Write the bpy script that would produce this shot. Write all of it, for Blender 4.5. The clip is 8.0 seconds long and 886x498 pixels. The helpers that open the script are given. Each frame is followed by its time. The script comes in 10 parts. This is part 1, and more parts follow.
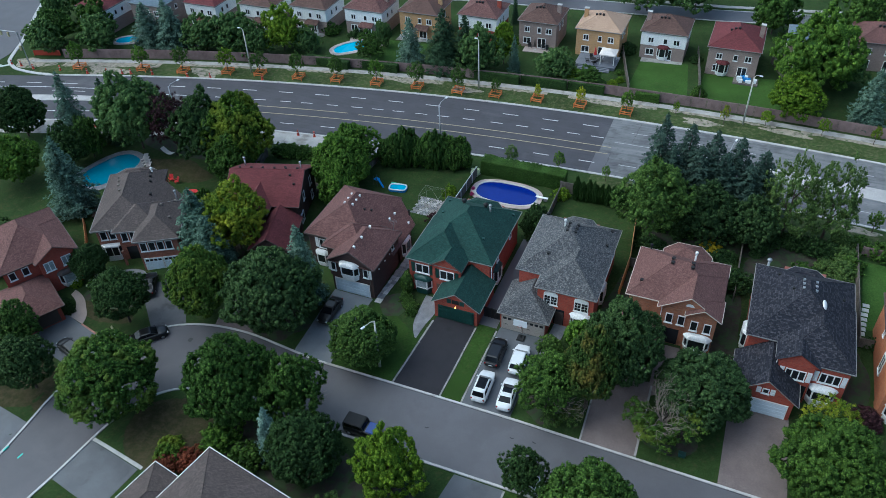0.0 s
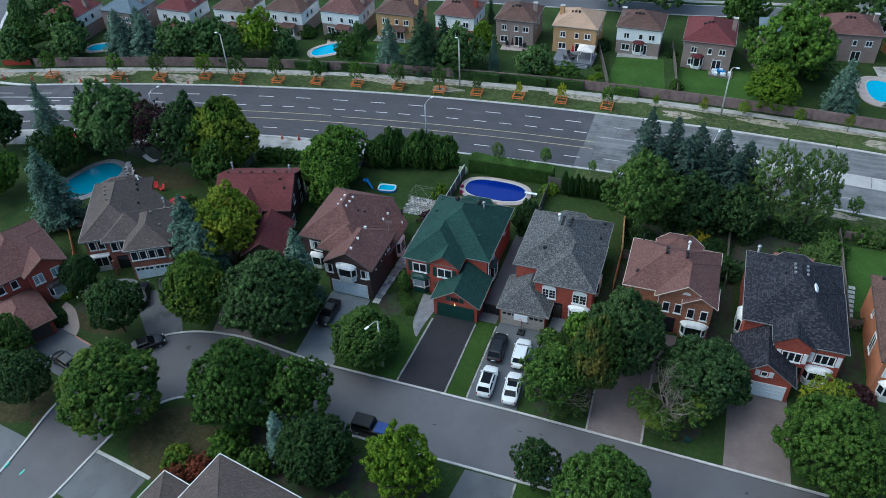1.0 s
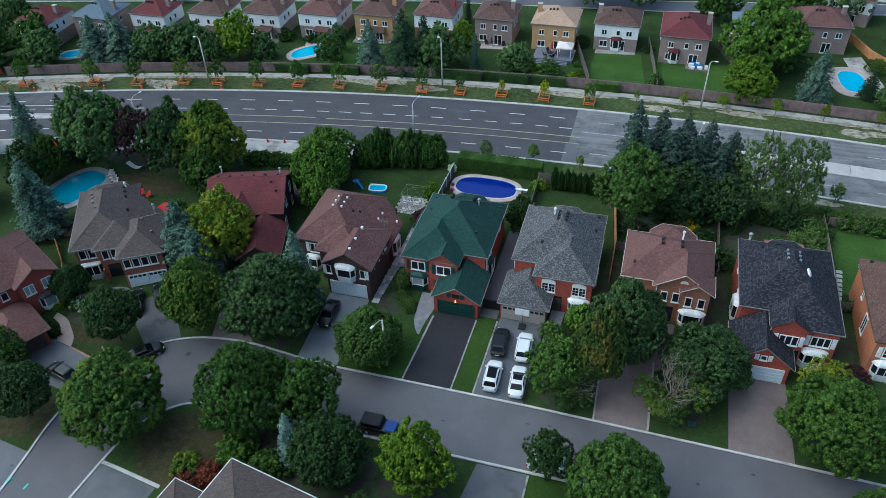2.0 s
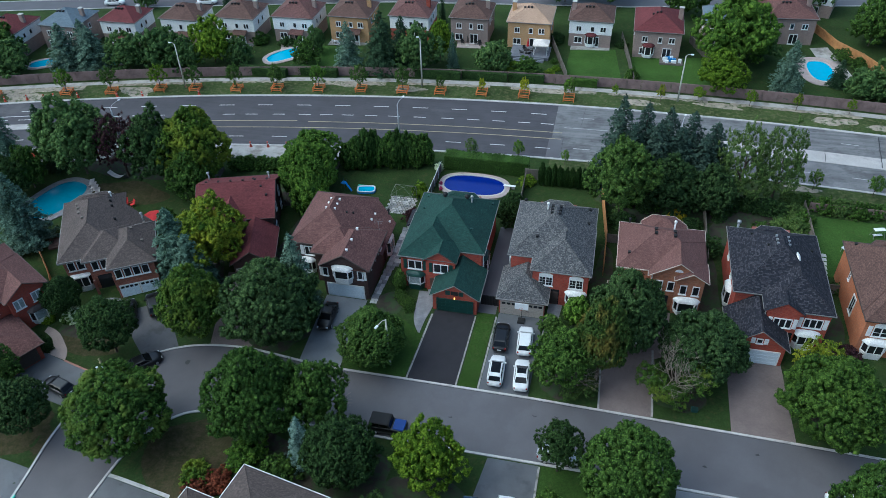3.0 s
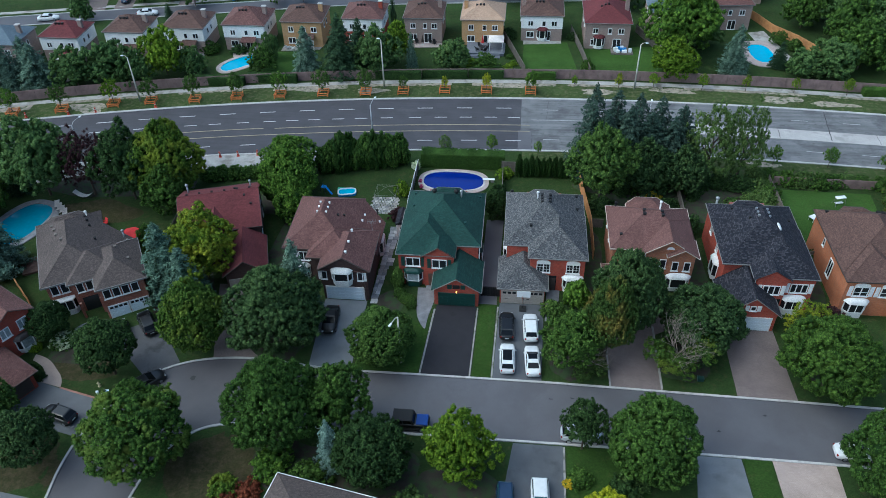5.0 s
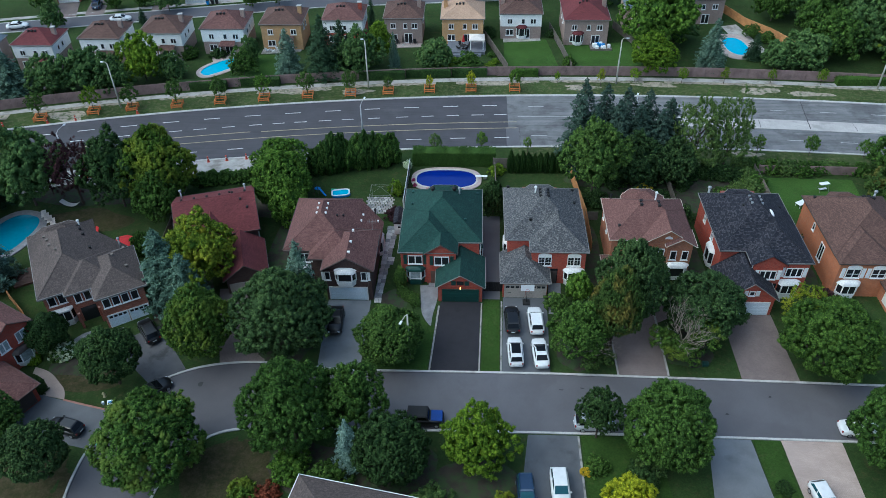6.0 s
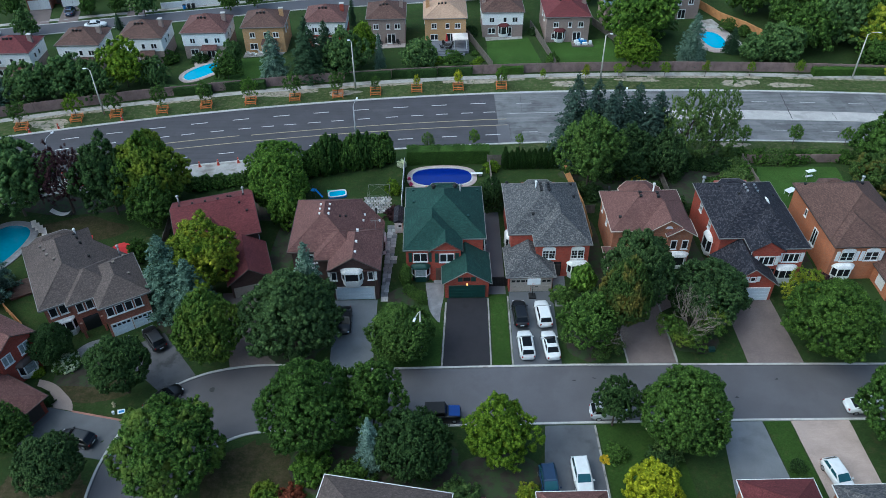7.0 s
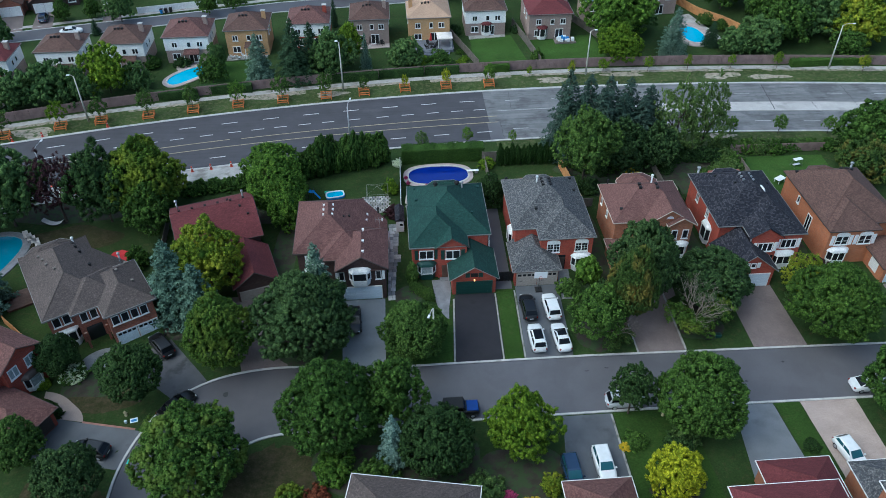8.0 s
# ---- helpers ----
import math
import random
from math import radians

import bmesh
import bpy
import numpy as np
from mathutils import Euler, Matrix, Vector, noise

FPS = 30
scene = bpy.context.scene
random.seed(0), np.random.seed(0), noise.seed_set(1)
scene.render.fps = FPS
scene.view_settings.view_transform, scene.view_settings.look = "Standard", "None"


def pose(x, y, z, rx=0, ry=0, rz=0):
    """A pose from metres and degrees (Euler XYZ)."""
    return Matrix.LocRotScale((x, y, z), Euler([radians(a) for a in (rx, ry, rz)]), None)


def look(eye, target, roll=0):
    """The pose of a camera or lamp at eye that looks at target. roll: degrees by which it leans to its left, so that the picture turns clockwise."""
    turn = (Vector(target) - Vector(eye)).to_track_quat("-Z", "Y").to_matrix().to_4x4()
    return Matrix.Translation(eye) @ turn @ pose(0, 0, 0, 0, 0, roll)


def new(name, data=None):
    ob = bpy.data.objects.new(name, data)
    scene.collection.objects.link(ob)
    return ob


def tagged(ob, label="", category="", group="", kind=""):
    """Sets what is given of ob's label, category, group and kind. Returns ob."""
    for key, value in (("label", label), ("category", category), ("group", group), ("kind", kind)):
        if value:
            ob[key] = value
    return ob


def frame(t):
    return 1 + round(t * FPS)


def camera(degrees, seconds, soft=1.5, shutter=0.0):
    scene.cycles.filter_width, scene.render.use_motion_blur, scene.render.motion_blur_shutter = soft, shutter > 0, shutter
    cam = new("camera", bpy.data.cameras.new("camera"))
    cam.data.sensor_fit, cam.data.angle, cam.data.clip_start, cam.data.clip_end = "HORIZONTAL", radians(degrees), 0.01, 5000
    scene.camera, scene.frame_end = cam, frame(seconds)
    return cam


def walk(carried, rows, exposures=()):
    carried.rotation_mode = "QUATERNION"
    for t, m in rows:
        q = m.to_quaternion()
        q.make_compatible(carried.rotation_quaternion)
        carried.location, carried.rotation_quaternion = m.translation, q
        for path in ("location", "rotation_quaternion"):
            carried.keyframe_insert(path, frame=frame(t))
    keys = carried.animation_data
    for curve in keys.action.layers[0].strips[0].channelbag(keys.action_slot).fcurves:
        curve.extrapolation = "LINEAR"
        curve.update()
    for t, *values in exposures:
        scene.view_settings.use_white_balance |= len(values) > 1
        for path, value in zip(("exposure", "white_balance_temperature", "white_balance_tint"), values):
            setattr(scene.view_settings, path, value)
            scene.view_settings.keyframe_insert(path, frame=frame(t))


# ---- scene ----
import itertools

cam = camera(60.4, 8.0, soft=0.55)
EXPO, SUN_POWER = 0.66, 1.05
PATH = [
    (0, (26.607, -51.287, 69.043), (25.983, -49.881, 67.765), -2.5),
    (0.5, (24.854, -52.32, 69.157), (24.272, -50.897, 67.878), -2.4),
    (1, (23.225, -53.306, 69.25), (22.683, -51.867, 67.971), -2.4),
    (1.5, (21.396, -54.28, 69.202), (20.895, -52.826, 67.924), -2.2),
    (3, (15.572, -56.891, 69.402), (15.206, -55.397, 68.123), -1.9),
    (3.5, (13.457, -57.669, 69.421), (13.139, -56.164, 68.143), -1.7),
    (4, (11.199, -58.405, 69.453), (10.929, -56.89, 68.175), -1.6),
    (4.5, (8.913, -59.129, 69.444), (8.692, -57.606, 68.167), -1.5),
    (6, (1.698, -60.88, 69.373), (1.619, -59.341, 68.098), -1.1),
    (6.5, (-0.93, -61.337, 69.303), (-0.962, -59.796, 68.03), -0.9),
    (7, (-3.543, -61.707, 69.226), (-3.53, -60.164, 67.954), -0.8),
    (7.5, (-6.146, -61.952, 69.152), (-6.088, -60.409, 67.881), -0.7),
    (8, (-8.909, -62.138, 69.019), (-8.805, -60.597, 67.75), -0.5),
]
walk(cam, [(t, look(eye, target, roll)) for t, eye, target, roll in PATH], exposures=[(0.0, EXPO, 5330, -5), (8.0, EXPO, 5330, -5)])

# ---- light: an overcast evening, a weak wide sun from the west ----
SUN_EL, SUN_AZ = 52.0, 252.0  # degrees; azimuth clockwise from +y
world = bpy.data.worlds.new("evening_sky")
scene.world = world
world.use_nodes = True
wn = world.node_tree
sky = wn.nodes.new("ShaderNodeTexSky")
sky.sky_type = "NISHITA"
sky.sun_disc = False
sky.sun_elevation = radians(SUN_EL)
sky.sun_rotation = radians(SUN_AZ)
sky.air_density, sky.dust_density, sky.ozone_density = 1.0, 4.0, 1.0
wn.links.new(sky.outputs[0], wn.nodes["Background"].inputs[0])
wn.nodes["Background"].inputs[1].default_value = 0.12
sun_data = bpy.data.lights.new("sun", "SUN")
sun_data.energy, sun_data.angle, sun_data.color = SUN_POWER, radians(90), (1.0, 0.97, 0.93)
sun = new("sun", sun_data)
az, el = radians(SUN_AZ), radians(SUN_EL)
sun_dir = Vector((math.sin(az) * math.cos(el), math.cos(az) * math.cos(el), math.sin(el)))
sun.matrix_world = look(sun_dir * 300, (0, 0, 0))


# ---- materials ----
def mat(name):
    m = bpy.data.materials.new(name)
    m.use_nodes = True
    nt = m.node_tree
    return m, nt, nt.nodes["Principled BSDF"]


def node(nt, kind, **sets):
    n = nt.nodes.new(kind)
    for k, v in sets.items():
        if k == "operation":
            n.operation = v
        elif k == "blend":
            n.blend_type = v
        elif k == "data_type":
            n.data_type = v
    return n


def position(nt):
    return nt.nodes.new("ShaderNodeNewGeometry").outputs["Position"]


def noise_of(nt, vec, scale, detail=3.0, rough=0.55):
    n = nt.nodes.new("ShaderNodeTexNoise")
    n.inputs["Scale"].default_value, n.inputs["Detail"].default_value, n.inputs["Roughness"].default_value = scale, detail, rough
    nt.links.new(vec, n.inputs["Vector"])
    return n.outputs["Fac"]


def ramp(nt, fac, stops):
    r = nt.nodes.new("ShaderNodeValToRGB")
    while len(r.color_ramp.elements) < len(stops):
        r.color_ramp.elements.new(0.5)
    for e, (p, c) in zip(r.color_ramp.elements, stops):
        e.position, e.color = p, (*c, 1)
    nt.links.new(fac, r.inputs[0])
    return r.outputs[0]


def blend(nt, kind, fac, a, b):
    n = nt.nodes.new("ShaderNodeMix")
    n.data_type, n.blend_type = "RGBA", kind
    for v, sock in ((fac, n.inputs[0]), (a, n.inputs[6]), (b, n.inputs[7])):
        if hasattr(v, "is_linked"):
            nt.links.new(v, sock)
        else:
            sock.default_value = v if isinstance(v, float) else (*v, 1)
    return n.outputs[2]


def bump(nt, bsdf, height, strength, distance):
    b = nt.nodes.new("ShaderNodeBump")
    b.inputs["Strength"].default_value, b.inputs["Distance"].default_value = strength, distance
    nt.links.new(height, b.inputs["Height"])
    nt.links.new(b.outputs[0], bsdf.inputs["Normal"])


def shade(c, k):
    return tuple(min(1.0, v * k) for v in c)


def surface(name, c, var=0.25, big=0.6, small=9.0, rough=0.8, bumps=0.3, dist=0.01, metal=0.0, stain=None, stain_scale=0.25, stain_at=0.58, grain=0.75):
    """A matte surface: broad patches, fine grain, and optional stains."""
    m, nt, b = mat(name)
    p = position(nt)
    f1, f2 = noise_of(nt, p, big, 4), noise_of(nt, p, small, 5, 0.7)
    col = ramp(nt, f1, [(0.3, shade(c, 1 - var)), (0.7, shade(c, 1 + var))])
    col = blend(nt, "MULTIPLY", grain, col, ramp(nt, f2, [(0.25, (0.62, 0.62, 0.62)), (0.75, (1.25, 1.25, 1.25))]))
    if stain:
        f3 = noise_of(nt, p, stain_scale, 6, 0.65)
        s = ramp(nt, f3, [(stain_at - 0.05, (0, 0, 0)), (stain_at + 0.07, (1, 1, 1))])
        col = blend(nt, "MIX", s, col, stain)
    nt.links.new(col, b.inputs["Base Color"])
    b.inputs["Roughness"].default_value, b.inputs["Metallic"].default_value = rough, metal
    if bumps:
        bump(nt, b, f2, bumps, dist)
    return m


def planar(nt):
    """Coordinates along and up a flat face of any slope."""
    g = nt.nodes.new("ShaderNodeNewGeometry")
    def vm(op, a, b=None, vec=None):
        n = nt.nodes.new("ShaderNodeVectorMath")
        n.operation = op
        nt.links.new(a, n.inputs[0])
        if b is not None:
            nt.links.new(b, n.inputs[1])
        if vec is not None:
            n.inputs[1].default_value = vec
        return n.outputs["Value"] if op == "DOT_PRODUCT" else n.outputs["Vector"]
    t = vm("NORMALIZE", vm("CROSS_PRODUCT", g.outputs["True Normal"], vec=(0, 0, 1)))
    up = vm("CROSS_PRODUCT", g.outputs["True Normal"], t)
    c = nt.nodes.new("ShaderNodeCombineXYZ")
    nt.links.new(vm("DOT_PRODUCT", g.outputs["Position"], t), c.inputs[0])
    nt.links.new(vm("DOT_PRODUCT", g.outputs["Position"], up), c.inputs[1])
    return c.outputs[0], g.outputs["Position"]


def courses(name, c1, c2, joint, width, row, gap, rough=0.85, wear=0.25, wear_scale=0.5, bias=0.0, bumps=0.5, tint=None, fleck=0.0):
    """Rows of bricks or shingles, each with its own tone, with broad weathering on top."""
    m, nt, b = mat(name)
    vec, p = planar(nt)
    t = nt.nodes.new("ShaderNodeTexBrick")
    nt.links.new(vec, t.inputs["Vector"])
    t.offset, t.squash = 0.5, 1.0
    t.inputs["Scale"].default_value = 1.0
    t.inputs["Color1"].default_value, t.inputs["Color2"].default_value, t.inputs["Mortar"].default_value = (*c1, 1), (*c2, 1), (*joint, 1)
    t.inputs["Mortar Size"].default_value, t.inputs["Mortar Smooth"].default_value, t.inputs["Bias"].default_value = gap, 0.2, bias
    t.inputs["Brick Width"].default_value, t.inputs["Row Height"].default_value = width, row
    f1, f2 = noise_of(nt, p, wear_scale, 5), noise_of(nt, p, 14.0, 4, 0.7)
    col = blend(nt, "MULTIPLY", 0.9, t.outputs["Color"], ramp(nt, f1, [(0.25, (1 - wear,) * 3), (0.75, (1 + wear,) * 3)]))
    col = blend(nt, "MULTIPLY", 0.6, col, ramp(nt, f2, [(0.25, (0.65,) * 3), (0.75, (1.3,) * 3)]))
    if fleck:
        f4 = noise_of(nt, p, 5.5, 3, 0.8)
        col = blend(nt, "MULTIPLY", fleck, col, ramp(nt, f4, [(0.35, (0.4,) * 3), (0.52, (1.0,) * 3), (0.68, (1.9,) * 3)]))
    if tint:
        f3 = noise_of(nt, p, 0.18, 3)
        col = blend(nt, "MIX", ramp(nt, f3, [(0.5, (0, 0, 0)), (0.75, (0.55,) * 3)]), col, tint)
    nt.links.new(col, b.inputs["Base Color"])
    b.inputs["Roughness"].default_value = rough
    b.inputs["Specular IOR Level"].default_value = 0.3
    bump(nt, b, t.outputs["Fac"], -bumps, 0.012)
    return m


def leaf_material(name, dark, light, warm=None, spread=0.5):
    m, nt, b = mat(name)
    g = nt.nodes.new("ShaderNodeNewGeometry")
    o = nt.nodes.new("ShaderNodeObjectInfo")
    col = ramp(nt, g.outputs["Random Per Island"], [(0.0, dark), (1.0, light)])
    f = noise_of(nt, g.outputs["Position"], 0.55, 3)
    col = blend(nt, "MULTIPLY", spread, col, ramp(nt, f, [(0.3, (0.55, 0.6, 0.55)), (0.7, (1.35, 1.3, 1.2))]))
    col = blend(nt, "MULTIPLY", 0.85, col, ramp(nt, noise_of(nt, g.outputs["Position"], 7.0, 3, 0.7), [(0.32, (0.45, 0.5, 0.42)), (0.52, (1.0, 1.0, 1.0)), (0.7, (1.6, 1.5, 1.35))]))
    col = blend(nt, "MULTIPLY", 1.0, col, ramp(nt, o.outputs["Random"], [(0.0, (0.78, 0.84, 0.72)), (1.0, (1.08, 1.08, 0.92))]))
    if warm:
        f2 = noise_of(nt, g.outputs["Position"], 0.35, 4)
        col = blend(nt, "MIX", ramp(nt, f2, [(0.48, (0, 0, 0)), (0.68, (0.85,) * 3)]), col, warm)
    nt.links.new(col, b.inputs["Base Color"])
    b.inputs["Roughness"].default_value = 0.7
    b.inputs["Specular IOR Level"].default_value = 0.1
    tr = nt.nodes.new("ShaderNodeBsdfTranslucent")
    nt.links.new(blend(nt, "MULTIPLY", 1.0, col, (1.1, 1.25, 0.5)), tr.inputs[0])
    mix = nt.nodes.new("ShaderNodeMixShader")
    mix.inputs[0].default_value = 0.12
    nt.links.new(b.outputs[0], mix.inputs[1])
    nt.links.new(tr.outputs[0], mix.inputs[2])
    nt.links.new(mix.outputs[0], nt.nodes["Material Output"].inputs["Surface"])
    return m


def grass_material(name, c, dry, amount):
    m, nt, b = mat(name)
    p = position(nt)
    f1, f2, f3 = noise_of(nt, p, 0.12, 5, 0.6), noise_of(nt, p, 1.3, 4, 0.65), noise_of(nt, p, 16.0, 4, 0.75)
    col = ramp(nt, f1, [(0.3, shade(c, 0.72)), (0.7, shade(c, 1.3))])
    col = blend(nt, "MIX", ramp(nt, f2, [(amount, (0, 0, 0)), (amount + 0.22, (0.75,) * 3)]), col, dry)
    col = blend(nt, "MULTIPLY", 0.85, col, ramp(nt, f3, [(0.25, (0.5, 0.52, 0.5)), (0.75, (1.35, 1.32, 1.25))]))
    col = blend(nt, "MULTIPLY", 0.8, col, ramp(nt, noise_of(nt, p, 5.0, 5, 0.75), [(0.3, (0.55, 0.58, 0.5)), (0.7, (1.35, 1.32, 1.3))]))
    nt.links.new(col, b.inputs["Base Color"])
    b.inputs["Roughness"].default_value, b.inputs["Specular IOR Level"].default_value = 0.95, 0.1
    bump(nt, b, f3, 0.6, 0.05)
    return m


def paint(name, c, rough=0.25, metal=0.0, coat=0.0):
    m, nt, b = mat(name)
    f = noise_of(nt, position(nt), 2.0, 3)
    nt.links.new(ramp(nt, f, [(0.3, shade(c, 0.92)), (0.7, shade(c, 1.05))]), b.inputs["Base Color"])
    b.inputs["Roughness"].default_value, b.inputs["Metallic"].default_value, b.inputs["Coat Weight"].default_value = rough, metal, coat
    b.inputs["Coat Roughness"].default_value = 0.06
    return m


ASPHALT = surface("asphalt", (0.1, 0.096, 0.106), 0.12, 0.25, 11, 0.58, 0.3, 0.006, stain=(0.088, 0.084, 0.093), stain_scale=0.15, stain_at=0.6, grain=0.3)
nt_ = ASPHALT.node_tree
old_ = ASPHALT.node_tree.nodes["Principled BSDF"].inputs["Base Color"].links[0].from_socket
# Dimmer light on the street's west bend is put into the asphalt colour.
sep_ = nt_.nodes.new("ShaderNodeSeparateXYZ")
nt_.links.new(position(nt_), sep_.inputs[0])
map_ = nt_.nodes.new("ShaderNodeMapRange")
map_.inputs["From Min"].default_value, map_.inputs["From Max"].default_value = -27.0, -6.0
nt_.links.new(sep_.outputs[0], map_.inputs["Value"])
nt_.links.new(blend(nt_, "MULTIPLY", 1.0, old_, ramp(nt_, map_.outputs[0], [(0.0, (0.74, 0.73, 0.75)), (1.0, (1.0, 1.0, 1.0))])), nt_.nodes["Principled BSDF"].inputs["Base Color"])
HIGHWAY_DARK = surface("highway_asphalt", (0.056, 0.0535, 0.063), 0.14, 0.3, 11, 0.8, 0.25, 0.006, stain=(0.088, 0.086, 0.094), stain_scale=0.09, stain_at=0.62, grain=0.35)
HIGHWAY_LIGHT = surface("worn_highway_concrete", (0.165, 0.165, 0.172), 0.18, 0.3, 10, 0.85, 0.25, 0.006, stain=(0.1, 0.1, 0.106), stain_scale=0.16, stain_at=0.54, grain=0.4)
def streaked(m, amount=0.6):
    """Add wear drawn out along the road to a surface."""
    nt = m.node_tree
    b = nt.nodes["Principled BSDF"]
    old = b.inputs["Base Color"].links[0].from_socket
    mp = nt.nodes.new("ShaderNodeMapping")
    mp.inputs["Scale"].default_value = (0.05, 1.4, 1.0)
    nt.links.new(position(nt), mp.inputs["Vector"])
    mp2 = nt.nodes.new("ShaderNodeMapping")
    mp2.inputs["Scale"].default_value = (0.5, 3.5, 1.0)
    nt.links.new(position(nt), mp2.inputs["Vector"])
    col = blend(nt, "MULTIPLY", amount, old, ramp(nt, noise_of(nt, mp.outputs[0], 1.0, 4, 0.6), [(0.3, (0.62, 0.62, 0.63)), (0.7, (1.2, 1.2, 1.18))]))
    col = blend(nt, "MULTIPLY", amount, col, ramp(nt, noise_of(nt, mp2.outputs[0], 1.0, 5, 0.7), [(0.36, (0.45, 0.45, 0.46)), (0.44, (1.0, 1.0, 1.0))]))
    nt.links.new(col, b.inputs["Base Color"])


streaked(HIGHWAY_LIGHT, 0.75)
streaked(HIGHWAY_DARK, 0.35)
DRIVE_BLACK = surface("fresh_sealed_asphalt", (0.016, 0.0145, 0.02), 0.2, 0.5, 12, 0.85, 0.3, 0.005, stain=(0.012, 0.011, 0.015), stain_scale=0.5, stain_at=0.6, grain=0.4)
DRIVE_GREY = surface("grey_driveway_asphalt", (0.09, 0.094, 0.105), 0.18, 0.4, 11, 0.62, 0.25, 0.005, stain=(0.06, 0.062, 0.067), stain_scale=0.3, stain_at=0.62, grain=0.35)
DRIVE_WET = surface("damp_stained_asphalt", (0.075, 0.075, 0.083), 0.2, 0.4, 11, 0.7, 0.25, 0.005, stain=(0.03, 0.03, 0.034), stain_scale=0.35, stain_at=0.58, grain=0.35)
DRIVE_LIGHT = surface("pale_blue_grey_driveway", (0.165, 0.175, 0.19), 0.14, 0.4, 10, 0.8, 0.25, 0.005, stain=(0.13, 0.135, 0.145), stain_scale=0.25, stain_at=0.6, grain=0.4)
DRIVE_PAVER = courses("interlocking_pavers", (0.165, 0.13, 0.125), (0.19, 0.152, 0.145), (0.135, 0.11, 0.105), 0.21, 0.11, 0.01, 0.88, 0.22, 0.4)
PAVER_PALE = courses("pale_pink_pavers", (0.37, 0.29, 0.255), (0.42, 0.335, 0.295), (0.3, 0.24, 0.215), 0.21, 0.11, 0.012, 0.88, 0.2, 0.4)
CONCRETE = surface("kerb_concrete", (0.46, 0.45, 0.44), 0.14, 0.7, 9, 0.85, 0.3, 0.006, stain=(0.3, 0.29, 0.28), stain_scale=0.8, stain_at=0.6)
EDGING = surface("grey_edging_concrete", (0.3, 0.29, 0.28), 0.2, 0.9, 9, 0.85, 0.3, 0.006, stain=(0.12, 0.12, 0.1), stain_scale=1.1, stain_at=0.56)
SIDEWALK = surface("sidewalk_concrete", (0.36, 0.345, 0.33), 0.18, 0.5, 9, 0.85, 0.3, 0.006, stain=(0.2, 0.185, 0.165), stain_scale=0.4, stain_at=0.55)
FLAGSTONE = surface("grey_flagstone", (0.2, 0.2, 0.215), 0.22, 1.2, 10, 0.85, 0.3, 0.008)
DIRT = surface("bare_earth", (0.29, 0.25, 0.2), 0.3, 0.9, 6, 0.95, 0.6, 0.02, stain=(0.06, 0.085, 0.03), stain_scale=1.1, stain_at=0.55)
MULCH_SHADE = surface("dark_soil_and_shade", (0.035, 0.028, 0.02), 0.35, 0.8, 8, 0.95, 0.6, 0.03, stain=(0.028, 0.05, 0.015), stain_scale=0.9, stain_at=0.5)
GRASS = grass_material("lawn_grass", (0.033, 0.058, 0.018), (0.066, 0.064, 0.03), 0.52)
GRASS_MOWN = grass_material("bright_mown_lawn", (0.05, 0.1, 0.022), (0.08, 0.09, 0.034), 0.58)
GRASS_LUSH = grass_material("lush_lawn", (0.036, 0.07, 0.015), (0.066, 0.08, 0.028), 0.56)
GRASS_BROWN = grass_material("dry_and_shaded_brown_lawn", (0.042, 0.043, 0.02), (0.08, 0.06, 0.04), 0.42)
GRASS_DRY = grass_material("dry_verge_grass", (0.052, 0.078, 0.027), (0.14, 0.13, 0.075), 0.47)
LINE_WHITE = surface("white_road_paint", (0.62, 0.62, 0.62), 0.12, 1.5, 8, 0.7, 0)
LINE_FADED = surface("faded_road_paint", (0.42, 0.42, 0.42), 0.2, 1.5, 8, 0.75, 0)
LINE_YELLOW = surface("yellow_road_paint", (0.38, 0.33, 0.2), 0.15, 1.0, 8, 0.7, 0)
SEAM = surface("road_sealant", (0.03, 0.03, 0.034), 0.2, 1.0, 9, 0.6, 0)
FLAGSTONE_DULL = surface("mossy_path_stone", (0.085, 0.085, 0.08), 0.35, 0.7, 7, 0.9, 0.4, 0.01)
EDGING_RED = surface("reddish_edging_stone", (0.3, 0.15, 0.115), 0.2, 1.0, 9, 0.9, 0.3, 0.005)
TEAL_MARK = paint("teal_survey_paint", (0.1, 0.55, 0.45), 0.7)

BRICK_RED = courses("red_brick", (0.28, 0.046, 0.03), (0.38, 0.078, 0.048), (0.25, 0.1, 0.08), 0.24, 0.085, 0.008, 0.85, 0.2)
BRICK_BROWN = courses("dark_brown_brick", (0.046, 0.026, 0.024), (0.075, 0.042, 0.036), (0.075, 0.058, 0.054), 0.24, 0.085, 0.008, 0.85, 0.2)
BRICK_ORANGE = courses("orange_brick", (0.29, 0.108, 0.058), (0.39, 0.165, 0.09), (0.27, 0.17, 0.125), 0.24, 0.085, 0.008, 0.85, 0.22)
BRICK_TANGERINE = courses("bright_orange_brick", (0.38, 0.13, 0.06), (0.48, 0.19, 0.09), (0.34, 0.18, 0.12), 0.24, 0.085, 0.008, 0.85, 0.18)
BRICK_MIXED = courses("mottled_red_brick", (0.19, 0.062, 0.042), (0.33, 0.125, 0.08), (0.24, 0.15, 0.12), 0.24, 0.085, 0.008, 0.85, 0.22)
BRICK_BUFF = courses("buff_brick", (0.44, 0.25, 0.11), (0.55, 0.33, 0.16), (0.44, 0.32, 0.2), 0.24, 0.085, 0.008, 0.85, 0.14)
BRICK_TAUPE = courses("taupe_brick", (0.26, 0.19, 0.165), (0.34, 0.26, 0.23), (0.3, 0.24, 0.22), 0.24, 0.085, 0.008, 0.85, 0.14)
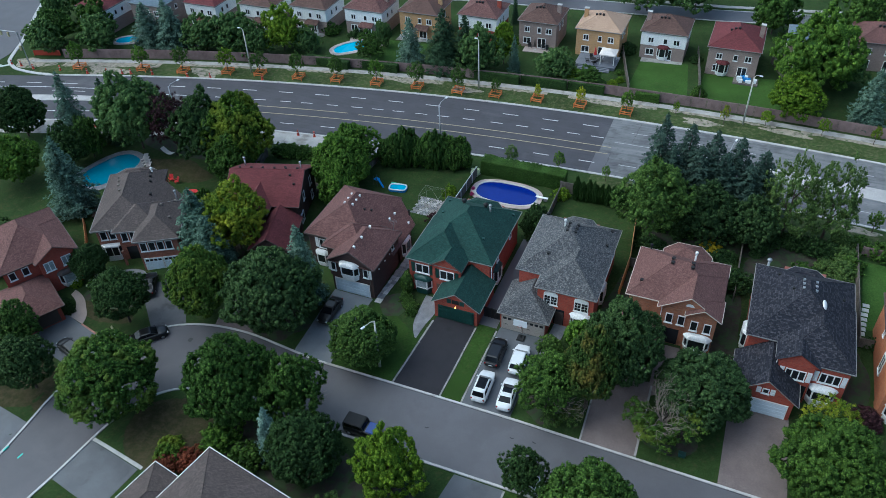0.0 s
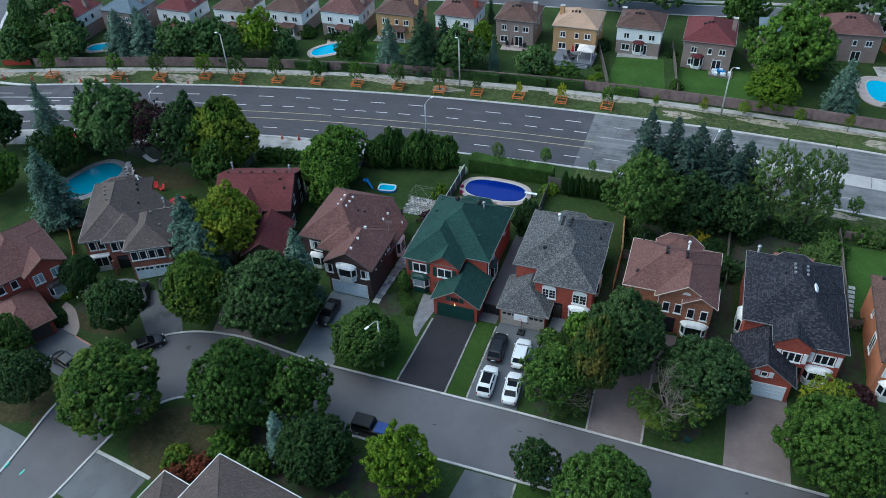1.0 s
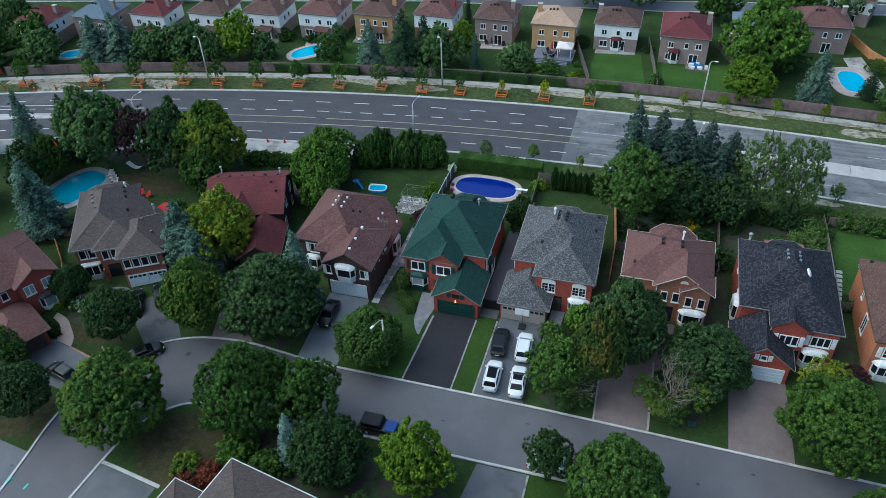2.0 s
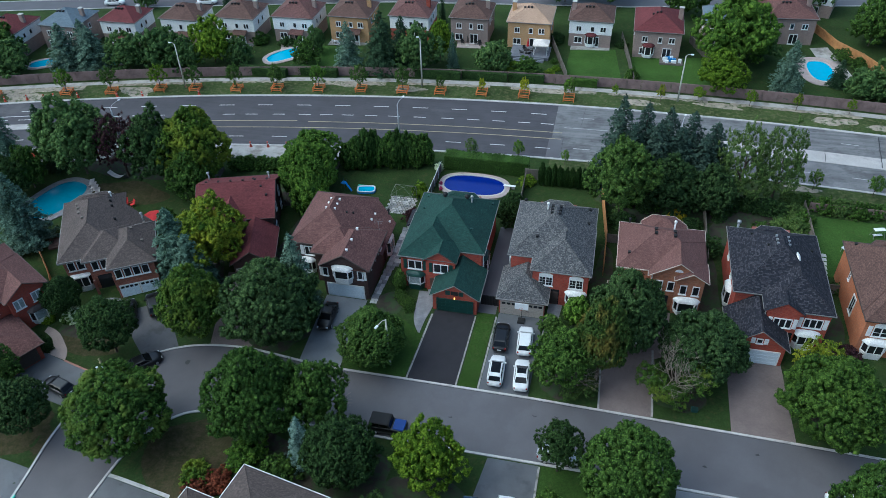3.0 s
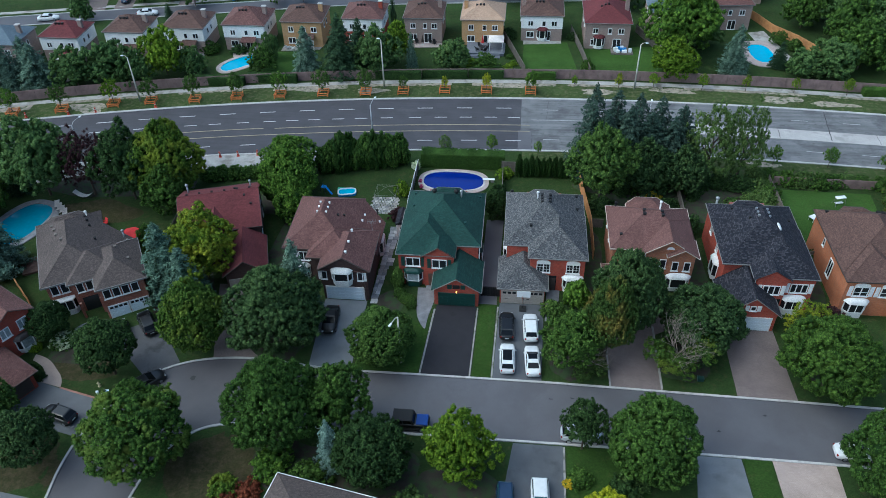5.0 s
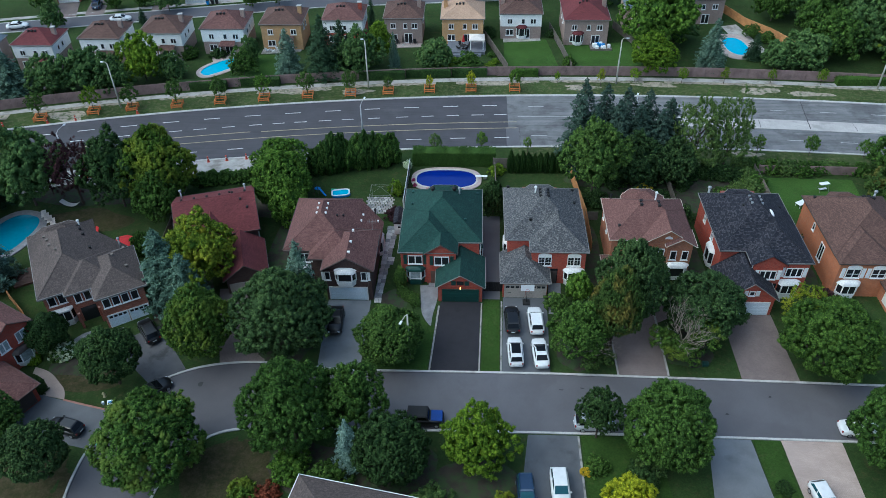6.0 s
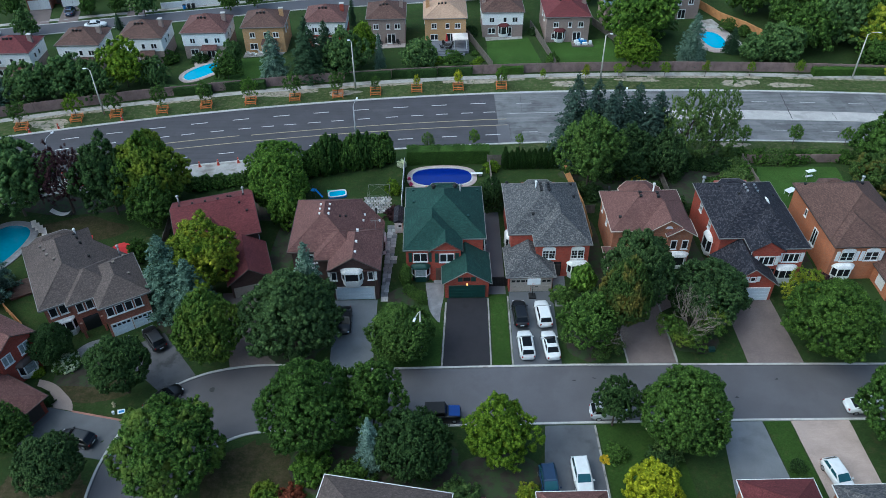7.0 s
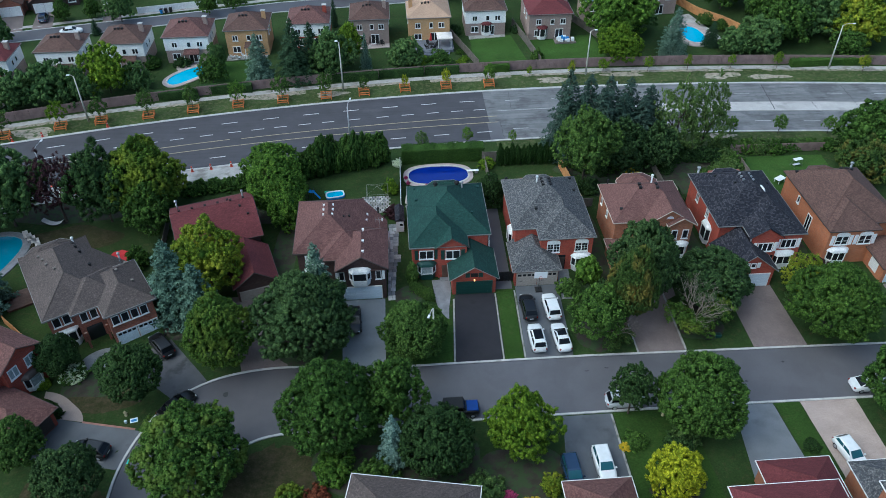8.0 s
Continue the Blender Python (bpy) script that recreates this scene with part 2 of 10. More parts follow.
SIDING_WHITE = courses("white_siding", (0.82, 0.81, 0.8), (0.86, 0.85, 0.84), (0.6, 0.6, 0.6), 4.0, 0.16, 0.006, 0.6, 0.05)
ROOF_GREEN = courses("green_shingles", (0.011, 0.038, 0.032), (0.02, 0.056, 0.047), (0.007, 0.03, 0.025), 0.3, 0.14, 0.008, 0.9, 0.2, 0.35, fleck=0.35)
ROOF_GREY = courses("mottled_grey_shingles", (0.06, 0.062, 0.07), (0.2, 0.196, 0.19), (0.04, 0.041, 0.046), 0.17, 0.13, 0.008, 0.9, 0.12, 0.4, -0.3, fleck=0.6)
ROOF_BLACK = courses("charcoal_shingles", (0.011, 0.012, 0.02), (0.07, 0.067, 0.08), (0.008, 0.008, 0.012), 0.3, 0.2, 0.014, 0.85, 0.2, 0.5, -0.3, fleck=0.45)
ROOF_BROWN = courses("brown_shingles", (0.1, 0.047, 0.043), (0.155, 0.078, 0.07), (0.06, 0.032, 0.03), 0.3, 0.14, 0.008, 0.9, 0.16, 0.35, fleck=0.4)
ROOF_UMBER = courses("umber_shingles", (0.08, 0.045, 0.037), (0.125, 0.072, 0.06), (0.05, 0.033, 0.028), 0.3, 0.14, 0.008, 0.9, 0.18, 0.35, fleck=0.4)
ROOF_PINK = courses("rosy_brown_shingles", (0.115, 0.056, 0.05), (0.155, 0.08, 0.071), (0.068, 0.036, 0.033), 0.3, 0.14, 0.008, 0.9, 0.14, 0.35, fleck=0.35)
ROOF_RED = courses("dull_red_shingles", (0.1, 0.024, 0.028), (0.14, 0.037, 0.04), (0.065, 0.018, 0.02), 0.3, 0.14, 0.008, 0.9, 0.18, 0.35, fleck=0.35)
ROOF_SLATE = courses("weathered_grey_shingles", (0.07, 0.055, 0.051), (0.102, 0.081, 0.075), (0.046, 0.039, 0.038), 0.3, 0.14, 0.008, 0.9, 0.16, 0.35, fleck=0.4)
ROOF_TAN = courses("tan_shingles", (0.36, 0.24, 0.165), (0.44, 0.3, 0.215), (0.25, 0.17, 0.12), 0.32, 0.15, 0.01, 0.9, 0.12, 0.4)
ROOF_BLUE = courses("blue_grey_shingles", (0.1, 0.135, 0.17), (0.14, 0.18, 0.22), (0.07, 0.09, 0.11), 0.32, 0.15, 0.01, 0.9, 0.12, 0.4)

WHITE = surface("white_painted_trim", (0.78, 0.78, 0.78), 0.05, 0.8, 6, 0.45, 0.1, 0.003)
TRIM_CREAM = surface("cream_fascia_paint", (0.5, 0.43, 0.37), 0.1, 0.8, 6, 0.5, 0.1, 0.003)
TRIM_DARK = surface("dark_brown_trim", (0.06, 0.045, 0.04), 0.12, 0.8, 6, 0.5, 0.1, 0.003)
TRIM_GREEN = surface("dark_green_trim", (0.012, 0.05, 0.042), 0.12, 0.8, 6, 0.45, 0.1, 0.003)
TRIM_GREY = surface("grey_aluminium_trim", (0.2, 0.195, 0.19), 0.08, 0.8, 6, 0.45, 0.1, 0.003)
TAUPE_DOOR = surface("taupe_garage_paint", (0.36, 0.32, 0.29), 0.06, 0.8, 6, 0.5, 0.1, 0.003)
PALE_BLUE_DOOR = surface("pale_grey_garage_paint", (0.7, 0.78, 0.86), 0.05, 0.8, 6, 0.45, 0.1, 0.003)
GLASS = paint("dark_window_glass", (0.018, 0.02, 0.024), 0.06)
GLASS_CURTAIN = surface("curtained_window", (0.3, 0.34, 0.35), 0.25, 3.0, 12, 0.25, 0)
BLACK_METAL = paint("black_metal", (0.008, 0.008, 0.009), 0.75)
STEEL = paint("galvanised_steel", (0.36, 0.37, 0.39), 0.45, 0.5)
POLE_CONCRETE = surface("pale_pole_concrete", (0.5, 0.48, 0.44), 0.1, 1.0, 8, 0.8, 0.2, 0.003)
WOOD_GREY = surface("weathered_fence_wood", (0.15, 0.13, 0.115), 0.25, 1.2, 10, 0.9, 0.4, 0.006)
WOOD_ORANGE = surface("fresh_cedar_wood", (0.5, 0.25, 0.1), 0.2, 1.2, 10, 0.8, 0.4, 0.006)
WOOD_DARK = surface("brown_deck_wood", (0.1, 0.06, 0.045), 0.25, 1.2, 10, 0.85, 0.4, 0.006)
DECK_GREY = surface("blue_grey_deck_boards", (0.16, 0.17, 0.2), 0.15, 1.2, 10, 0.8, 0.3, 0.005)
PLANTER_ORANGE = surface("orange_safety_timber", (0.62, 0.19, 0.05), 0.2, 1.5, 8, 0.75, 0.2, 0.004)
CONE_RED = paint("red_orange_plastic", (0.42, 0.05, 0.025), 0.5)
FENCE_BRICK = surface("mauve_brown_fence", (0.2, 0.14, 0.135), 0.25, 0.8, 9, 0.9, 0.4, 0.008)
BARK = surface("brown_bark", (0.075, 0.055, 0.042), 0.3, 1.5, 12, 0.95, 0.7, 0.02)
BARK_PALE = surface("pale_dead_twigs", (0.28, 0.24, 0.21), 0.2, 1.5, 12, 0.95, 0.5, 0.01)
POOL_BLUE = paint("deep_blue_pool_water", (0.005, 0.018, 0.19), 0.12)
POOL_AQUA = paint("aqua_pool_water", (0.03, 0.4, 0.62), 0.07)
POOL_TEAL = paint("teal_pool_water", (0.02, 0.17, 0.26), 0.07)
POOL_DECK = surface("pinkish_pool_coping", (0.4, 0.33, 0.31), 0.15, 0.8, 9, 0.85, 0.2, 0.005)
TOY_BLUE = paint("blue_plastic", (0.02, 0.2, 0.55), 0.35)
TOY_WHITE = paint("white_plastic", (0.75, 0.77, 0.8), 0.4)
TOY_GREEN = paint("green_plastic", (0.05, 0.4, 0.25), 0.4)
RED_FABRIC = surface("red_fabric", (0.5, 0.025, 0.03), 0.12, 2.0, 12, 0.85, 0.2, 0.004)
WHITE_FABRIC = surface("cream_fabric", (0.66, 0.6, 0.56), 0.08, 2.0, 12, 0.85, 0.2, 0.004)
TYRE = paint("tyre_rubber", (0.012, 0.012, 0.013), 0.8)
RIM = paint("alloy_rim", (0.42, 0.43, 0.45), 0.3, 0.8)
CAR_GLASS = paint("car_glass", (0.006, 0.007, 0.009), 0.14)
CAR_GLASS.node_tree.nodes["Principled BSDF"].inputs["Specular IOR Level"].default_value = 0.22
CAR_GLASS_TEAL = paint("tinted_windscreen", (0.02, 0.075, 0.095), 0.05)
CAR_BLACK = paint("black_car_paint", (0.004, 0.004, 0.005), 0.35, 0.0, 0.15)
CAR_WHITE = paint("white_car_paint", (0.66, 0.67, 0.68), 0.3, 0.0, 0.5)
CAR_SILVER = paint("silver_car_paint", (0.5, 0.51, 0.53), 0.25, 0.3, 1.0)
CAR_BLUE = paint("blue_car_paint", (0.006, 0.038, 0.21), 0.3, 0.1, 0.4)
CAR_NAVY = paint("slate_blue_car_paint", (0.022, 0.045, 0.095), 0.2, 0.3, 1.0)
RED_LENS = paint("red_tail_lens", (0.2, 0.008, 0.008), 0.25)
CLEAR_LENS = paint("clear_head_lens", (0.6, 0.62, 0.65), 0.12)

LEAF_GREEN = leaf_material("maple_leaves", (0.02, 0.045, 0.012), (0.11, 0.19, 0.044), spread=0.7)
LEAF_DARK = leaf_material("dark_leaves", (0.014, 0.032, 0.013), (0.068, 0.118, 0.043), spread=0.7)
# Distance haze is put into this colour: paler, with less contrast.
LEAF_FAR = leaf_material("haze_pale_far_leaves", (0.046, 0.092, 0.038), (0.135, 0.21, 0.08))
LEAF_BRIGHT = leaf_material("bright_green_leaves", (0.034, 0.078, 0.016), (0.15, 0.25, 0.042))
LEAF_LIME = leaf_material("yellow_green_leaves", (0.05, 0.105, 0.012), (0.22, 0.31, 0.03))
LEAF_YELLOW = leaf_material("bright_yellow_leaves", (0.15, 0.2, 0.014), (0.56, 0.54, 0.03))
LEAF_MIX = leaf_material("turning_leaves", (0.024, 0.052, 0.016), (0.09, 0.14, 0.04), warm=(0.2, 0.15, 0.035))
LEAF_GOLD = leaf_material("golden_green_leaves", (0.05, 0.095, 0.014), (0.24, 0.3, 0.032), warm=(0.38, 0.37, 0.03))
LEAF_WILLOW = leaf_material("pale_willow_leaves", (0.055, 0.1, 0.035), (0.14, 0.2, 0.07))
LEAF_PURPLE = leaf_material("plum_leaves", (0.03, 0.014, 0.022), (0.065, 0.028, 0.042))
LEAF_RED = leaf_material("red_shrub_leaves", (0.1, 0.03, 0.02), (0.2, 0.06, 0.04))
NEEDLE_BLUE = leaf_material("blue_spruce_needles", (0.04, 0.075, 0.068), (0.17, 0.25, 0.235))
NEEDLE_MID = leaf_material("blue_green_needles", (0.026, 0.05, 0.046), (0.075, 0.112, 0.108))
NEEDLE_ICE = leaf_material("pale_blue_spruce_needles", (0.07, 0.12, 0.13), (0.26, 0.36, 0.38))
NEEDLE_DARK = leaf_material("dark_spruce_needles", (0.022, 0.048, 0.03), (0.05, 0.088, 0.055))
NEEDLE_CEDAR = leaf_material("cedar_foliage", (0.028, 0.06, 0.016), (0.06, 0.11, 0.028))
FLOWER_WHITE = leaf_material("white_blossom", (0.6, 0.64, 0.52), (0.86, 0.88, 0.82), spread=0.2)
FLOWER_PINK = leaf_material("pink_blossom", (0.45, 0.04, 0.2), (0.65, 0.12, 0.35))
FLOWER_YELLOW = leaf_material("yellow_blossom", (0.5, 0.35, 0.02), (0.7, 0.5, 0.04))


# ---- building helpers ----
class Shape:
    """Vertices and faces that become one mesh."""

    def __init__(self):
        self.v, self.f = [], []

    def add(self, verts, faces):
        n = len(self.v)
        self.v.extend(tuple(p) for p in verts)
        self.f.extend(tuple(i + n for i in f) for f in faces)
        return self

    def box(self, x0, x1, y0, y1, z0, z1):
        v = [(x, y, z) for z in (z0, z1) for y in (y0, y1) for x in (x0, x1)]
        return self.add(v, [(0, 2, 3, 1), (4, 5, 7, 6), (0, 1, 5, 4), (2, 6, 7, 3), (0, 4, 6, 2), (1, 3, 7, 5)])

    def soft_box(self, x0, x1, y0, y1, z0, z1, r):
        """A box with its upper edges bevelled by r."""
        v = [(x, y, z0) for x, y in ((x0, y0), (x1, y0), (x1, y1), (x0, y1))]
        v += [(x, y, z1 - r) for x, y in ((x0, y0), (x1, y0), (x1, y1), (x0, y1))]
        v += [(x, y, z1) for x, y in ((x0 + r, y0 + r), (x1 - r, y0 + r), (x1 - r, y1 - r), (x0 + r, y1 - r))]
        f = [(3, 2, 1, 0), (8, 9, 10, 11)]
        for k in (0, 4):
            f += [(k + i, k + (i + 1) % 4, k + 4 + (i + 1) % 4, k + 4 + i) for i in range(4)]
        return self.add(v, f)

    def prism(self, poly, z0, z1):
        n = len(poly)
        v = [(x, y, z0) for x, y in poly] + [(x, y, z1) for x, y in poly]
        f = [tuple(range(n))[::-1], tuple(range(n, 2 * n))] + [(i, (i + 1) % n, n + (i + 1) % n, n + i) for i in range(n)]
        return self.add(v, f)

    def tube(self, points, radii, sides=6):
        n = len(self.v)
        for i, p in enumerate(points):
            p = Vector(p)
            d = Vector(points[min(i + 1, len(points) - 1)]) - Vector(points[max(i - 1, 0)])
            q = d.to_track_quat("Z", "Y")
            for k in range(sides):
                a = 2 * math.pi * k / sides
                self.v.append(tuple(p + q @ Vector((math.cos(a) * radii[i], math.sin(a) * radii[i], 0))))
        for i in range(len(points) - 1):
            for k in range(sides):
                a, b = n + i * sides + k, n + i * sides + (k + 1) % sides
                self.f.append((a, b, b + sides, a + sides))
        self.f.append(tuple(range(n, n + sides))[::-1])
        self.f.append(tuple(range(len(self.v) - sides, len(self.v))))
        return self

    def bar(self, p, q, r):
        return self.tube([p, q], [r, r], 4)

    def mesh(self, name, material, smooth=False):
        me = bpy.data.meshes.new(name)
        me.from_pydata(self.v, [], self.f)
        me.materials.append(material)
        if smooth:
            me.polygons.foreach_set("use_smooth", [True] * len(me.polygons))
        me.update()
        return me


def part(name, shape, material, parent, label="", smooth=False, at=None):
    me = shape if isinstance(shape, bpy.types.Mesh) else shape.mesh(name, material, smooth)
    ob = new(name, me)
    ob.parent = parent
    if at is not None:
        ob.matrix_basis = at
    return tagged(ob, label)


def thing(name, label, category, m, group="", kind=""):
    ob = new(name)
    ob.empty_display_size = 0.3
    ob.matrix_basis = m
    return tagged(ob, label, category, group, kind)


def smoothstep(v, a, b):
    t = np.clip((v - a) / (b - a), 0, 1)
    return t * t * (3 - 2 * t)


# ---- the lie of the land ----
def curve_through(pts, n):
    """n points, evenly spread, along a smooth line through pts."""
    p = np.array(pts, float)
    t = np.concatenate([[0], np.cumsum(np.hypot(*np.diff(p, axis=0).T))])
    s = np.linspace(0, t[-1], n * 8)
    q = np.stack([np.interp(s, t, p[:, k]) for k in (0, 1)], 1)
    w = max(3, int(len(s) * 3.0 / t[-1])) | 1
    pad = np.concatenate([np.repeat(q[:1], w, 0) + (np.arange(-w, 0)[:, None]) * (q[1] - q[0]), q, np.repeat(q[-1:], w, 0) + (np.arange(1, w + 1)[:, None]) * (q[-1] - q[-2])])
    k = np.ones(w) / w
    q = np.stack([np.convolve(pad[:, c], k, "same")[w:-w] for c in (0, 1)], 1)
    return q[np.linspace(0, len(q) - 1, n).astype(int)]


KERB_OUT = curve_through([(120, -2.6), (60, -1.0), (48, -0.7), (38, -0.45), (26, -0.2), (12, 0.1), (-4, 0.1), (-14, 0.05), (-20, 0.5), (-24, 0.8), (-27, 0.7), (-30, 0.35), (-32.4, -0.3), (-34.7, -1.4), (-36.6, -3.0), (-38.1, -4.7),
                          (-39.2, -6.9), (-40.2, -9.8), (-40.7, -12.5), (-40.7, -16), (-40.2, -20), (-39.9, -24), (-39.3, -60)], 260)
KERB_IN = curve_through([(120, -11.0), (60, -9.4), (42, -8.98), (30, -8.82), (18, -8.72), (-18, -8.8), (-23, -8.95), (-26.2, -9.5), (-28.2, -10.8), (-29.8, -12.8), (-30.8, -15.5), (-31.3, -19.3), (-31.8, -24.2), (-32.4, -28), (-34, -60)], 260)


def pushed(line, d):
    """A line moved sideways by d, to the right of its course."""
    g = np.gradient(line, axis=0)
    return line + np.stack([g[:, 1], -g[:, 0]], 1) / np.hypot(*g.T)[:, None] * np.reshape(d, (-1, 1))


KERB_OUT, KERB_IN = pushed(KERB_OUT, np.interp(KERB_OUT[:, 0], [-22, -13], [-0.12, -0.42])), pushed(KERB_IN, 0.12)
FAR_FIT = np.polyfit([-118, -101.7, -90, -74.6, -59.3, -46.9, -34.5, -19.7, -11.2, -0.7, 7.7, 20, 44, 54, 69.6, 90],
                     [43.0, 48.6, 52.2, 56.7, 59.8, 62.1, 64.3, 66.3, 67.0, 67.6, 68.1, 68.4, 67.9, 67.4, 66.2, 64.0], 4)


def far_kerb(x):
    return np.polyval(FAR_FIT, x)


def near_edge(x):
    return far_kerb(x) - 17.6


def far_street(x):
    return np.interp(x, [-150, -90, -73, -35, 0, 20, 70, 121], [88.3, 101.8, 105.4, 113.4, 117.0, 119.0, 127.5, 135])


def base_height(x, y):
    x, y = np.asarray(x, float), np.asarray(y, float)
    rise = 0.42 * smoothstep(y, 1.0, 11.0) * (1 - smoothstep(y, 40, 48)) + 0.3 * smoothstep(-9 - y, 1, 10)
    drop = 0.95 * smoothstep(-x, 22, 46) * (1 - smoothstep(y, 28, 44))
    return rise - drop


def inside(poly, x, y):
    r = np.zeros(x.shape, bool)
    for (x0, y0), (x1, y1) in zip(poly, np.roll(poly, -1, 0)):
        hit = ((y0 > y) != (y1 > y)) & (x < (x1 - x0) * (y - y0) / (y1 - y0 + 1e-12) + x0)
        r ^= hit
    return r


GX, GY = np.arange(-150, 121, 1.0), np.arange(-60, 171, 1.0)
LX, LY = np.meshgrid(GX, GY)
low = inside(np.concatenate([KERB_OUT, KERB_IN[::-1]]), LX, LY)
low |= (LY < far_kerb(LX)) & (LY > near_edge(LX))
low |= np.abs(LY - far_street(LX)) < 3.2
wide = low.copy()
for sx, sy in ((1, 0), (-1, 0), (0, 1), (0, -1)):
    wide |= np.roll(np.roll(low, sx, 1), sy, 0)
LZ = base_height(LX, LY) + np.where(wide, 0.0, 0.10)


def gz(x, y):
    """Height of the ground sheet."""
    u, v = min(max(x - GX[0], 0), len(GX) - 1.001), min(max(y - GY[0], 0), len(GY) - 1.001)
    i, j = int(u), int(v)
    u, v = u - i, v - j
    return float(LZ[j, i] * (1 - u) * (1 - v) + LZ[j, i + 1] * u * (1 - v) + LZ[j + 1, i] * (1 - u) * v + LZ[j + 1, i + 1] * u * v)


def bz(x, y):
    return float(base_height(x, y))


def grid_mesh(name, xs, ys, zs, material):
    nx, ny = len(xs), len(ys)
    X, Y = np.meshgrid(xs, ys)
    co = np.stack([X, Y, zs], -1).reshape(-1, 3)
    i = (np.arange(ny - 1)[:, None] * nx + np.arange(nx - 1)[None]).ravel()
    faces = np.stack([i, i + 1, i + 1 + nx, i + nx], 1)
    me = bpy.data.meshes.new(name)
    me.from_pydata(co.tolist(), [], faces.tolist())
    me.materials.append(material)
    me.polygons.foreach_set("use_smooth", [True] * len(me.polygons))
    return me


def ribbon(name, a, b, across, lift, material, label="", category="", kind="structure", level=gz, parent=None):
    """A strip of paving between two lines with as many points, lying on the ground; its edges go down into the soil."""
    a, b = np.asarray(a, float), np.asarray(b, float)
    s = Shape()
    n, m = len(a), across + 1
    top = []
    for p, q in zip(a, b):
        for k in range(m):
            x, y = p + (q - p) * k / across
            top.append((x, y, level(x, y) + lift))
    faces = [(i * m + k, i * m + k + 1, (i + 1) * m + k + 1, (i + 1) * m + k) for i in range(n - 1) for k in range(across)]
    x0, x1, x2 = Vector(top[0]), Vector(top[m]), Vector(top[1])
    if (x1 - x0).cross(x2 - x0).z > 0:
        faces = [f[::-1] for f in faces]
    s.add(top, faces)
    rim = [i * m for i in range(n)] + [(n - 1) * m + k for k in range(1, m)] + [i * m + across for i in range(n - 2, -1, -1)] + list(range(across - 1, 0, -1))
    k0 = len(s.v)
    s.v += [(s.v[i][0], s.v[i][1], s.v[i][2] - 0.12 - lift) for i in rim]
    s.f += [(rim[i], rim[(i + 1) % len(rim)], k0 + (i + 1) % len(rim), k0 + i) for i in range(len(rim))]
    ob = new(name, s.mesh(name, material))
    if parent:
        ob.parent = parent
        return tagged(ob, label)
    return tagged(ob, label, category, kind=kind)


def quad_patch(name, p00, p10, p11, p01, lift, material, label, category, kind="structure", step=1.0):
    """A four-cornered patch of paving or planting (corners in turn)."""
    p00, p10, p11, p01 = (np.array(p, float) for p in (p00, p10, p11, p01))
    n = max(2, int(np.linalg.norm(p01 - p00) / step) + 1)
    m = max(2, int(np.linalg.norm(p10 - p00) / step) + 1)
    t = np.linspace(0, 1, n)[:, None]
    return ribbon(name, p00 + (p01 - p00) * t, p10 + (p11 - p10) * t, m, lift, material, label, category, kind)


def blob_patch(name, cx, cy, rx, ry, lift, material, label, category, seed=0, kind="structure", turn=0.0, wobble=0.16):
    """A rounded patch with an uneven edge."""
    rnd = random.Random(seed)
    ph = [rnd.uniform(0, 6.28) for _ in range(4)]
    s = Shape()
    n, rings = 36, 5
    pts = [(cx, cy)]
    for r in range(1, rings + 1):
        for k in range(n):
            a = 2 * math.pi * k / n
            w = 1 + wobble * (math.sin(2 * a + ph[0]) * 0.5 + math.sin(3 * a + ph[1]) * 0.5 + math.sin(5 * a + ph[2]) * 0.35)
            u, v = rx * math.cos(a) * w * r / rings, ry * math.sin(a) * w * r / rings
            pts.append((cx + u * math.cos(turn) - v * math.sin(turn), cy + u * math.sin(turn) + v * math.cos(turn)))
    v = [(x, y, gz(x, y) + (lift if i <= n * (rings - 1) else lift * 0.2 - 0.02)) for i, (x, y) in enumerate(pts)]
    f = [(0, 1 + k, 1 + (k + 1) % n) for k in range(n)]
    for r in range(rings - 1):
        o = 1 + r * n
        f += [(o + k, o + n + k, o + n + (k + 1) % n, o + (k + 1) % n) for k in range(n)]
    ob = new(name, s.add(v, f).mesh(name, material, True))
    return tagged(ob, label, category, kind=kind)


# ---- ground, streets, highway ----
far_x = [-3000, -1200, -500, -220]
xs = np.concatenate([far_x, GX, [170, 500, 1200, 3000]])
ys = np.concatenate([[-3000, -1200, -400, -120], GY, [230, 500, 1200, 3000]])
zs = np.pad(LZ, 4, mode="edge")
tagged(new("ground", grid_mesh("ground", xs, ys, zs, GRASS)), "uneven green lawns with dry patches between the houses", "ground", kind="structure")

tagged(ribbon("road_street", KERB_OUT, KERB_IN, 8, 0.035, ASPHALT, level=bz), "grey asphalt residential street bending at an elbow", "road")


def kerb(name, line, inward, label, lift=0.13, level=bz, wide=0.27, gutter=False):
    line = np.asarray(line)
    d = np.gradient(line, axis=0)
    nrm = np.stack([-d[:, 1], d[:, 0]], 1) / np.hypot(*d.T)[:, None]
    ribbon(name, line, line + nrm * wide * inward, 1, lift, CONCRETE, label, "kerb", level=level)
    if gutter:
        ribbon("trim_gutter_joint", line - nrm * 0.06 * inward, line - nrm * 0.003 * inward, 1, 0.042, SEAM, "dark dirty joint along the kerb", "joint", level=level)


kerb("kerb_north", KERB_OUT, -1, "pale concrete kerb along the street", gutter=True)
kerb("kerb_south", KERB_IN, 1, "pale concrete kerb along the street", gutter=True)


def along(x0, x1, off, n):
    x = np.linspace(x0, x1, n)
    return np.stack([x, far_kerb(x) + off], 1)


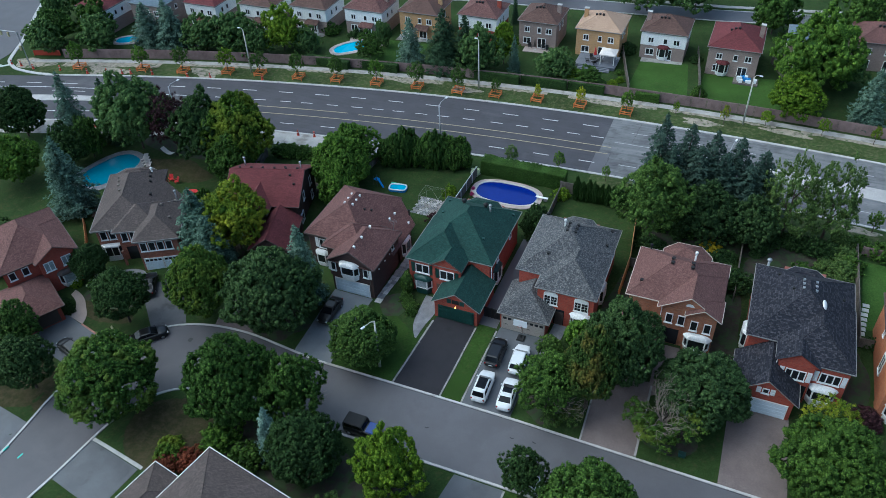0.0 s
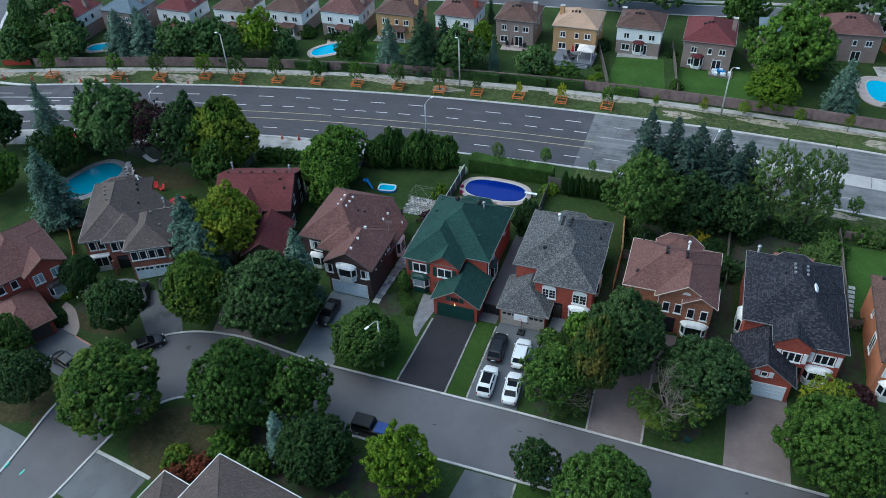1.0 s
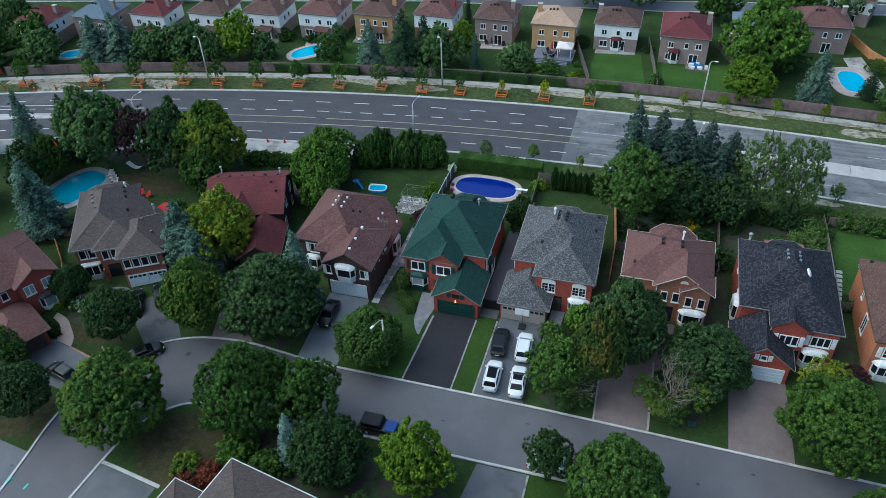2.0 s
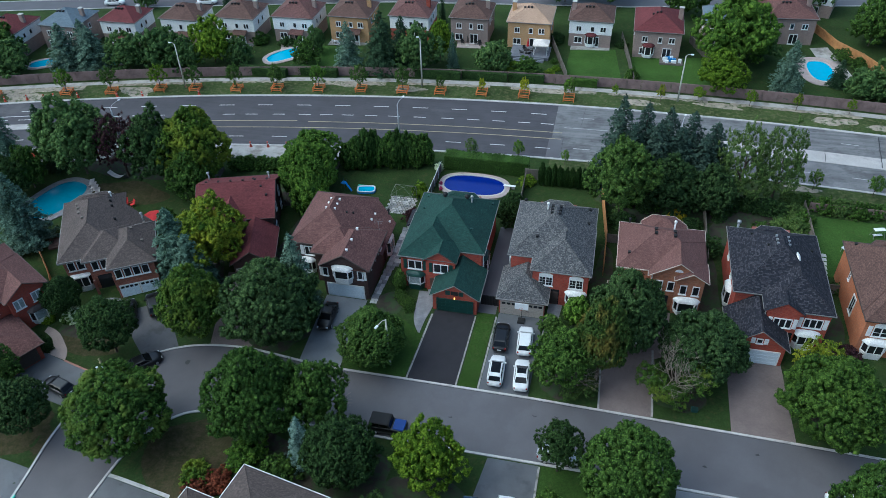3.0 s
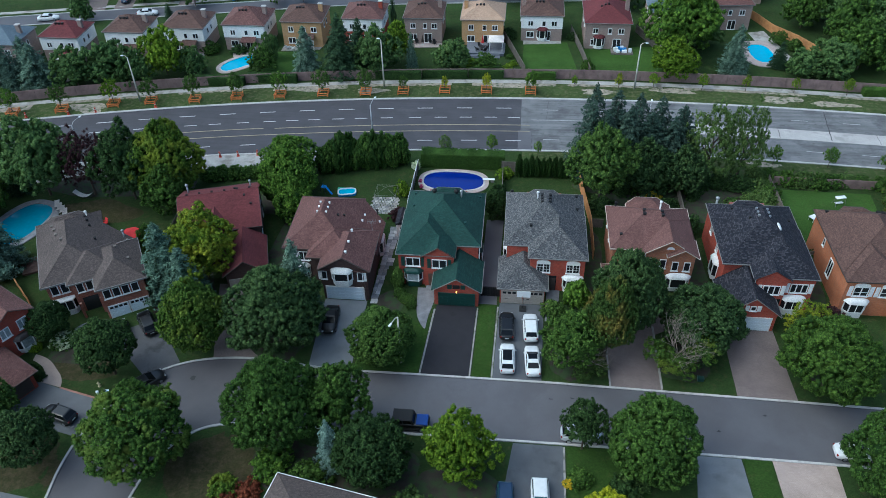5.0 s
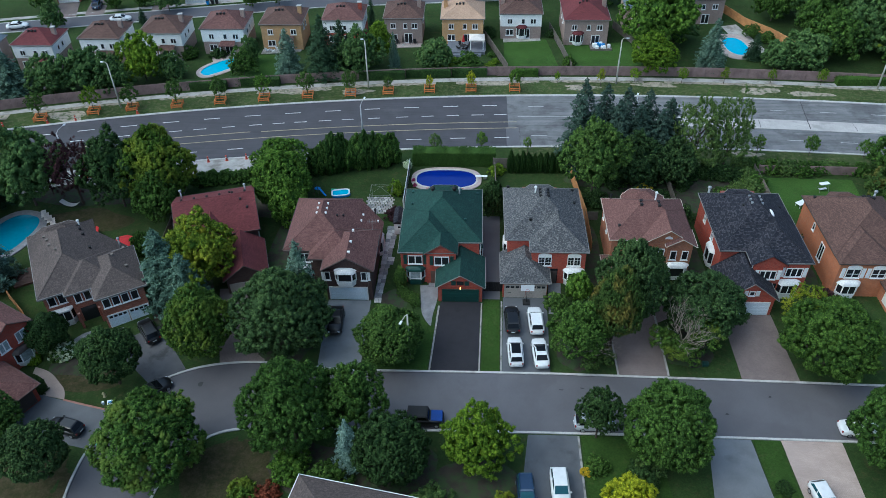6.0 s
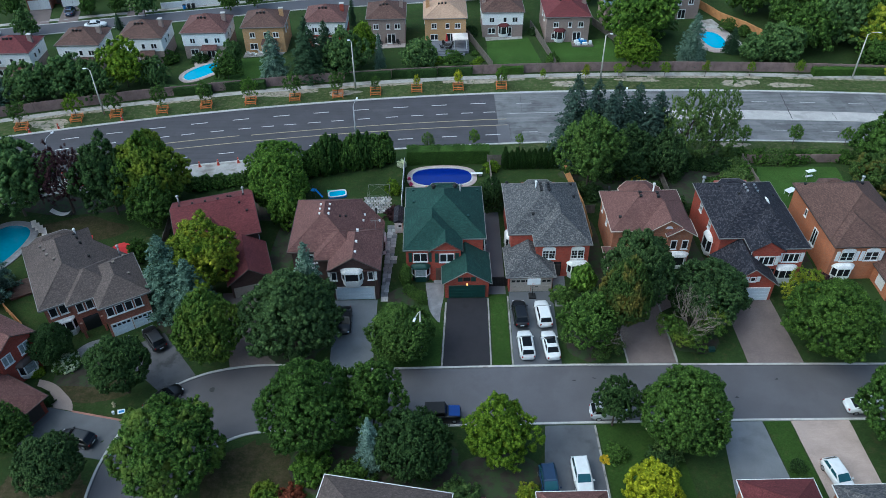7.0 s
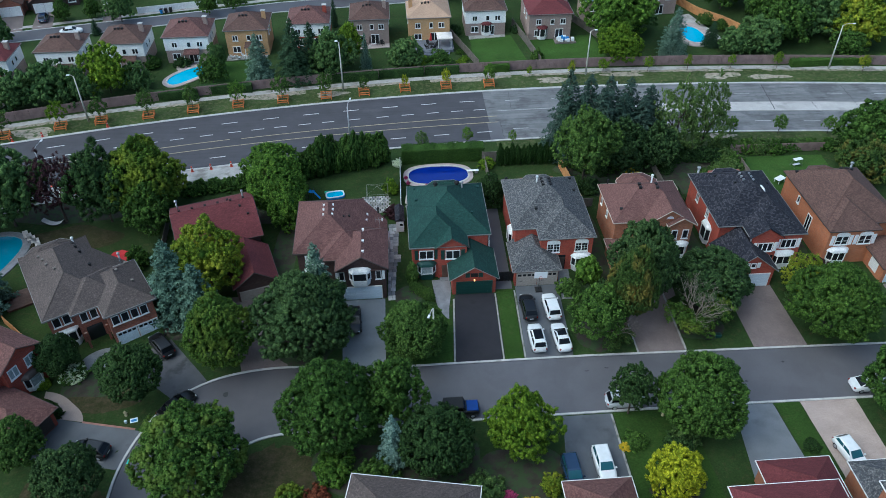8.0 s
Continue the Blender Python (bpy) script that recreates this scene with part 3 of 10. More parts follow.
ribbon("road_highway_west", along(-150, 7.6, 0, 160), along(-150, 7.6, -17.6, 160), 10, 0.035, HIGHWAY_DARK, "dark resurfaced multi-lane arterial road", "road", level=bz)
ribbon("road_highway_east", along(7.6, 121, 0, 110), along(7.6, 121, -17.6, 110), 10, 0.034, HIGHWAY_LIGHT, "pale worn stretch of the arterial road", "road", level=bz)
kerb("kerb_highway_far", along(-104, 121, 0, 200), 1, "concrete kerb on the far side of the arterial road", wide=0.5)
kerb("kerb_highway_near", along(-150, 121, -17.6, 240), -1, "concrete kerb on the near side of the arterial road", wide=0.4)
ribbon("pavement_shoulder", along(-150, -26, -17.9, 90), along(-150, -26, -22.3, 90), 4, 0.05, SIDEWALK, "dusty concrete shoulder under repair", "shoulder")
ribbon("pavement_far", along(-112, 121, 6.1, 200), along(-112, 121, 7.5, 200), 2, 0.05, SIDEWALK, "pale concrete sidewalk", "sidewalk")
ribbon("verge_far_grass", along(-108, 121, 0.5, 200), along(-108, 121, 6.1, 200), 5, 0.02, GRASS_DRY, "patchy dry grass verge", "verge")
for x0, x1, o in ((-104, -84, 4.2), (-80, -62, 5.2), (-58, -46, 5.4), (-40, -26, 4.6), (-22, -6, 5.2), (-2, 14, 5.0), (16, 34, 5.3), (38, 60, 5.2), (64, 90, 5.4)):
    ribbon("verge_dirt", along(x0, x1, o, 16) + 0.18 * np.sin(np.arange(32).reshape(16, 2) * 1.7), along(x0, x1, 6.08, 16), 2, 0.035, DIRT, "trodden sandy earth beside the sidewalk", "dirt")
ribbon("verge_near_grass", along(8, 121, -18.0, 100), along(8, 121, -23.5, 100), 5, 0.02, GRASS_DRY, "mown green verge with dry patches", "verge")
MEDIAN = surface("pale_median_concrete", (0.42, 0.4, 0.39), 0.12, 0.4, 9, 0.85, 0.2, 0.005, stain=(0.3, 0.29, 0.28), stain_scale=0.3)
ribbon("pavement_median", along(34, 121, -7.3, 80), along(34, 121, -10.6, 80), 2, 0.08, MEDIAN, "flat pale concrete median", "median", level=bz)
ribbon("pavement_median", along(-150, -82, -8.95, 60), along(-150, -82, -11.05, 60), 2, 0.08, MEDIAN, "flat pale concrete median", "median", level=bz)
ribbon("trim_patch_seam", along(7.2, 9.4, -11.3, 6), along(7.2, 9.4, -17.4, 6), 4, 0.042, ASPHALT, "dark asphalt trench patch across the road", "patch", level=bz)


def road_mark(x0, x1, off, width, material, what, n=None):
    n = n or max(2, int((x1 - x0) / 1.5))
    ribbon("trim_" + what, along(x0, x1, off - width / 2, n), along(x0, x1, off + width / 2, n), 1, 0.05, material, "painted " + what.replace("_", " ") + " on the road", "road marking", level=bz)


for i in range(-15, 9):
    x = -10.0 + 7.2 * i
    if x < 6.5:
        road_mark(x - 1.4, x + 1.4, -3.45, 0.17, LINE_WHITE, "lane_dash")
for x in (-96.2, -92.0, -88.0, -83.8, -79.6, -75.5, -72.0, -67.8, -64.1, -60.2, -56.4, -51.4, -47.2, -42.25, -37.5, -33.5, -29.6, -25.3, -21.2, -16.5, -11.45, -6.85, -2.3, 2.2, 6.3):
    road_mark(x - 1.1, x + 1.1, -6.95 + 0.003 * max(0, x + 50), 0.16, LINE_WHITE, "lane_dash")
for x in np.arange(-100, 7, 7.6):
    road_mark(x - 1.3, x + 1.3, -14.7, 0.16, LINE_WHITE, "lane_dash")
for x in np.arange(12.9, 110, 8.7):
    road_mark(x - 1.4, x + 1.4, -14.2, 0.13, LINE_FADED, "lane_dash")
    road_mark(x - 1.4, x + 1.4, -3.95, 0.13, LINE_FADED, "lane_dash")
road_mark(-36, 9.2, -9.45, 0.16, LINE_YELLOW, "yellow_line")
road_mark(-78, -38, -9.25, 0.16, LINE_YELLOW, "yellow_line")
road_mark(-78, 9.2, -11.55, 0.16, LINE_YELLOW, "yellow_line")
road_mark(-150, -84, -5.4, 0.2, LINE_WHITE, "white_line")
road_mark(9.4, 34, -7.6, 0.1, LINE_FADED, "white_line")


def road_crack(line, width=0.12, seed=0):
    """A sealed crack, wandering a little, along a line on the road."""
    rc = random.Random(seed)
    pts = []
    for (ax, ay), (bx, by) in zip(line, line[1:]):
        n = max(2, int(math.hypot(bx - ax, by - ay) / 0.7))
        pts += [(ax + (bx - ax) * k / n + rc.uniform(-0.07, 0.07), ay + (by - ay) * k / n + rc.uniform(-0.07, 0.07)) for k in range(n)]
    pts.append(line[-1])
    crack = Shape()
    for p, q in zip(pts, pts[1:]):
        L = math.hypot(q[0] - p[0], q[1] - p[1]) or 1.0
        nx, ny = -(q[1] - p[1]) / L * width / 2, (q[0] - p[0]) / L * width / 2
        crack.add([(p[0] + nx, p[1] + ny, 0.086), (p[0] - nx, p[1] - ny, 0.086), (q[0] - nx, q[1] - ny, 0.086), (q[0] + nx, q[1] + ny, 0.086)], [(0, 1, 2, 3)])
        crack.add([(p[0] + nx, p[1] + ny, 0.03), (p[0] - nx, p[1] - ny, 0.03), (q[0] - nx, q[1] - ny, 0.03), (q[0] + nx, q[1] + ny, 0.03)], [(3, 2, 1, 0)])
    tagged(new("trim_road_crack", crack.mesh("road_crack", SEAM)), "dark sealed crack across the pale road", "crack", kind="structure")


for k, line in enumerate((((61.4, 66.6), (60.9, 63.0), (60.1, 56.8)), ((52.0, 59.9), (51.7, 57.2)), ((68.0, 59.0), (67.9, 56.2)), ((76.4, 64.8), (76.0, 60.0), (75.6, 55.4)), ((9.6, 57.0), (9.5, 50.6)), ((12.5, 67.6), (12.2, 61.0)), ((17.0, 60.0), (26.0, 60.6)), ((13.0, 58.2), (24.0, 59.0)))):
    road_crack(line, 0.14 if k == 0 else 0.045 if k > 3 else 0.08, k)

# far residential street behind the houses
fx = np.linspace(-150, 121, 160)
ribbon("road_far_street", np.stack([fx, far_street(fx) + 2.8], 1), np.stack([fx, far_street(fx) - 2.8], 1), 4, 0.035, ASPHALT, "grey residential street behind the far houses", "road", level=bz)
ribbon("pavement_far_street", np.stack([fx, far_street(fx) + 4.4], 1), np.stack([fx, far_street(fx) + 5.7], 1), 1, 0.05, SIDEWALK, "pale sidewalk beside the far street", "sidewalk")
kerb("kerb_far_street", np.stack([fx, far_street(fx) + 2.8], 1), 1, "pale kerb of the far street")
kerb("kerb_far_street_near", np.stack([fx, far_street(fx) - 2.8], 1), -1, "pale kerb of the far street")
cross = curve_through([(-119, 40), (-119.6, 53), (-122, 58.4), (-131.5, 72.5), (-150, 100)], 60)
ribbon("road_crossing", cross + np.array((0.6, 0.0)), cross + np.array((-13.0, -3.0)), 4, 0.045, ASPHALT, "side street meeting the arterial road", "road")
ribbon("kerb_corner", curve_through([(-103, 48.2), (-107.6, 47.5), (-112.3, 47.7), (-116.5, 49.8), (-118.6, 53.1), (-121.3, 58.1), (-130.9, 72.1), (-149, 100)], 80),
       curve_through([(-103, 48.9), (-107.6, 48.2), (-112.0, 48.4), (-115.9, 50.3), (-117.9, 53.4), (-120.6, 58.4), (-130.3, 72.5), (-148.4, 100)], 80), 1, 0.13, CONCRETE, "rounded concrete kerb at the junction", "kerb")
blob_patch("dirt_patch", -110.5, 51.6, 5.0, 2.2, 0.04, DIRT, "bare sandy earth in the verge", "dirt", 52, wobble=0.3)
for k in range(6):
    quad_patch("trim_crossing_bar", (-118.6 - 1.5 * k, 45.6 - 0.5 * k), (-118.0 - 1.5 * k, 45.4 - 0.5 * k), (-114.8 - 1.5 * k, 49.0 - 0.5 * k), (-115.4 - 1.5 * k, 49.2 - 0.5 * k), 0.055, LINE_WHITE, "painted white crossing bar on the road", "road marking", step=6.0)

# ---- driveways, paths, lawns, beds ----
quad_patch("pavement_drive", (-16.9, -0.17), (-11.7, -0.17), (-11.6, 11.4), (-17.2, 11.4), 0.03, DRIVE_LIGHT, "blue-grey asphalt driveway", "driveway")
quad_patch("pavement_drive", (-3.25, -0.17), (2.45, -0.17), (2.75, 11.4), (-2.45, 11.4), 0.035, DRIVE_BLACK, "freshly sealed black asphalt driveway", "driveway")
quad_patch("pavement_drive", (5.35, -0.17), (11.1, -0.17), (11.4, 12.4), (5.7, 12.4), 0.03, DRIVE_GREY, "light grey asphalt driveway", "driveway")
quad_patch("pavement_drive", (19.2, -0.35), (24.9, -0.45), (24.8, 10.0), (19.0, 10.0), 0.03, DRIVE_PAVER, "brownish interlocking brick driveway", "driveway")
quad_patch("pavement_drive", (33.5, -0.75), (40.2, -0.9), (39.6, 10.2), (33.4, 10.2), 0.03, DRIVE_PAVER, "brownish interlocking brick driveway", "driveway")
quad_patch("pavement_drive", (54.5, -1.2), (60.5, -1.4), (60.3, 9.0), (54.7, 9.0), 0.03, DRIVE_PAVER, "brownish interlocking brick driveway", "driveway")
quad_patch("pavement_drive", (8.0, -9.03), (13.4, -9.03), (13.3, -21), (6.4, -21), 0.03, DRIVE_GREY, "grey asphalt driveway with pale edging", "driveway")
quad_patch("pavement_drive", (27.6, -9.03), (32.2, -9.03), (32.6, -20), (26.0, -20), 0.03, DRIVE_LIGHT, "light grey asphalt driveway", "driveway")
quad_patch("pavement_drive", (35.4, -9.03), (41.9, -9.03), (41.5, -21), (35.6, -21), 0.03, PAVER_PALE, "pale pink paver driveway", "driveway")
quad_patch("pavement_drive", (-31.4, -19.4), (-23.5, -20.8), (-24.2, -26.4), (-31.8, -24.9), 0.03, DRIVE_GREY, "grey asphalt driveway", "driveway")
quad_patch("pavement_drive", (-36.6, -2.7), (-33.0, -0.2), (-38.6, 7.0), (-44.0, 4.0), 0.03, DRIVE_WET, "wet-stained asphalt driveway", "driveway")
quad_patch("pavement_drive", (-40.4, -11.8), (-38.9, -6.9), (-49.5, -4.2), (-51.2, -9.6), 0.03, DRIVE_GREY, "blue-grey asphalt driveway", "driveway")
quad_patch("pavement_drive", (-40.2, -27), (-40.1, -20.0), (-52, -18.4), (-53, -25.5), 0.03, DRIVE_GREY, "grey asphalt driveway", "driveway")
quad_patch("pavement_drive", (-29.0, 0.6), (-23.5, 0.9), (-25.8, 13.6), (-32.4, 13.6), 0.03, DRIVE_PAVER, "brownish driveway under the trees", "driveway")
for x0, x1, y0, y1, xa, xb in ((-3.48, -3.28, -0.16, 10.6, -2.75, -2.53), (2.5, 2.68, -0.16, 11.2, 2.8, 2.98), (5.12, 5.32, -0.16, 11.6, 5.4, 5.6), (13.4, 13.62, -9.1, -21, 13.3, 13.52), (19.0, 19.2, -0.16, 9.6, 18.8, 19.0), (24.9, 25.15, -0.16, 9.6, 24.8, 25.05)):
    quad_patch("trim_drive_edge", (x0, y0), (x1, y0), (xb, y1), (xa, y1), 0.06, EDGING, "grey concrete driveway edging", "edging")
quad_patch("lawn_strip", (-11.3, -0.1), (-3.7, -0.1), (-3.0, 7.0), (-10.9, 12.0), 0.02, GRASS_LUSH, "lush mown front lawn", "lawn")
blob_patch("lawn_patch", -57.0, 29.0, 7.0, 3.2, 0.02, GRASS_BROWN, "dry patchy back lawn beside the pool", "lawn", 45, wobble=0.2)
# The next two patches carry the lawn's shade in their brown grass colour.
blob_patch("lawn_patch", -45.2, -1.6, 4.6, 2.6, 0.02, GRASS_BROWN, "front lawn with shade put into its dull colour", "lawn", 47, wobble=0.15)
blob_patch("lawn_patch", -46.3, -15.9, 6.2, 4.4, 0.02, GRASS_BROWN, "brownish lawn between driveways with shade in its colour", "lawn", 46, wobble=0.2)
blob_patch("lawn_patch", -24.0, -15.4, 5.6, 5.6, 0.02, GRASS_BROWN, "dry brownish lawn inside the street bend", "lawn", 40, wobble=0.1)
quad_patch("trim_drive_edge", (-31.3, -19.0), (-31.35, -19.38), (-23.2, -20.75), (-23.2, -20.35), 0.06, CONCRETE, "pale concrete driveway edging", "edging")
quad_patch("lawn_strip", (47.0, 27.5), (60.0, 27.5), (61.0, 40.6), (47.2, 41.0), 0.02, GRASS_MOWN, "bright mown back lawn", "lawn")
quad_patch("lawn_strip", (2.9, -0.1), (5.0, -0.1), (5.2, 12), (3.2, 12), 0.02, GRASS_LUSH, "narrow lush lawn strip between driveways", "lawn")
quad_patch("lawn_strip", (13.8, -9.05), (22, -9.05), (22.5, -22), (13.8, -22), 0.02, GRASS_LUSH, "lush shaded front lawn", "lawn")
quad_patch("lawn_strip", (32.4, -9.05), (35.2, -9.05), (35.3, -20), (32.8, -20), 0.02, GRASS_LUSH, "lush lawn strip between driveways", "lawn")
quad_patch("lawn_strip", (7.4, 78.4), (18.5, 78.8), (16.6, 93), (7.6, 92.5), 0.02, GRASS_MOWN, "square lush back lawn", "lawn")
quad_patch("lawn_strip", (20.2, 78.8), (35, 79.2), (34, 92), (20.0, 90), 0.02, GRASS_MOWN, "lush back lawn behind the far house", "lawn")
quad_patch("lawn_strip", (-45, 75), (-35, 76.5), (-35, 85.5), (-44, 85), 0.02, GRASS_MOWN, "lush back lawn behind the far house", "lawn")
# Soil beds; under trees and between houses their dark colour also stands for shade.
for x, y, rx, ry, sd in ((-8.5, 11.5, 2.0, 2.6, 1), (-21.5, 3.6, 4.4, 3.0, 2), (28.0, 4.0, 2.8, 3.4, 3), (14.6, 3.0, 2.6, 2.8, 4), (43.5, 6.0, 2.6, 4.5, 5), (-8, -14.5, 7.5, 3.6, 6), (-15, -14, 5, 3.6, 7), (2.5, -16, 4.0, 4.0, 8),
                        (-46.5, 0.8, 4.2, 2.4, 9), (-60, 35, 9, 2.6, 10), (-30, 32, 4, 3, 11), (26, 40, 9, 4, 12), (36, 41, 7, 4.5, 13), (17.5, 12.5, 2.5, 3, 14), (18, -19.5, 3.5, 2.0, 15), (-36, 11, 4, 6, 16), (-60, -14, 6, 5, 17), (-25.6, 22, 1.6, 9, 18), (31.6, 20, 2.0, 9, 19), (18.2, 20, 1.5, 8, 20), (46.2, 18, 1.4, 6, 41), (24, 35, 5, 4.5, 42), (38.5, 35, 6, 4.5, 43)):
    blob_patch("bed_shade_patch", x, y, rx, ry, 0.03 + 0.005 * (sd % 14), MULCH_SHADE, "dark soil with shade put into its colour", "garden bed", sd)
for x, y, rx, ry, sd in ((-33, 69.2, 2.6, 1.3, 21), (-21, 69.5, 3.4, 1.2, 22), (-93, 53.5, 5, 2.2, 23), (-73, 59.6, 4.5, 1.8, 24), (4, 73.0, 5, 0.9, 25), (22, 71.6, 4, 1.2, 26), (36, 72.8, 5, 1.0, 27), (55, 70.6, 4, 1.6, 28), (64, 69.4, 5, 1.0, 29), (47, 48.5, 3, 0.9, 30)):
    blob_patch("dirt_patch", x, y, rx, ry, 0.04, DIRT, "bare sandy earth in the verge", "dirt", sd, wobble=0.3)
ribbon("pavement_walk", curve_through([(-5.3, 14.5), (-5.2, 13.0), (-5.05, 11.5), (-5.0, 10.0), (-4.7, 8.6), (-3.75, 7.2)], 20), curve_through([(-2.85, 14.5), (-2.85, 13.0), (-2.85, 11.4), (-3.2, 10.4), (-3.42, 8.8), (-3.5, 7.1)], 20), 3, 0.06, FLAGSTONE, "curved grey flagstone entrance walk", "walk")
quad_patch("pavement_walk", (2.9, 12.0), (5.3, 12.0), (5.6, 30.0), (3.1, 30.0), 0.035, ASPHALT, "dark asphalt passage between two houses", "walk")
quad_patch("pavement_walk", (11.5, 9.5), (13.0, 9.5), (13.5, 15.5), (11.8, 15.5), 0.045, FLAGSTONE, "grey paved entrance walk", "walk")
quad_patch("pavement_walk", (24.6, 8.0), (26.5, 9.0), (27.0, 16.5), (24.6, 16.5), 0.045, DRIVE_PAVER, "brick entrance walk", "walk")
ribbon("pavement_walk", curve_through([(-51.8, -1.0), (-50.2, -1.6), (-49.3, -2.6), (-48.75, -3.8), (-48.9, -4.3)], 16), curve_through([(-51.9, 0.0), (-49.7, -0.6), (-48.0, -2.3), (-46.4, -3.65), (-46.25, -4.9)], 16), 2, 0.05, PAVER_PALE, "curved pinkish paver walk", "walk")
quad_patch("trim_drive_edge", (-46.3, -5.05), (-46.25, -4.83), (-40.0, -6.38), (-40.05, -6.6), 0.07, EDGING_RED, "reddish stone driveway edging", "edging")
for x, y in ((-39.75, -10.9), (-39.8, -23.6), (-37.5, -23.8)):
    quad_patch("trim_survey_mark", (x - 0.12, y - 0.35), (x + 0.06, y - 0.35), (x + 0.14, y + 0.35), (x - 0.03, y + 0.35), 0.17 if x < -39 else 0.05, TEAL_MARK, "teal survey paint at the kerb", "paint mark")
blob_patch("pavement_walk", -46.8, 4.6, 2.9, 1.6, 0.05, FLAGSTONE, "paved forecourt before the front door", "walk", 33, turn=0.5, wobble=0.06)

for pts in (((-97.6, 112.6), (-93.0, 113.6), (-90.4, 104.7), (-95.6, 103.6)), ((-90.4, 114.6), (-86.4, 115.0), (-84.4, 106.1), (-88.6, 105.2)), ((-76.0, 118.5), (-72.2, 118.8), (-70.2, 109.3), (-74.0, 108.4))):
    quad_patch("pavement_drive", *pts, 0.06, DRIVE_PAVER, "brownish driveway across the far street", "driveway")
for x, y in ((-30.4, -2.65), (25.0, -4.2)):
    ring = [(x + 0.36 * math.cos(0.4488 * k), y + 0.36 * math.sin(0.4488 * k)) for k in range(14)]
    tagged(new("trim_manhole", Shape().prism(ring, bz(x, y) - 0.05, bz(x, y) + 0.047).mesh("manhole", SEAM)), "round dark iron manhole cover in the asphalt", "manhole", kind="structure")
for k, (x, y) in enumerate(((12.2, -2.6), (14.6, -2.3), (21.0, -3.4), (30.5, -5.6), (36.0, -3.0), (3.0, -4.6), (-19.0, -4.4))):
    ring = [(x + (0.15 + 0.05 * math.sin(3 * a + k)) * math.cos(a) * 1.5, y + (0.1 + 0.05 * math.cos(2 * a + k)) * math.sin(a)) for a in np.linspace(0, 5.98, 16)]
    tagged(new("trim_oil_spot", Shape().prism(ring, bz(x, y) - 0.05, bz(x, y) + 0.039).mesh("oil_spot", SEAM)), "small dark oil spot on the asphalt street", "stain", kind="structure")


# ---- trees and shrubs ----
def leaf_cloud(name, centers, normals, sizes, stretch, seed, material, cores=None):
    """A cloud of small pointed leaves, with small leafy lumps inside, as one mesh."""
    rs = np.random.RandomState(seed)
    n = len(centers)
    nr = normals / np.maximum(np.linalg.norm(normals, axis=1), 1e-6)[:, None]
    t = np.cross(nr, rs.normal(size=(n, 3)))
    t /= np.maximum(np.linalg.norm(t, axis=1), 1e-6)[:, None]
    b = np.cross(nr, t)
    s = sizes[:, None]
    co = np.stack([centers + t * s * stretch * 1.25, centers + b * s - t * s * stretch * 0.6, centers - b * s - t * s * stretch * 0.6], 1).reshape(-1, 3)
    idx = np.arange(3 * n)
    if cores is not None:
        cc, cr = cores
        jig = 1 + rs.uniform(-0.3, 0.2, (len(cc), len(LUMP_V), 1))
        cv = (cc[:, None] + LUMP_V[None] * cr[:, None, None] * jig).reshape(-1, 3)
        ci = (3 * n + np.arange(len(cc))[:, None, None] * len(LUMP_V) + LUMP_F[None]).ravel()
        co, idx = np.concatenate([co, cv]), np.concatenate([idx, ci])
    m = len(idx) // 3
    me = bpy.data.meshes.new(name)
    me.vertices.add(len(co))
    me.vertices.foreach_set("co", co.astype(np.float32).ravel())
    me.loops.add(3 * m)
    me.loops.foreach_set("vertex_index", idx.astype(np.int32))
    me.polygons.add(m)
    me.polygons.foreach_set("loop_start", np.arange(0, 3 * m, 3, dtype=np.int32))
    me.materials.append(material)
    me.update(calc_edges=True)
    return me


LUMP_V = np.array([(1, 0, 0), (-1, 0, 0), (0, 1, 0), (0, -1, 0), (0, 0, 1), (0, 0, -1)], float)
LUMP_F = np.array([(0, 2, 4), (2, 1, 4), (1, 3, 4), (3, 0, 4), (2, 0, 5), (1, 2, 5), (3, 1, 5), (0, 3, 5)])


def lump(d, seed):
    return np.array([noise.noise(Vector(v) * 1.9 + Vector((seed * 7.3, seed * 3.1, 0))) for v in d])


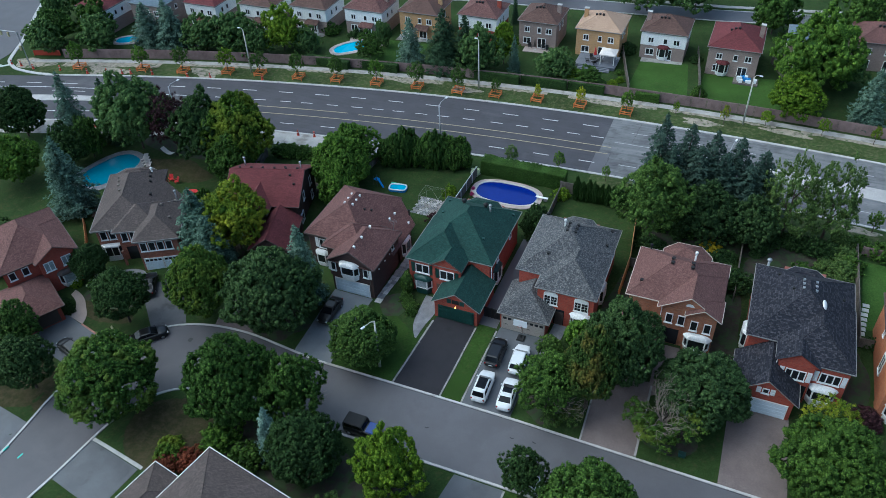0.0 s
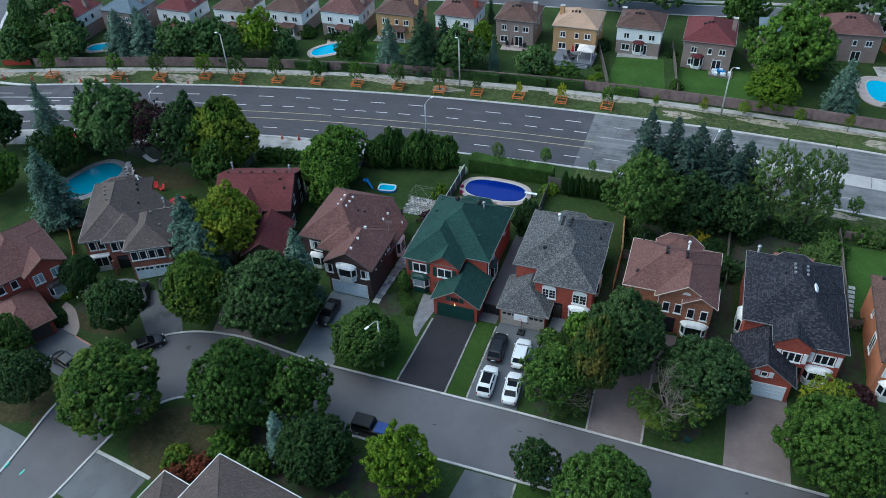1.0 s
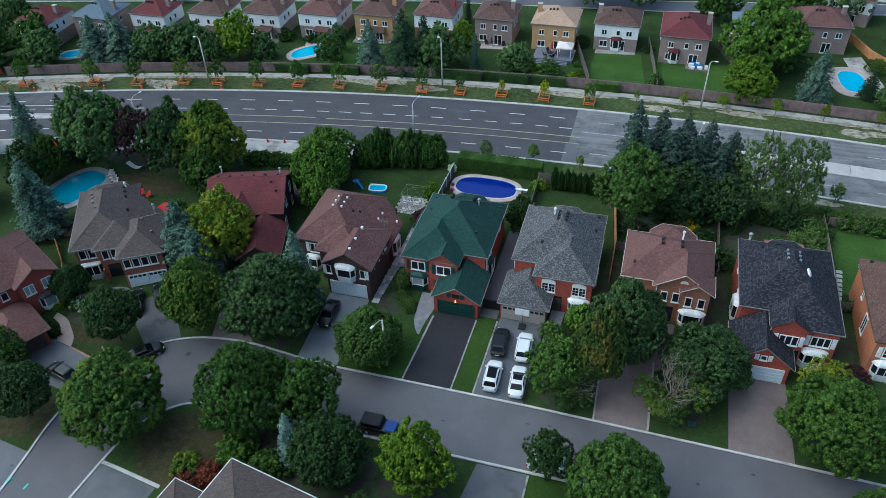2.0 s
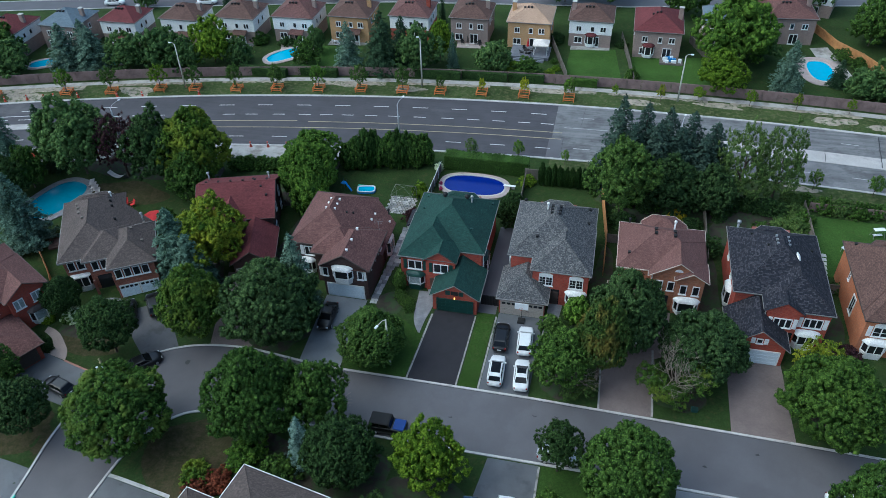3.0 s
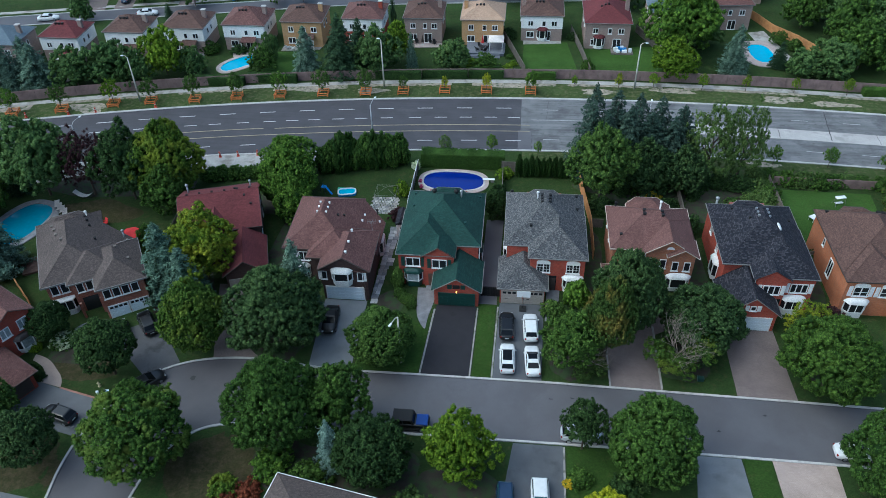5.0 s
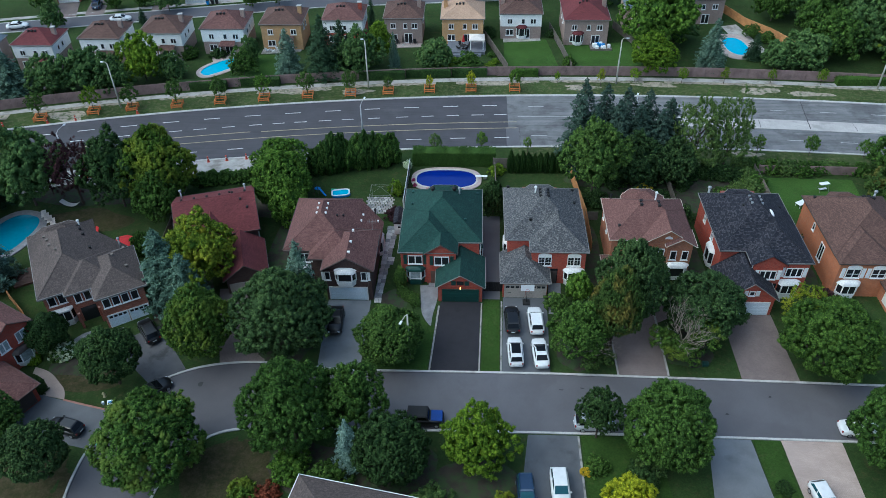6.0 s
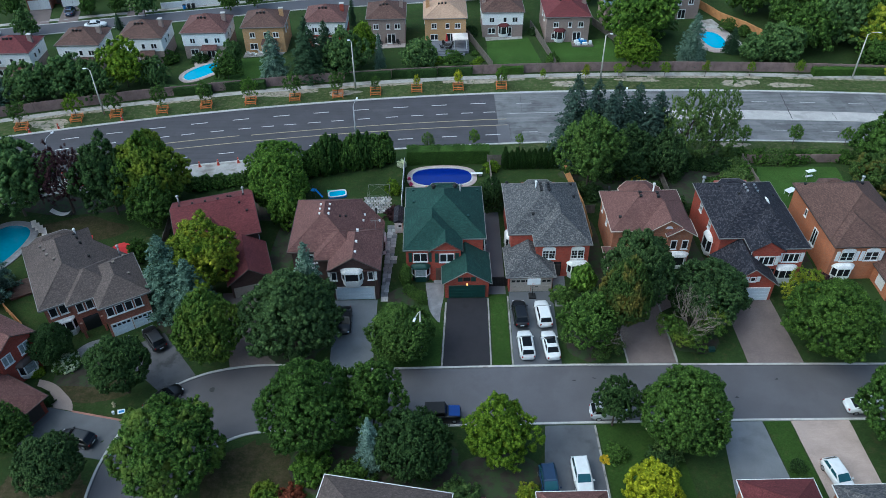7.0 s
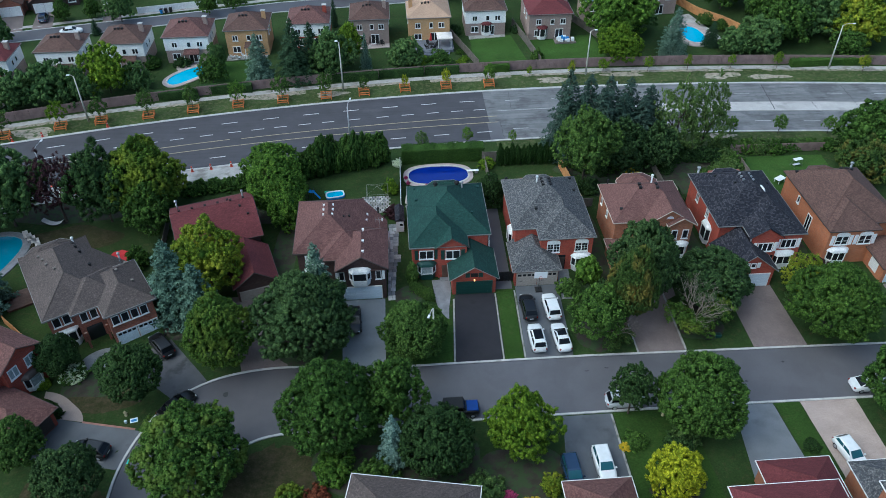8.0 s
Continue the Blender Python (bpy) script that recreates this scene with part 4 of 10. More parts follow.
def round_cloud(seed, clumps, leaves, leaf, clump_r, flat=0.62, rough=0.22, gaps=0.0, core=0.8, taper=0.3, lobes=34, lobe=0.075):
    """Leaves of a round crown of radius 1, in clumps over an uneven ellipsoid."""
    rs = np.random.RandomState(seed)
    i = np.arange(clumps) + 0.5
    z = 1 - i / clumps * 1.75
    a = i * 2.39996 + rs.normal(0, 0.25, clumps)
    z = np.clip(z + rs.normal(0, 0.06, clumps), -0.78, 1)
    r = np.sqrt(np.maximum(0, 1 - z * z))
    d = np.stack([r * np.cos(a), r * np.sin(a), z], 1)
    rad = 1 + rough * lump(d, seed) * 2.6 + rs.normal(0, 0.035, clumps)
    k = np.arange(lobes) + 0.5
    lz, la = 1 - k / lobes * 1.7 + rs.normal(0, 0.05, lobes), k * 2.39996 + rs.normal(0, 0.2, lobes)
    lr = np.sqrt(np.maximum(0, 1 - lz * lz))
    heads = np.stack([lr * np.cos(la), lr * np.sin(la), lz], 1)
    near = np.arccos(np.clip(d @ heads.T, -1, 1))
    bulge = rs.uniform(0.5, 1.4, lobes)[near.argmin(1)]
    rad += lobe * (bulge - (near.min(1) / (1.75 / math.sqrt(lobes))) ** 2 * 1.6)
    inner = rs.rand(clumps) < 0.05
    rad = np.where(inner, rad * rs.uniform(0.45, 0.75, clumps), rad)
    cc = d * (rad * (1 - clump_r * 0.7))[:, None]
    cc[:, :2] *= (1 - taper * np.clip(cc[:, 2:], 0, 1) ** 1.5)
    if gaps:
        cc = cc[lump(d * 1.4, seed + 9) > gaps - 0.5]
    cs, ns, ss, cr = [], [], [], []
    for c in cc:
        k = rs.normal(size=(leaves, 3))
        k[:, 2] += 0.35
        k += c / max(0.2, np.linalg.norm(c)) * 0.55
        k /= np.linalg.norm(k, axis=1)[:, None]
        size = clump_r * rs.uniform(0.7, 1.3)
        cr.append(size * core)
        rr = size * rs.uniform(0.68, 1.18, (leaves, 1))
        cs.append(c + k * rr)
        ns.append(k + rs.normal(0, 0.2, (leaves, 3)))
        ss.append(leaf * rs.uniform(0.7, 1.25, leaves))
    cs = np.concatenate(cs)
    cs[:, 2] = np.where(cs[:, 2] < 0, cs[:, 2] * flat, cs[:, 2])
    cc[:, 2] = np.where(cc[:, 2] < 0, cc[:, 2] * flat, cc[:, 2])
    if not gaps:
        m = 90
        q = rs.normal(size=(m, 3))
        q *= (rs.uniform(0.3, 0.68, m) / np.linalg.norm(q, axis=1))[:, None]
        q[:, 2] = np.where(q[:, 2] < 0, q[:, 2] * flat, q[:, 2])
        cc, cr = np.concatenate([cc, q]), np.concatenate([cr, rs.uniform(0.16, 0.23, m)])
    return cs, np.concatenate(ns), np.concatenate(ss), (cc, np.array(cr))


def spruce_cloud(seed, tiers, arms, leaf):
    """Needle tufts of a conical tree of radius 1 and height 4, in drooping arms."""
    rs = np.random.RandomState(seed)
    cs, ns, ss = [], [], []
    for k in range(tiers):
        h = (k + 0.5) / tiers
        R = min(1.0, 1.1 * (1 - h) ** 0.62) * rs.uniform(0.88, 1.06)
        n = max(5, int(arms * (0.3 + 0.7 * (1 - h))))
        for j in range(n):
            a = 6.283 * (j + rs.rand() * 0.8) / n + k * 0.7
            L = R * rs.uniform(0.6, 1.15)
            m = max(6, int(52 * L + 4))
            s = 1 - 0.85 * rs.rand(m) ** 1.3
            side = rs.normal(0, 0.06, m) * (0.4 + L * (1.2 - s * 0.5))
            z = 4 * h - 0.34 * L * s ** 1.5 + 0.1 * L * s + rs.normal(0, 0.035, m)
            cs.append(np.stack([np.cos(a) * L * s - np.sin(a) * side, np.sin(a) * L * s + np.cos(a) * side, np.maximum(z, 0.02)], 1))
            ns.append(np.array([np.cos(a) * 0.55, np.sin(a) * 0.55, 0.9]) + rs.normal(0, 0.4, (m, 3)))
            ss.append(leaf * rs.uniform(0.6, 1.3, m))
    tip = np.stack([np.zeros(10), np.zeros(10), np.linspace(3.85, 4.1, 10)], 1)
    cs.append(tip), ns.append(rs.normal(size=(10, 3))), ss.append(np.full(10, leaf * 0.6))
    return np.concatenate(cs), np.concatenate(ns), np.concatenate(ss), None


CLOUDS = {
    "maple": [round_cloud(s, 1650, 19, 0.0168, 0.061, 0.72, 0.1, 0.0, 0.86, lobes=46, lobe=0.035) for s in (1, 2, 3, 4, 21, 22)],
    "oval": [round_cloud(s, 860, 19, 0.0205, 0.077, 0.9, 0.2, 0.0, 0.86, lobes=26, lobe=0.08) for s in (5, 6, 23)],
    "loose": [round_cloud(s, 900, 18, 0.017, 0.07, 0.9, 0.3, 0.2, 0.6) for s in (7, 8)],
    "far": [round_cloud(s, 380, 15, 0.03, 0.105, 0.85, 0.24, 0.0, 0.86, lobes=20, lobe=0.1) for s in (9, 10, 11)],
    "shrub": [round_cloud(s, 120, 15, 0.051, 0.15, 0.5, 0.2, 0.0, 0.84) for s in (12, 13)],
    "sapling": [round_cloud(s, 110, 18, 0.062, 0.2, 1.0, 0.3, 0.3, 0.4, taper=0.5) for s in (14, 15)],
    "spruce": [spruce_cloud(s, 25, 16, 0.036) for s in (16, 17, 18)],
    "cedar": [round_cloud(s, 190, 16, 0.058, 0.16, 1.0, 0.1, 0.0, 0.9) for s in (19, 20)],
}
CROWNS = {}
rng = random.Random(5)


def crown_mesh(kind, material, k):
    key = (kind, material.name, k % len(CLOUDS[kind]))
    if key not in CROWNS:
        c, n, s, lumps = CLOUDS[kind][key[2]]
        CROWNS[key] = leaf_cloud("crown", c, n, s, 1.7 if kind == "spruce" else 1.2, 40 + key[2], material, lumps)
    return CROWNS[key]


TRUNKS = []
for sd in range(3):
    r0 = random.Random(60 + sd)
    s = Shape()
    s.tube([(0, 0, -0.06), (0, 0, 0.02), (0.01, 0.01, 0.3), (0.02, -0.01, 0.62), (0.0, 0.02, 1.0)], [0.062, 0.05, 0.038, 0.028, 0.012], 8)
    for k in range(6):
        a, h = k * 1.05 + r0.uniform(-0.3, 0.3), 0.32 + 0.09 * k
        L = r0.uniform(0.32, 0.5)
        s.tube([(0.01, 0, h), (math.cos(a) * L * 0.5, math.sin(a) * L * 0.5, h + 0.16), (math.cos(a) * L, math.sin(a) * L, h + 0.36)], [0.024, 0.015, 0.005], 5)
    TRUNKS.append(s.mesh("trunk", BARK, True))
SPRUCE_TRUNK = Shape().tube([(0, 0, -0.03), (0, 0, 0.5), (0, 0, 0.98)], [0.05, 0.03, 0.004], 7).mesh("trunk", BARK, True)


def tree(kind, x, y, zc, rx, rz, material, label, category="tree", ry=None, name=None, group=""):
    """A leafy tree: zc is the height of its crown's middle; rx, ry, rz its half sizes."""
    g = gz(x, y) - 0.03
    label += " in a garden" if len(label.split()) < 4 else ""
    t = thing(name or "tree", label, category, pose(x, y, g), group)
    ang = rng.uniform(0, 360)
    zc = zc - g
    h = zc + 0.35 * rz
    w = min(1.0, 0.75 + 2.2 / max(h, 0.5)) * h * (0.55 if kind in ("maple", "loose") else 0.42)
    part("trunk", TRUNKS[rng.randrange(3)], BARK, t, at=pose(0, 0, 0, 0, 0, ang) @ Matrix.Diagonal((w, w, h, 1)))
    part("crown", crown_mesh(kind, material, rng.randrange(9)), material, t, at=pose(0, 0, zc, 0, 0, ang) @ Matrix.Diagonal((rx, ry or rx, rz, 1)))
    return t


def spruce(x, y, r, h, material, label, group=""):
    g = gz(x, y) - 0.03
    t = thing("spruce_tree", label, "tree", pose(x, y, g), group)
    part("trunk", SPRUCE_TRUNK, BARK, t, at=Matrix.Diagonal((h * 0.35, h * 0.35, h, 1)))
    part("crown", crown_mesh("spruce", material, rng.randrange(9)), material, t, at=pose(0, 0, 0.04 * h, 0, 0, rng.uniform(0, 360)) @ Matrix.Diagonal((r, r, h * 0.24, 1)))
    return t


def shrub(x, y, r, h, material, label, kind="shrub", name="shrub", ry=None, group=""):
    g = gz(x, y) - 0.03
    t = thing(name, label, "shrub", pose(x, y, g), group)
    part("stem", Shape().tube([(0, 0, -0.05), (0.02, 0, h * 0.3), (0, 0.02, h * 0.55)], [0.08 * r + 0.02, 0.06 * r, 0.02], 5), BARK, t)
    flat = 0.5 if kind == "shrub" else 1.0
    up = h / (1 + flat * 0.78)
    part("foliage", crown_mesh(kind, material, rng.randrange(9)), material, t, at=pose(0, 0, h - up, 0, 0, rng.uniform(0, 360) if not ry else 0) @ Matrix.Diagonal((r, ry or r, up, 1)))
    return t


LEAF_TURN = leaf_material("slightly_yellowed_leaves", (0.03, 0.065, 0.013), (0.12, 0.19, 0.028), warm=(0.2, 0.24, 0.025))
LEAF_MID = leaf_material("mid_green_leaves", (0.03, 0.064, 0.018), (0.13, 0.205, 0.056), spread=0.75)
LEAF_DUSTY = leaf_material("dusty_green_leaves", (0.02, 0.042, 0.019), (0.09, 0.145, 0.06), spread=0.75)
LEAF_FRESH = leaf_material("yellowing_maple_leaves", (0.026, 0.058, 0.014), (0.11, 0.18, 0.036), warm=(0.16, 0.2, 0.026))
# front gardens and the street's south side
tree("maple", -31.4, -14.4, 5.0, 5.2, 5.1, leaf_material("fresh_maple_leaves", (0.019, 0.045, 0.013), (0.105, 0.185, 0.04), warm=(0.15, 0.2, 0.035), spread=0.8), "large full green maple on the inner bend of the street")
tree("maple", -17.4, -10.4, 5.8, 4.8, 5.8, LEAF_GREEN, "tall round green maple beside the street")
tree("oval", -11.0, -8.8, 5.4, 3.4, 4.4, LEAF_GREEN, "uneven green maple with bare twigs beside the street")
tree("maple", -6.5, -14.1, 4.0, 3.8, 4.1, LEAF_DARK, "broad dark green tree in the front garden")
spruce(-11.0, -13.7, 1.8, 7.8, NEEDLE_ICE, "small pale blue spruce among the trees")
tree("oval", 2.5, -13.0, 4.2, 3.3, 4.2, LEAF_LIME, "bushy yellow-green tree beside a driveway")
tree("oval", 15.4, -9.2, 4.6, 2.1, 3.0, LEAF_DARK, "small dark green street tree above a parked car")
tree("maple", 22.3, -11.2, 5.2, 4.5, 5.0, LEAF_GREEN, "full round green street tree")
tree("oval", 17.4, -19.2, 3.0, 2.7, 3.1, LEAF_YELLOW, "bright yellow-green tree on a front lawn")
tree("maple", 43.3, 1.6, 5.0, 5.1, 4.9, leaf_material("bright_maple_leaves", (0.024, 0.056, 0.013), (0.125, 0.2, 0.042), spread=0.8), "large bright green maple beside a driveway")
tree("maple", 45.8, -11.5, 5.0, 4.6, 4.8, LEAF_GREEN, "round green street tree")
tree("maple", -21.2, 3.6, 5.6, 5.7, 5.6, LEAF_DUSTY, "large green maple before the brown brick house")
tree("maple", -31.0, 2.2, 5.2, 3.9, 5.0, LEAF_FRESH, "green maple with yellowing patches")
tree("maple", -40.4, -2.4, 4.2, 3.4, 3.6, LEAF_DARK, "round dark green tree on a front lawn")
tree("maple", -8.1, 2.2, 3.6, 3.8, 3.7, LEAF_MID, "round green tree on the front lawn")
patchy = tree("oval", 14.4, 2.8, 4.4, 3.2, 3.3, LEAF_GREEN, "uneven green tree with bare lower branches")
tree("maple", 18.6, 4.2, 6.7, 2.9, 5.8, LEAF_MIX, "tall tree with bronze turning leaves")
tree("maple", 21.1, 8.6, 7.0, 4.2, 5.8, LEAF_DUSTY, "tall dark green tree before the orange brick house")
tree("maple", 30.2, 7.8, 4.4, 4.7, 4.0, LEAF_DUSTY, "dome-shaped dark green tree on a front lawn")
tree("loose", 43.2, 8.4, 3.2, 2.9, 2.8, LEAF_GOLD, "yellow-green shrubby tree beside the house")
tree("oval", -34.4, 14.8, 6.0, 4.5, 4.8, LEAF_GOLD, "yellow-green tree before the red-roofed house")
tree("maple", -43.4, -15.5, 3.9, 3.1, 3.5, LEAF_DUSTY, "dark green tree beside a driveway")
tree("oval", -50.4, -10.2, 2.8, 2.6, 3.0, LEAF_MID, "bushy green tree beside the brick house")
tree("maple", -50.5, 2.6, 2.6, 2.4, 2.6, LEAF_DARK, "dark bushy tree between two houses")
spruce(-38.2, 11.6, 4.1, 12.0, NEEDLE_BLUE, "blue-green spruce before the houses")
spruce(-34.8, 9.4, 3.5, 9.8, NEEDLE_BLUE, "blue-green spruce before the houses")
spruce(-19.7, 8.6, 2.9, 12.3, NEEDLE_BLUE, "blue-green spruce behind a maple")

# bare twigs on the street side of a maple
twigs = thing("bare_branch", "bare pale grey branch leaning out of a street tree", "branch", pose(-8.6, -8.4, gz(-8.6, -8.4)))
s = Shape().tube([(-0.6, 0, -0.1), (-0.3, 0.2, 2.2), (0.3, 0.5, 4.4)], [0.09, 0.07, 0.04], 6)
rt = random.Random(6)
for k in range(16):
    b = rt.uniform(-1.0, 1.4)
    q = (0.1 + 0.02 * k, 0.4, 3.2 + 0.08 * k)
    L = rt.uniform(0.7, 1.6)
    tw = Shape().tube([q, (q[0] + L * 0.5 * math.cos(b), q[1] + L * 0.5 * math.sin(b), q[2] + 0.4 * L), (q[0] + L * math.cos(b), q[1] + L * math.sin(b), q[2] + 0.5 * L)], [0.03, 0.02, 0.008], 4)
    part("twig", tw, BARK_PALE, twigs)
part("limb", s, BARK_PALE, twigs)

# dead-topped tree
BARK_DEAD = surface("grey_brown_dead_wood", (0.24, 0.2, 0.17), 0.2, 1.5, 12, 0.95, 0.5, 0.01)
DEAD_X, DEAD_Y = 27.0, 3.4
dead = thing("tree", "half-dead tree with bare grey branches and a few green sides", "tree", pose(DEAD_X, DEAD_Y, gz(DEAD_X, DEAD_Y)))
rd = random.Random(3)


def bough(s, p, d, length, radius, depth):
    """A bare branch that forks again and again."""
    bend = Vector((rd.uniform(-0.2, 0.2), rd.uniform(-0.2, 0.2), rd.uniform(-0.05, 0.2)))
    mid = p + d * length * 0.5
    end = mid + (d + bend).normalized() * length * 0.5
    s.tube([p, mid, end], [radius, radius * 0.8, radius * 0.55], 5 if depth > 1 else 4)
    if depth:
        for k in range(3 if depth > 1 else 4):
            side = Vector((rd.uniform(-1, 1), rd.uniform(-1, 1), rd.uniform(-0.35, 0.75)))
            bough(s, mid.lerp(end, rd.uniform(0.2, 1.0)), (d + side * 0.85).normalized(), length * rd.uniform(0.55, 0.8), radius * 0.55, depth - 1)


s = Shape().tube([(0, 0, -0.2), (0.1, 0, 1.2), (0, 0.1, 2.2)], [0.24, 0.2, 0.15], 8)
part("trunk", s, BARK_DEAD, dead, "bare grey trunk", True)
for k in range(11):
    a = k * 2.4
    lean = 0.4 + 1.0 * (k % 4) / 3
    limb = Shape()
    bough(limb, Vector((0, 0.08, 1.5 + 0.06 * k)), Vector((math.cos(a) * lean, math.sin(a) * lean, 1.0)).normalized(), rd.uniform(2.2, 2.8), 0.07, 3)
    part("limb", limb, BARK_DEAD, dead, "bare grey branches", True)
for k, (dx, dy, dz, r) in enumerate(((2.6, -0.6, 3.6, 1.7), (-2.6, -0.4, 3.2, 1.6), (0.2, -1.8, 2.2, 1.5), (1.6, 1.5, 3.4, 1.5), (-1.4, -1.6, 2.4, 1.3), (2.9, 0.9, 4.2, 1.2))):
    part("crown", crown_mesh("sapling", LEAF_FRESH, k), LEAF_FRESH, dead, at=pose(dx, dy, dz, 0, 0, 70 * k) @ Matrix.Diagonal((r, r, r * 0.8, 1)))

# bare lower limbs of the tree beside the parked cars
for k in range(3):
    limb = Shape()
    bough(limb, Vector((0.6, -0.3, 1.0 + 0.2 * k)), Vector((0.9, -0.75 + 0.35 * k, 0.35)).normalized(), 2.2, 0.06, 3)
    part("bare_limb", limb, BARK_DEAD, patchy, "bare grey lower branches", True)
for k, (dx, dy, dz, r) in enumerate(((3.2, -1.6, 1.6, 1.1), (1.2, -2.6, 1.4, 1.0))):
    part("low_foliage", crown_mesh("sapling", LEAF_MIX, k), LEAF_MIX, patchy, at=pose(dx, dy, dz, 0, 0, 50 * k) @ Matrix.Diagonal((r, r, r * 0.8, 1)))

# back gardens along the arterial road
tree("maple", -46.6, 34.0, 6.2, 5.4, 6.4, LEAF_TURN, "yellow-green maple behind the houses")
tree("oval", -52.4, 32.5, 6.6, 4.6, 5.4, LEAF_DARK, "dark green tree behind the houses")
tree("oval", -45.2, 29.6, 3.8, 3.6, 3.8, LEAF_GREEN, "green tree above a back lawn")
tree("loose", -59.2, 33.0, 6.4, 3.6, 4.6, LEAF_PURPLE, "dark plum-leaved tree behind the houses")
tree("oval", -66.5, 32.5, 7.0, 5.6, 6.2, LEAF_FAR, "large dark green tree behind the pool")
tree("oval", -73.0, 27.5, 3.6, 2.8, 3.6, LEAF_GREEN, "green tree at the garden's end")
spruce(-64.3, 14.2, 4.1, 13.4, NEEDLE_BLUE, "big blue-green spruce between gardens")
spruce(-78.0, 30.0, 3.3, 14.0, NEEDLE_BLUE, "tall blue-green spruce in a back garden")
spruce(-72.5, 33.0, 2.8, 12.0, NEEDLE_DARK, "tall dark spruce in a back garden")
tree("oval", -79.0, 17.0, 4.2, 4.0, 4.2, LEAF_BRIGHT, "bright green tree in a back garden")
tree("maple", -89.5, 29.0, 4.4, 4.2, 4.6, LEAF_DARK, "dark green tree in a back garden")
tree("oval", -74.5, 24.0, 3.4, 3.2, 3.6, LEAF_DARK, "dark tree beside the pool")
tree("maple", -27.2, 32.6, 5.0, 4.3, 4.8, LEAF_BRIGHT, "bright green maple behind the red-roofed house")
tree("oval", -25.4, 28.6, 3.4, 2.9, 3.6, LEAF_BRIGHT, "bright green bushy tree between the houses")
tree("oval", -28.6, 39.0, 4.2, 4.0, 3.6, LEAF_BRIGHT, "bright green tree at the garden's end")
tree("oval", 4.6, 31.0, 3.0, 2.2, 2.6, LEAF_DARK, "dark green tree beside the pool")
tree("oval", 19.6, 35.0, 8.6, 4.3, 5.0, LEAF_MID, "tall green tree at the garden's end")
tree("loose", 36.8, 43.5, 6.2, 3.9, 6.6, LEAF_WILLOW, "tall airy pale green tree near the arterial road")
tree("loose", 42.0, 44.6, 6.2, 3.8, 6.2, LEAF_WILLOW, "tall airy pale green tree near the arterial road")
tree("oval", 26.6, 38.8, 4.6, 4.0, 4.4, LEAF_DUSTY, "dark green tree at the garden's end")
tree("oval", 32.2, 39.4, 4.2, 3.4, 4.2, LEAF_DUSTY, "dark green tree at the garden's end")
tree("oval", 69.0, 41.0, 4.2, 5.2, 4.6, LEAF_GREEN, "green tree in the back garden")
tree("oval", 64.0, 34.0, 3.2, 4.0, 3.4, LEAF_MIX, "olive shrubby tree in the back garden")
tree("oval", 75.0, 36.0, 4.0, 5.0, 4.2, LEAF_DARK, "green tree in the back garden")
for x, y, h in ((18.6, 44.8, 12.5), (22.2, 45.8, 11.5), (25.6, 46.4, 10.8), (29.0, 46.6, 10.4), (32.4, 46.2, 9.4), (20.4, 42.8, 9.5), (24.0, 43.6, 9.8), (27.4, 44.0, 9.2), (30.8, 43.8, 8.4)):
    spruce(x, y, 4.0, h * 1.22, NEEDLE_MID, "blue-green spruce in a row beside the arterial road", "roadside spruce row")
for k in range(10):
    x = -23.6 + 1.28 * k
    shrub(x, 41.2 + 0.35 * k + rng.uniform(-0.4, 0.4), rng.uniform(1.4, 1.8), rng.uniform(4.6, 6.4) + (1.2 if k in (2, 3, 6, 7) else 0), NEEDLE_CEDAR if k in (2, 3, 6, 7) else LEAF_GREEN, "tall dense cedar in the boundary row", "cedar", "cedar_tree", group="boundary cedar row")
for k in range(10):
    shrub(7.6 + 0.93 * k, 42.0 + rng.uniform(-0.1, 0.1), 0.62, rng.uniform(3.4, 4.1), leaf_material("emerald_cedar_foliage", (0.018, 0.042, 0.012), (0.035, 0.07, 0.02)) if k == 0 else bpy.data.materials["emerald_cedar_foliage"], "slim dark emerald cedar", "cedar", "cedar_tree", group="emerald cedar row")
for k in range(7):
    shrub(-42.0 + 2.1 * k, 38.3 + 0.3 * k, 1.6, rng.uniform(1.7, 2.3), LEAF_GREEN, "dense green boundary shrub", group="boundary shrubs")
for k in range(14):
    shrub(44.5 + 2.3 * k, 43.0 + rng.uniform(-0.8, 0.8), 1.6, rng.uniform(1.4, 2.6), LEAF_GREEN if k % 3 else LEAF_WILLOW, "wild green boundary shrub", group="boundary shrubs")
for k in range(9):
    shrub(20.0 + 2.6 * k, 41.0 + rng.uniform(-1.5, 1.5), 1.7, rng.uniform(1.8, 3.0), LEAF_DARK, "dense dark boundary shrub", group="boundary shrubs")

rb = random.Random(21)
for k in range(34):
    x, y = rb.uniform(19.5, 45.5), rb.uniform(31.5, 41.5)
    if abs(x - 31.9) > 1.2:
        r = rb.uniform(0.9, 2.0)
        shrub(x, y, r, r * rb.uniform(0.8, 1.3), (LEAF_DARK, LEAF_GREEN, LEAF_DARK, LEAF_WILLOW)[k % 4], "overgrown green shrub in the back garden", group="overgrown back garden shrubs")


# ---- houses ----
PITCH = 0.64


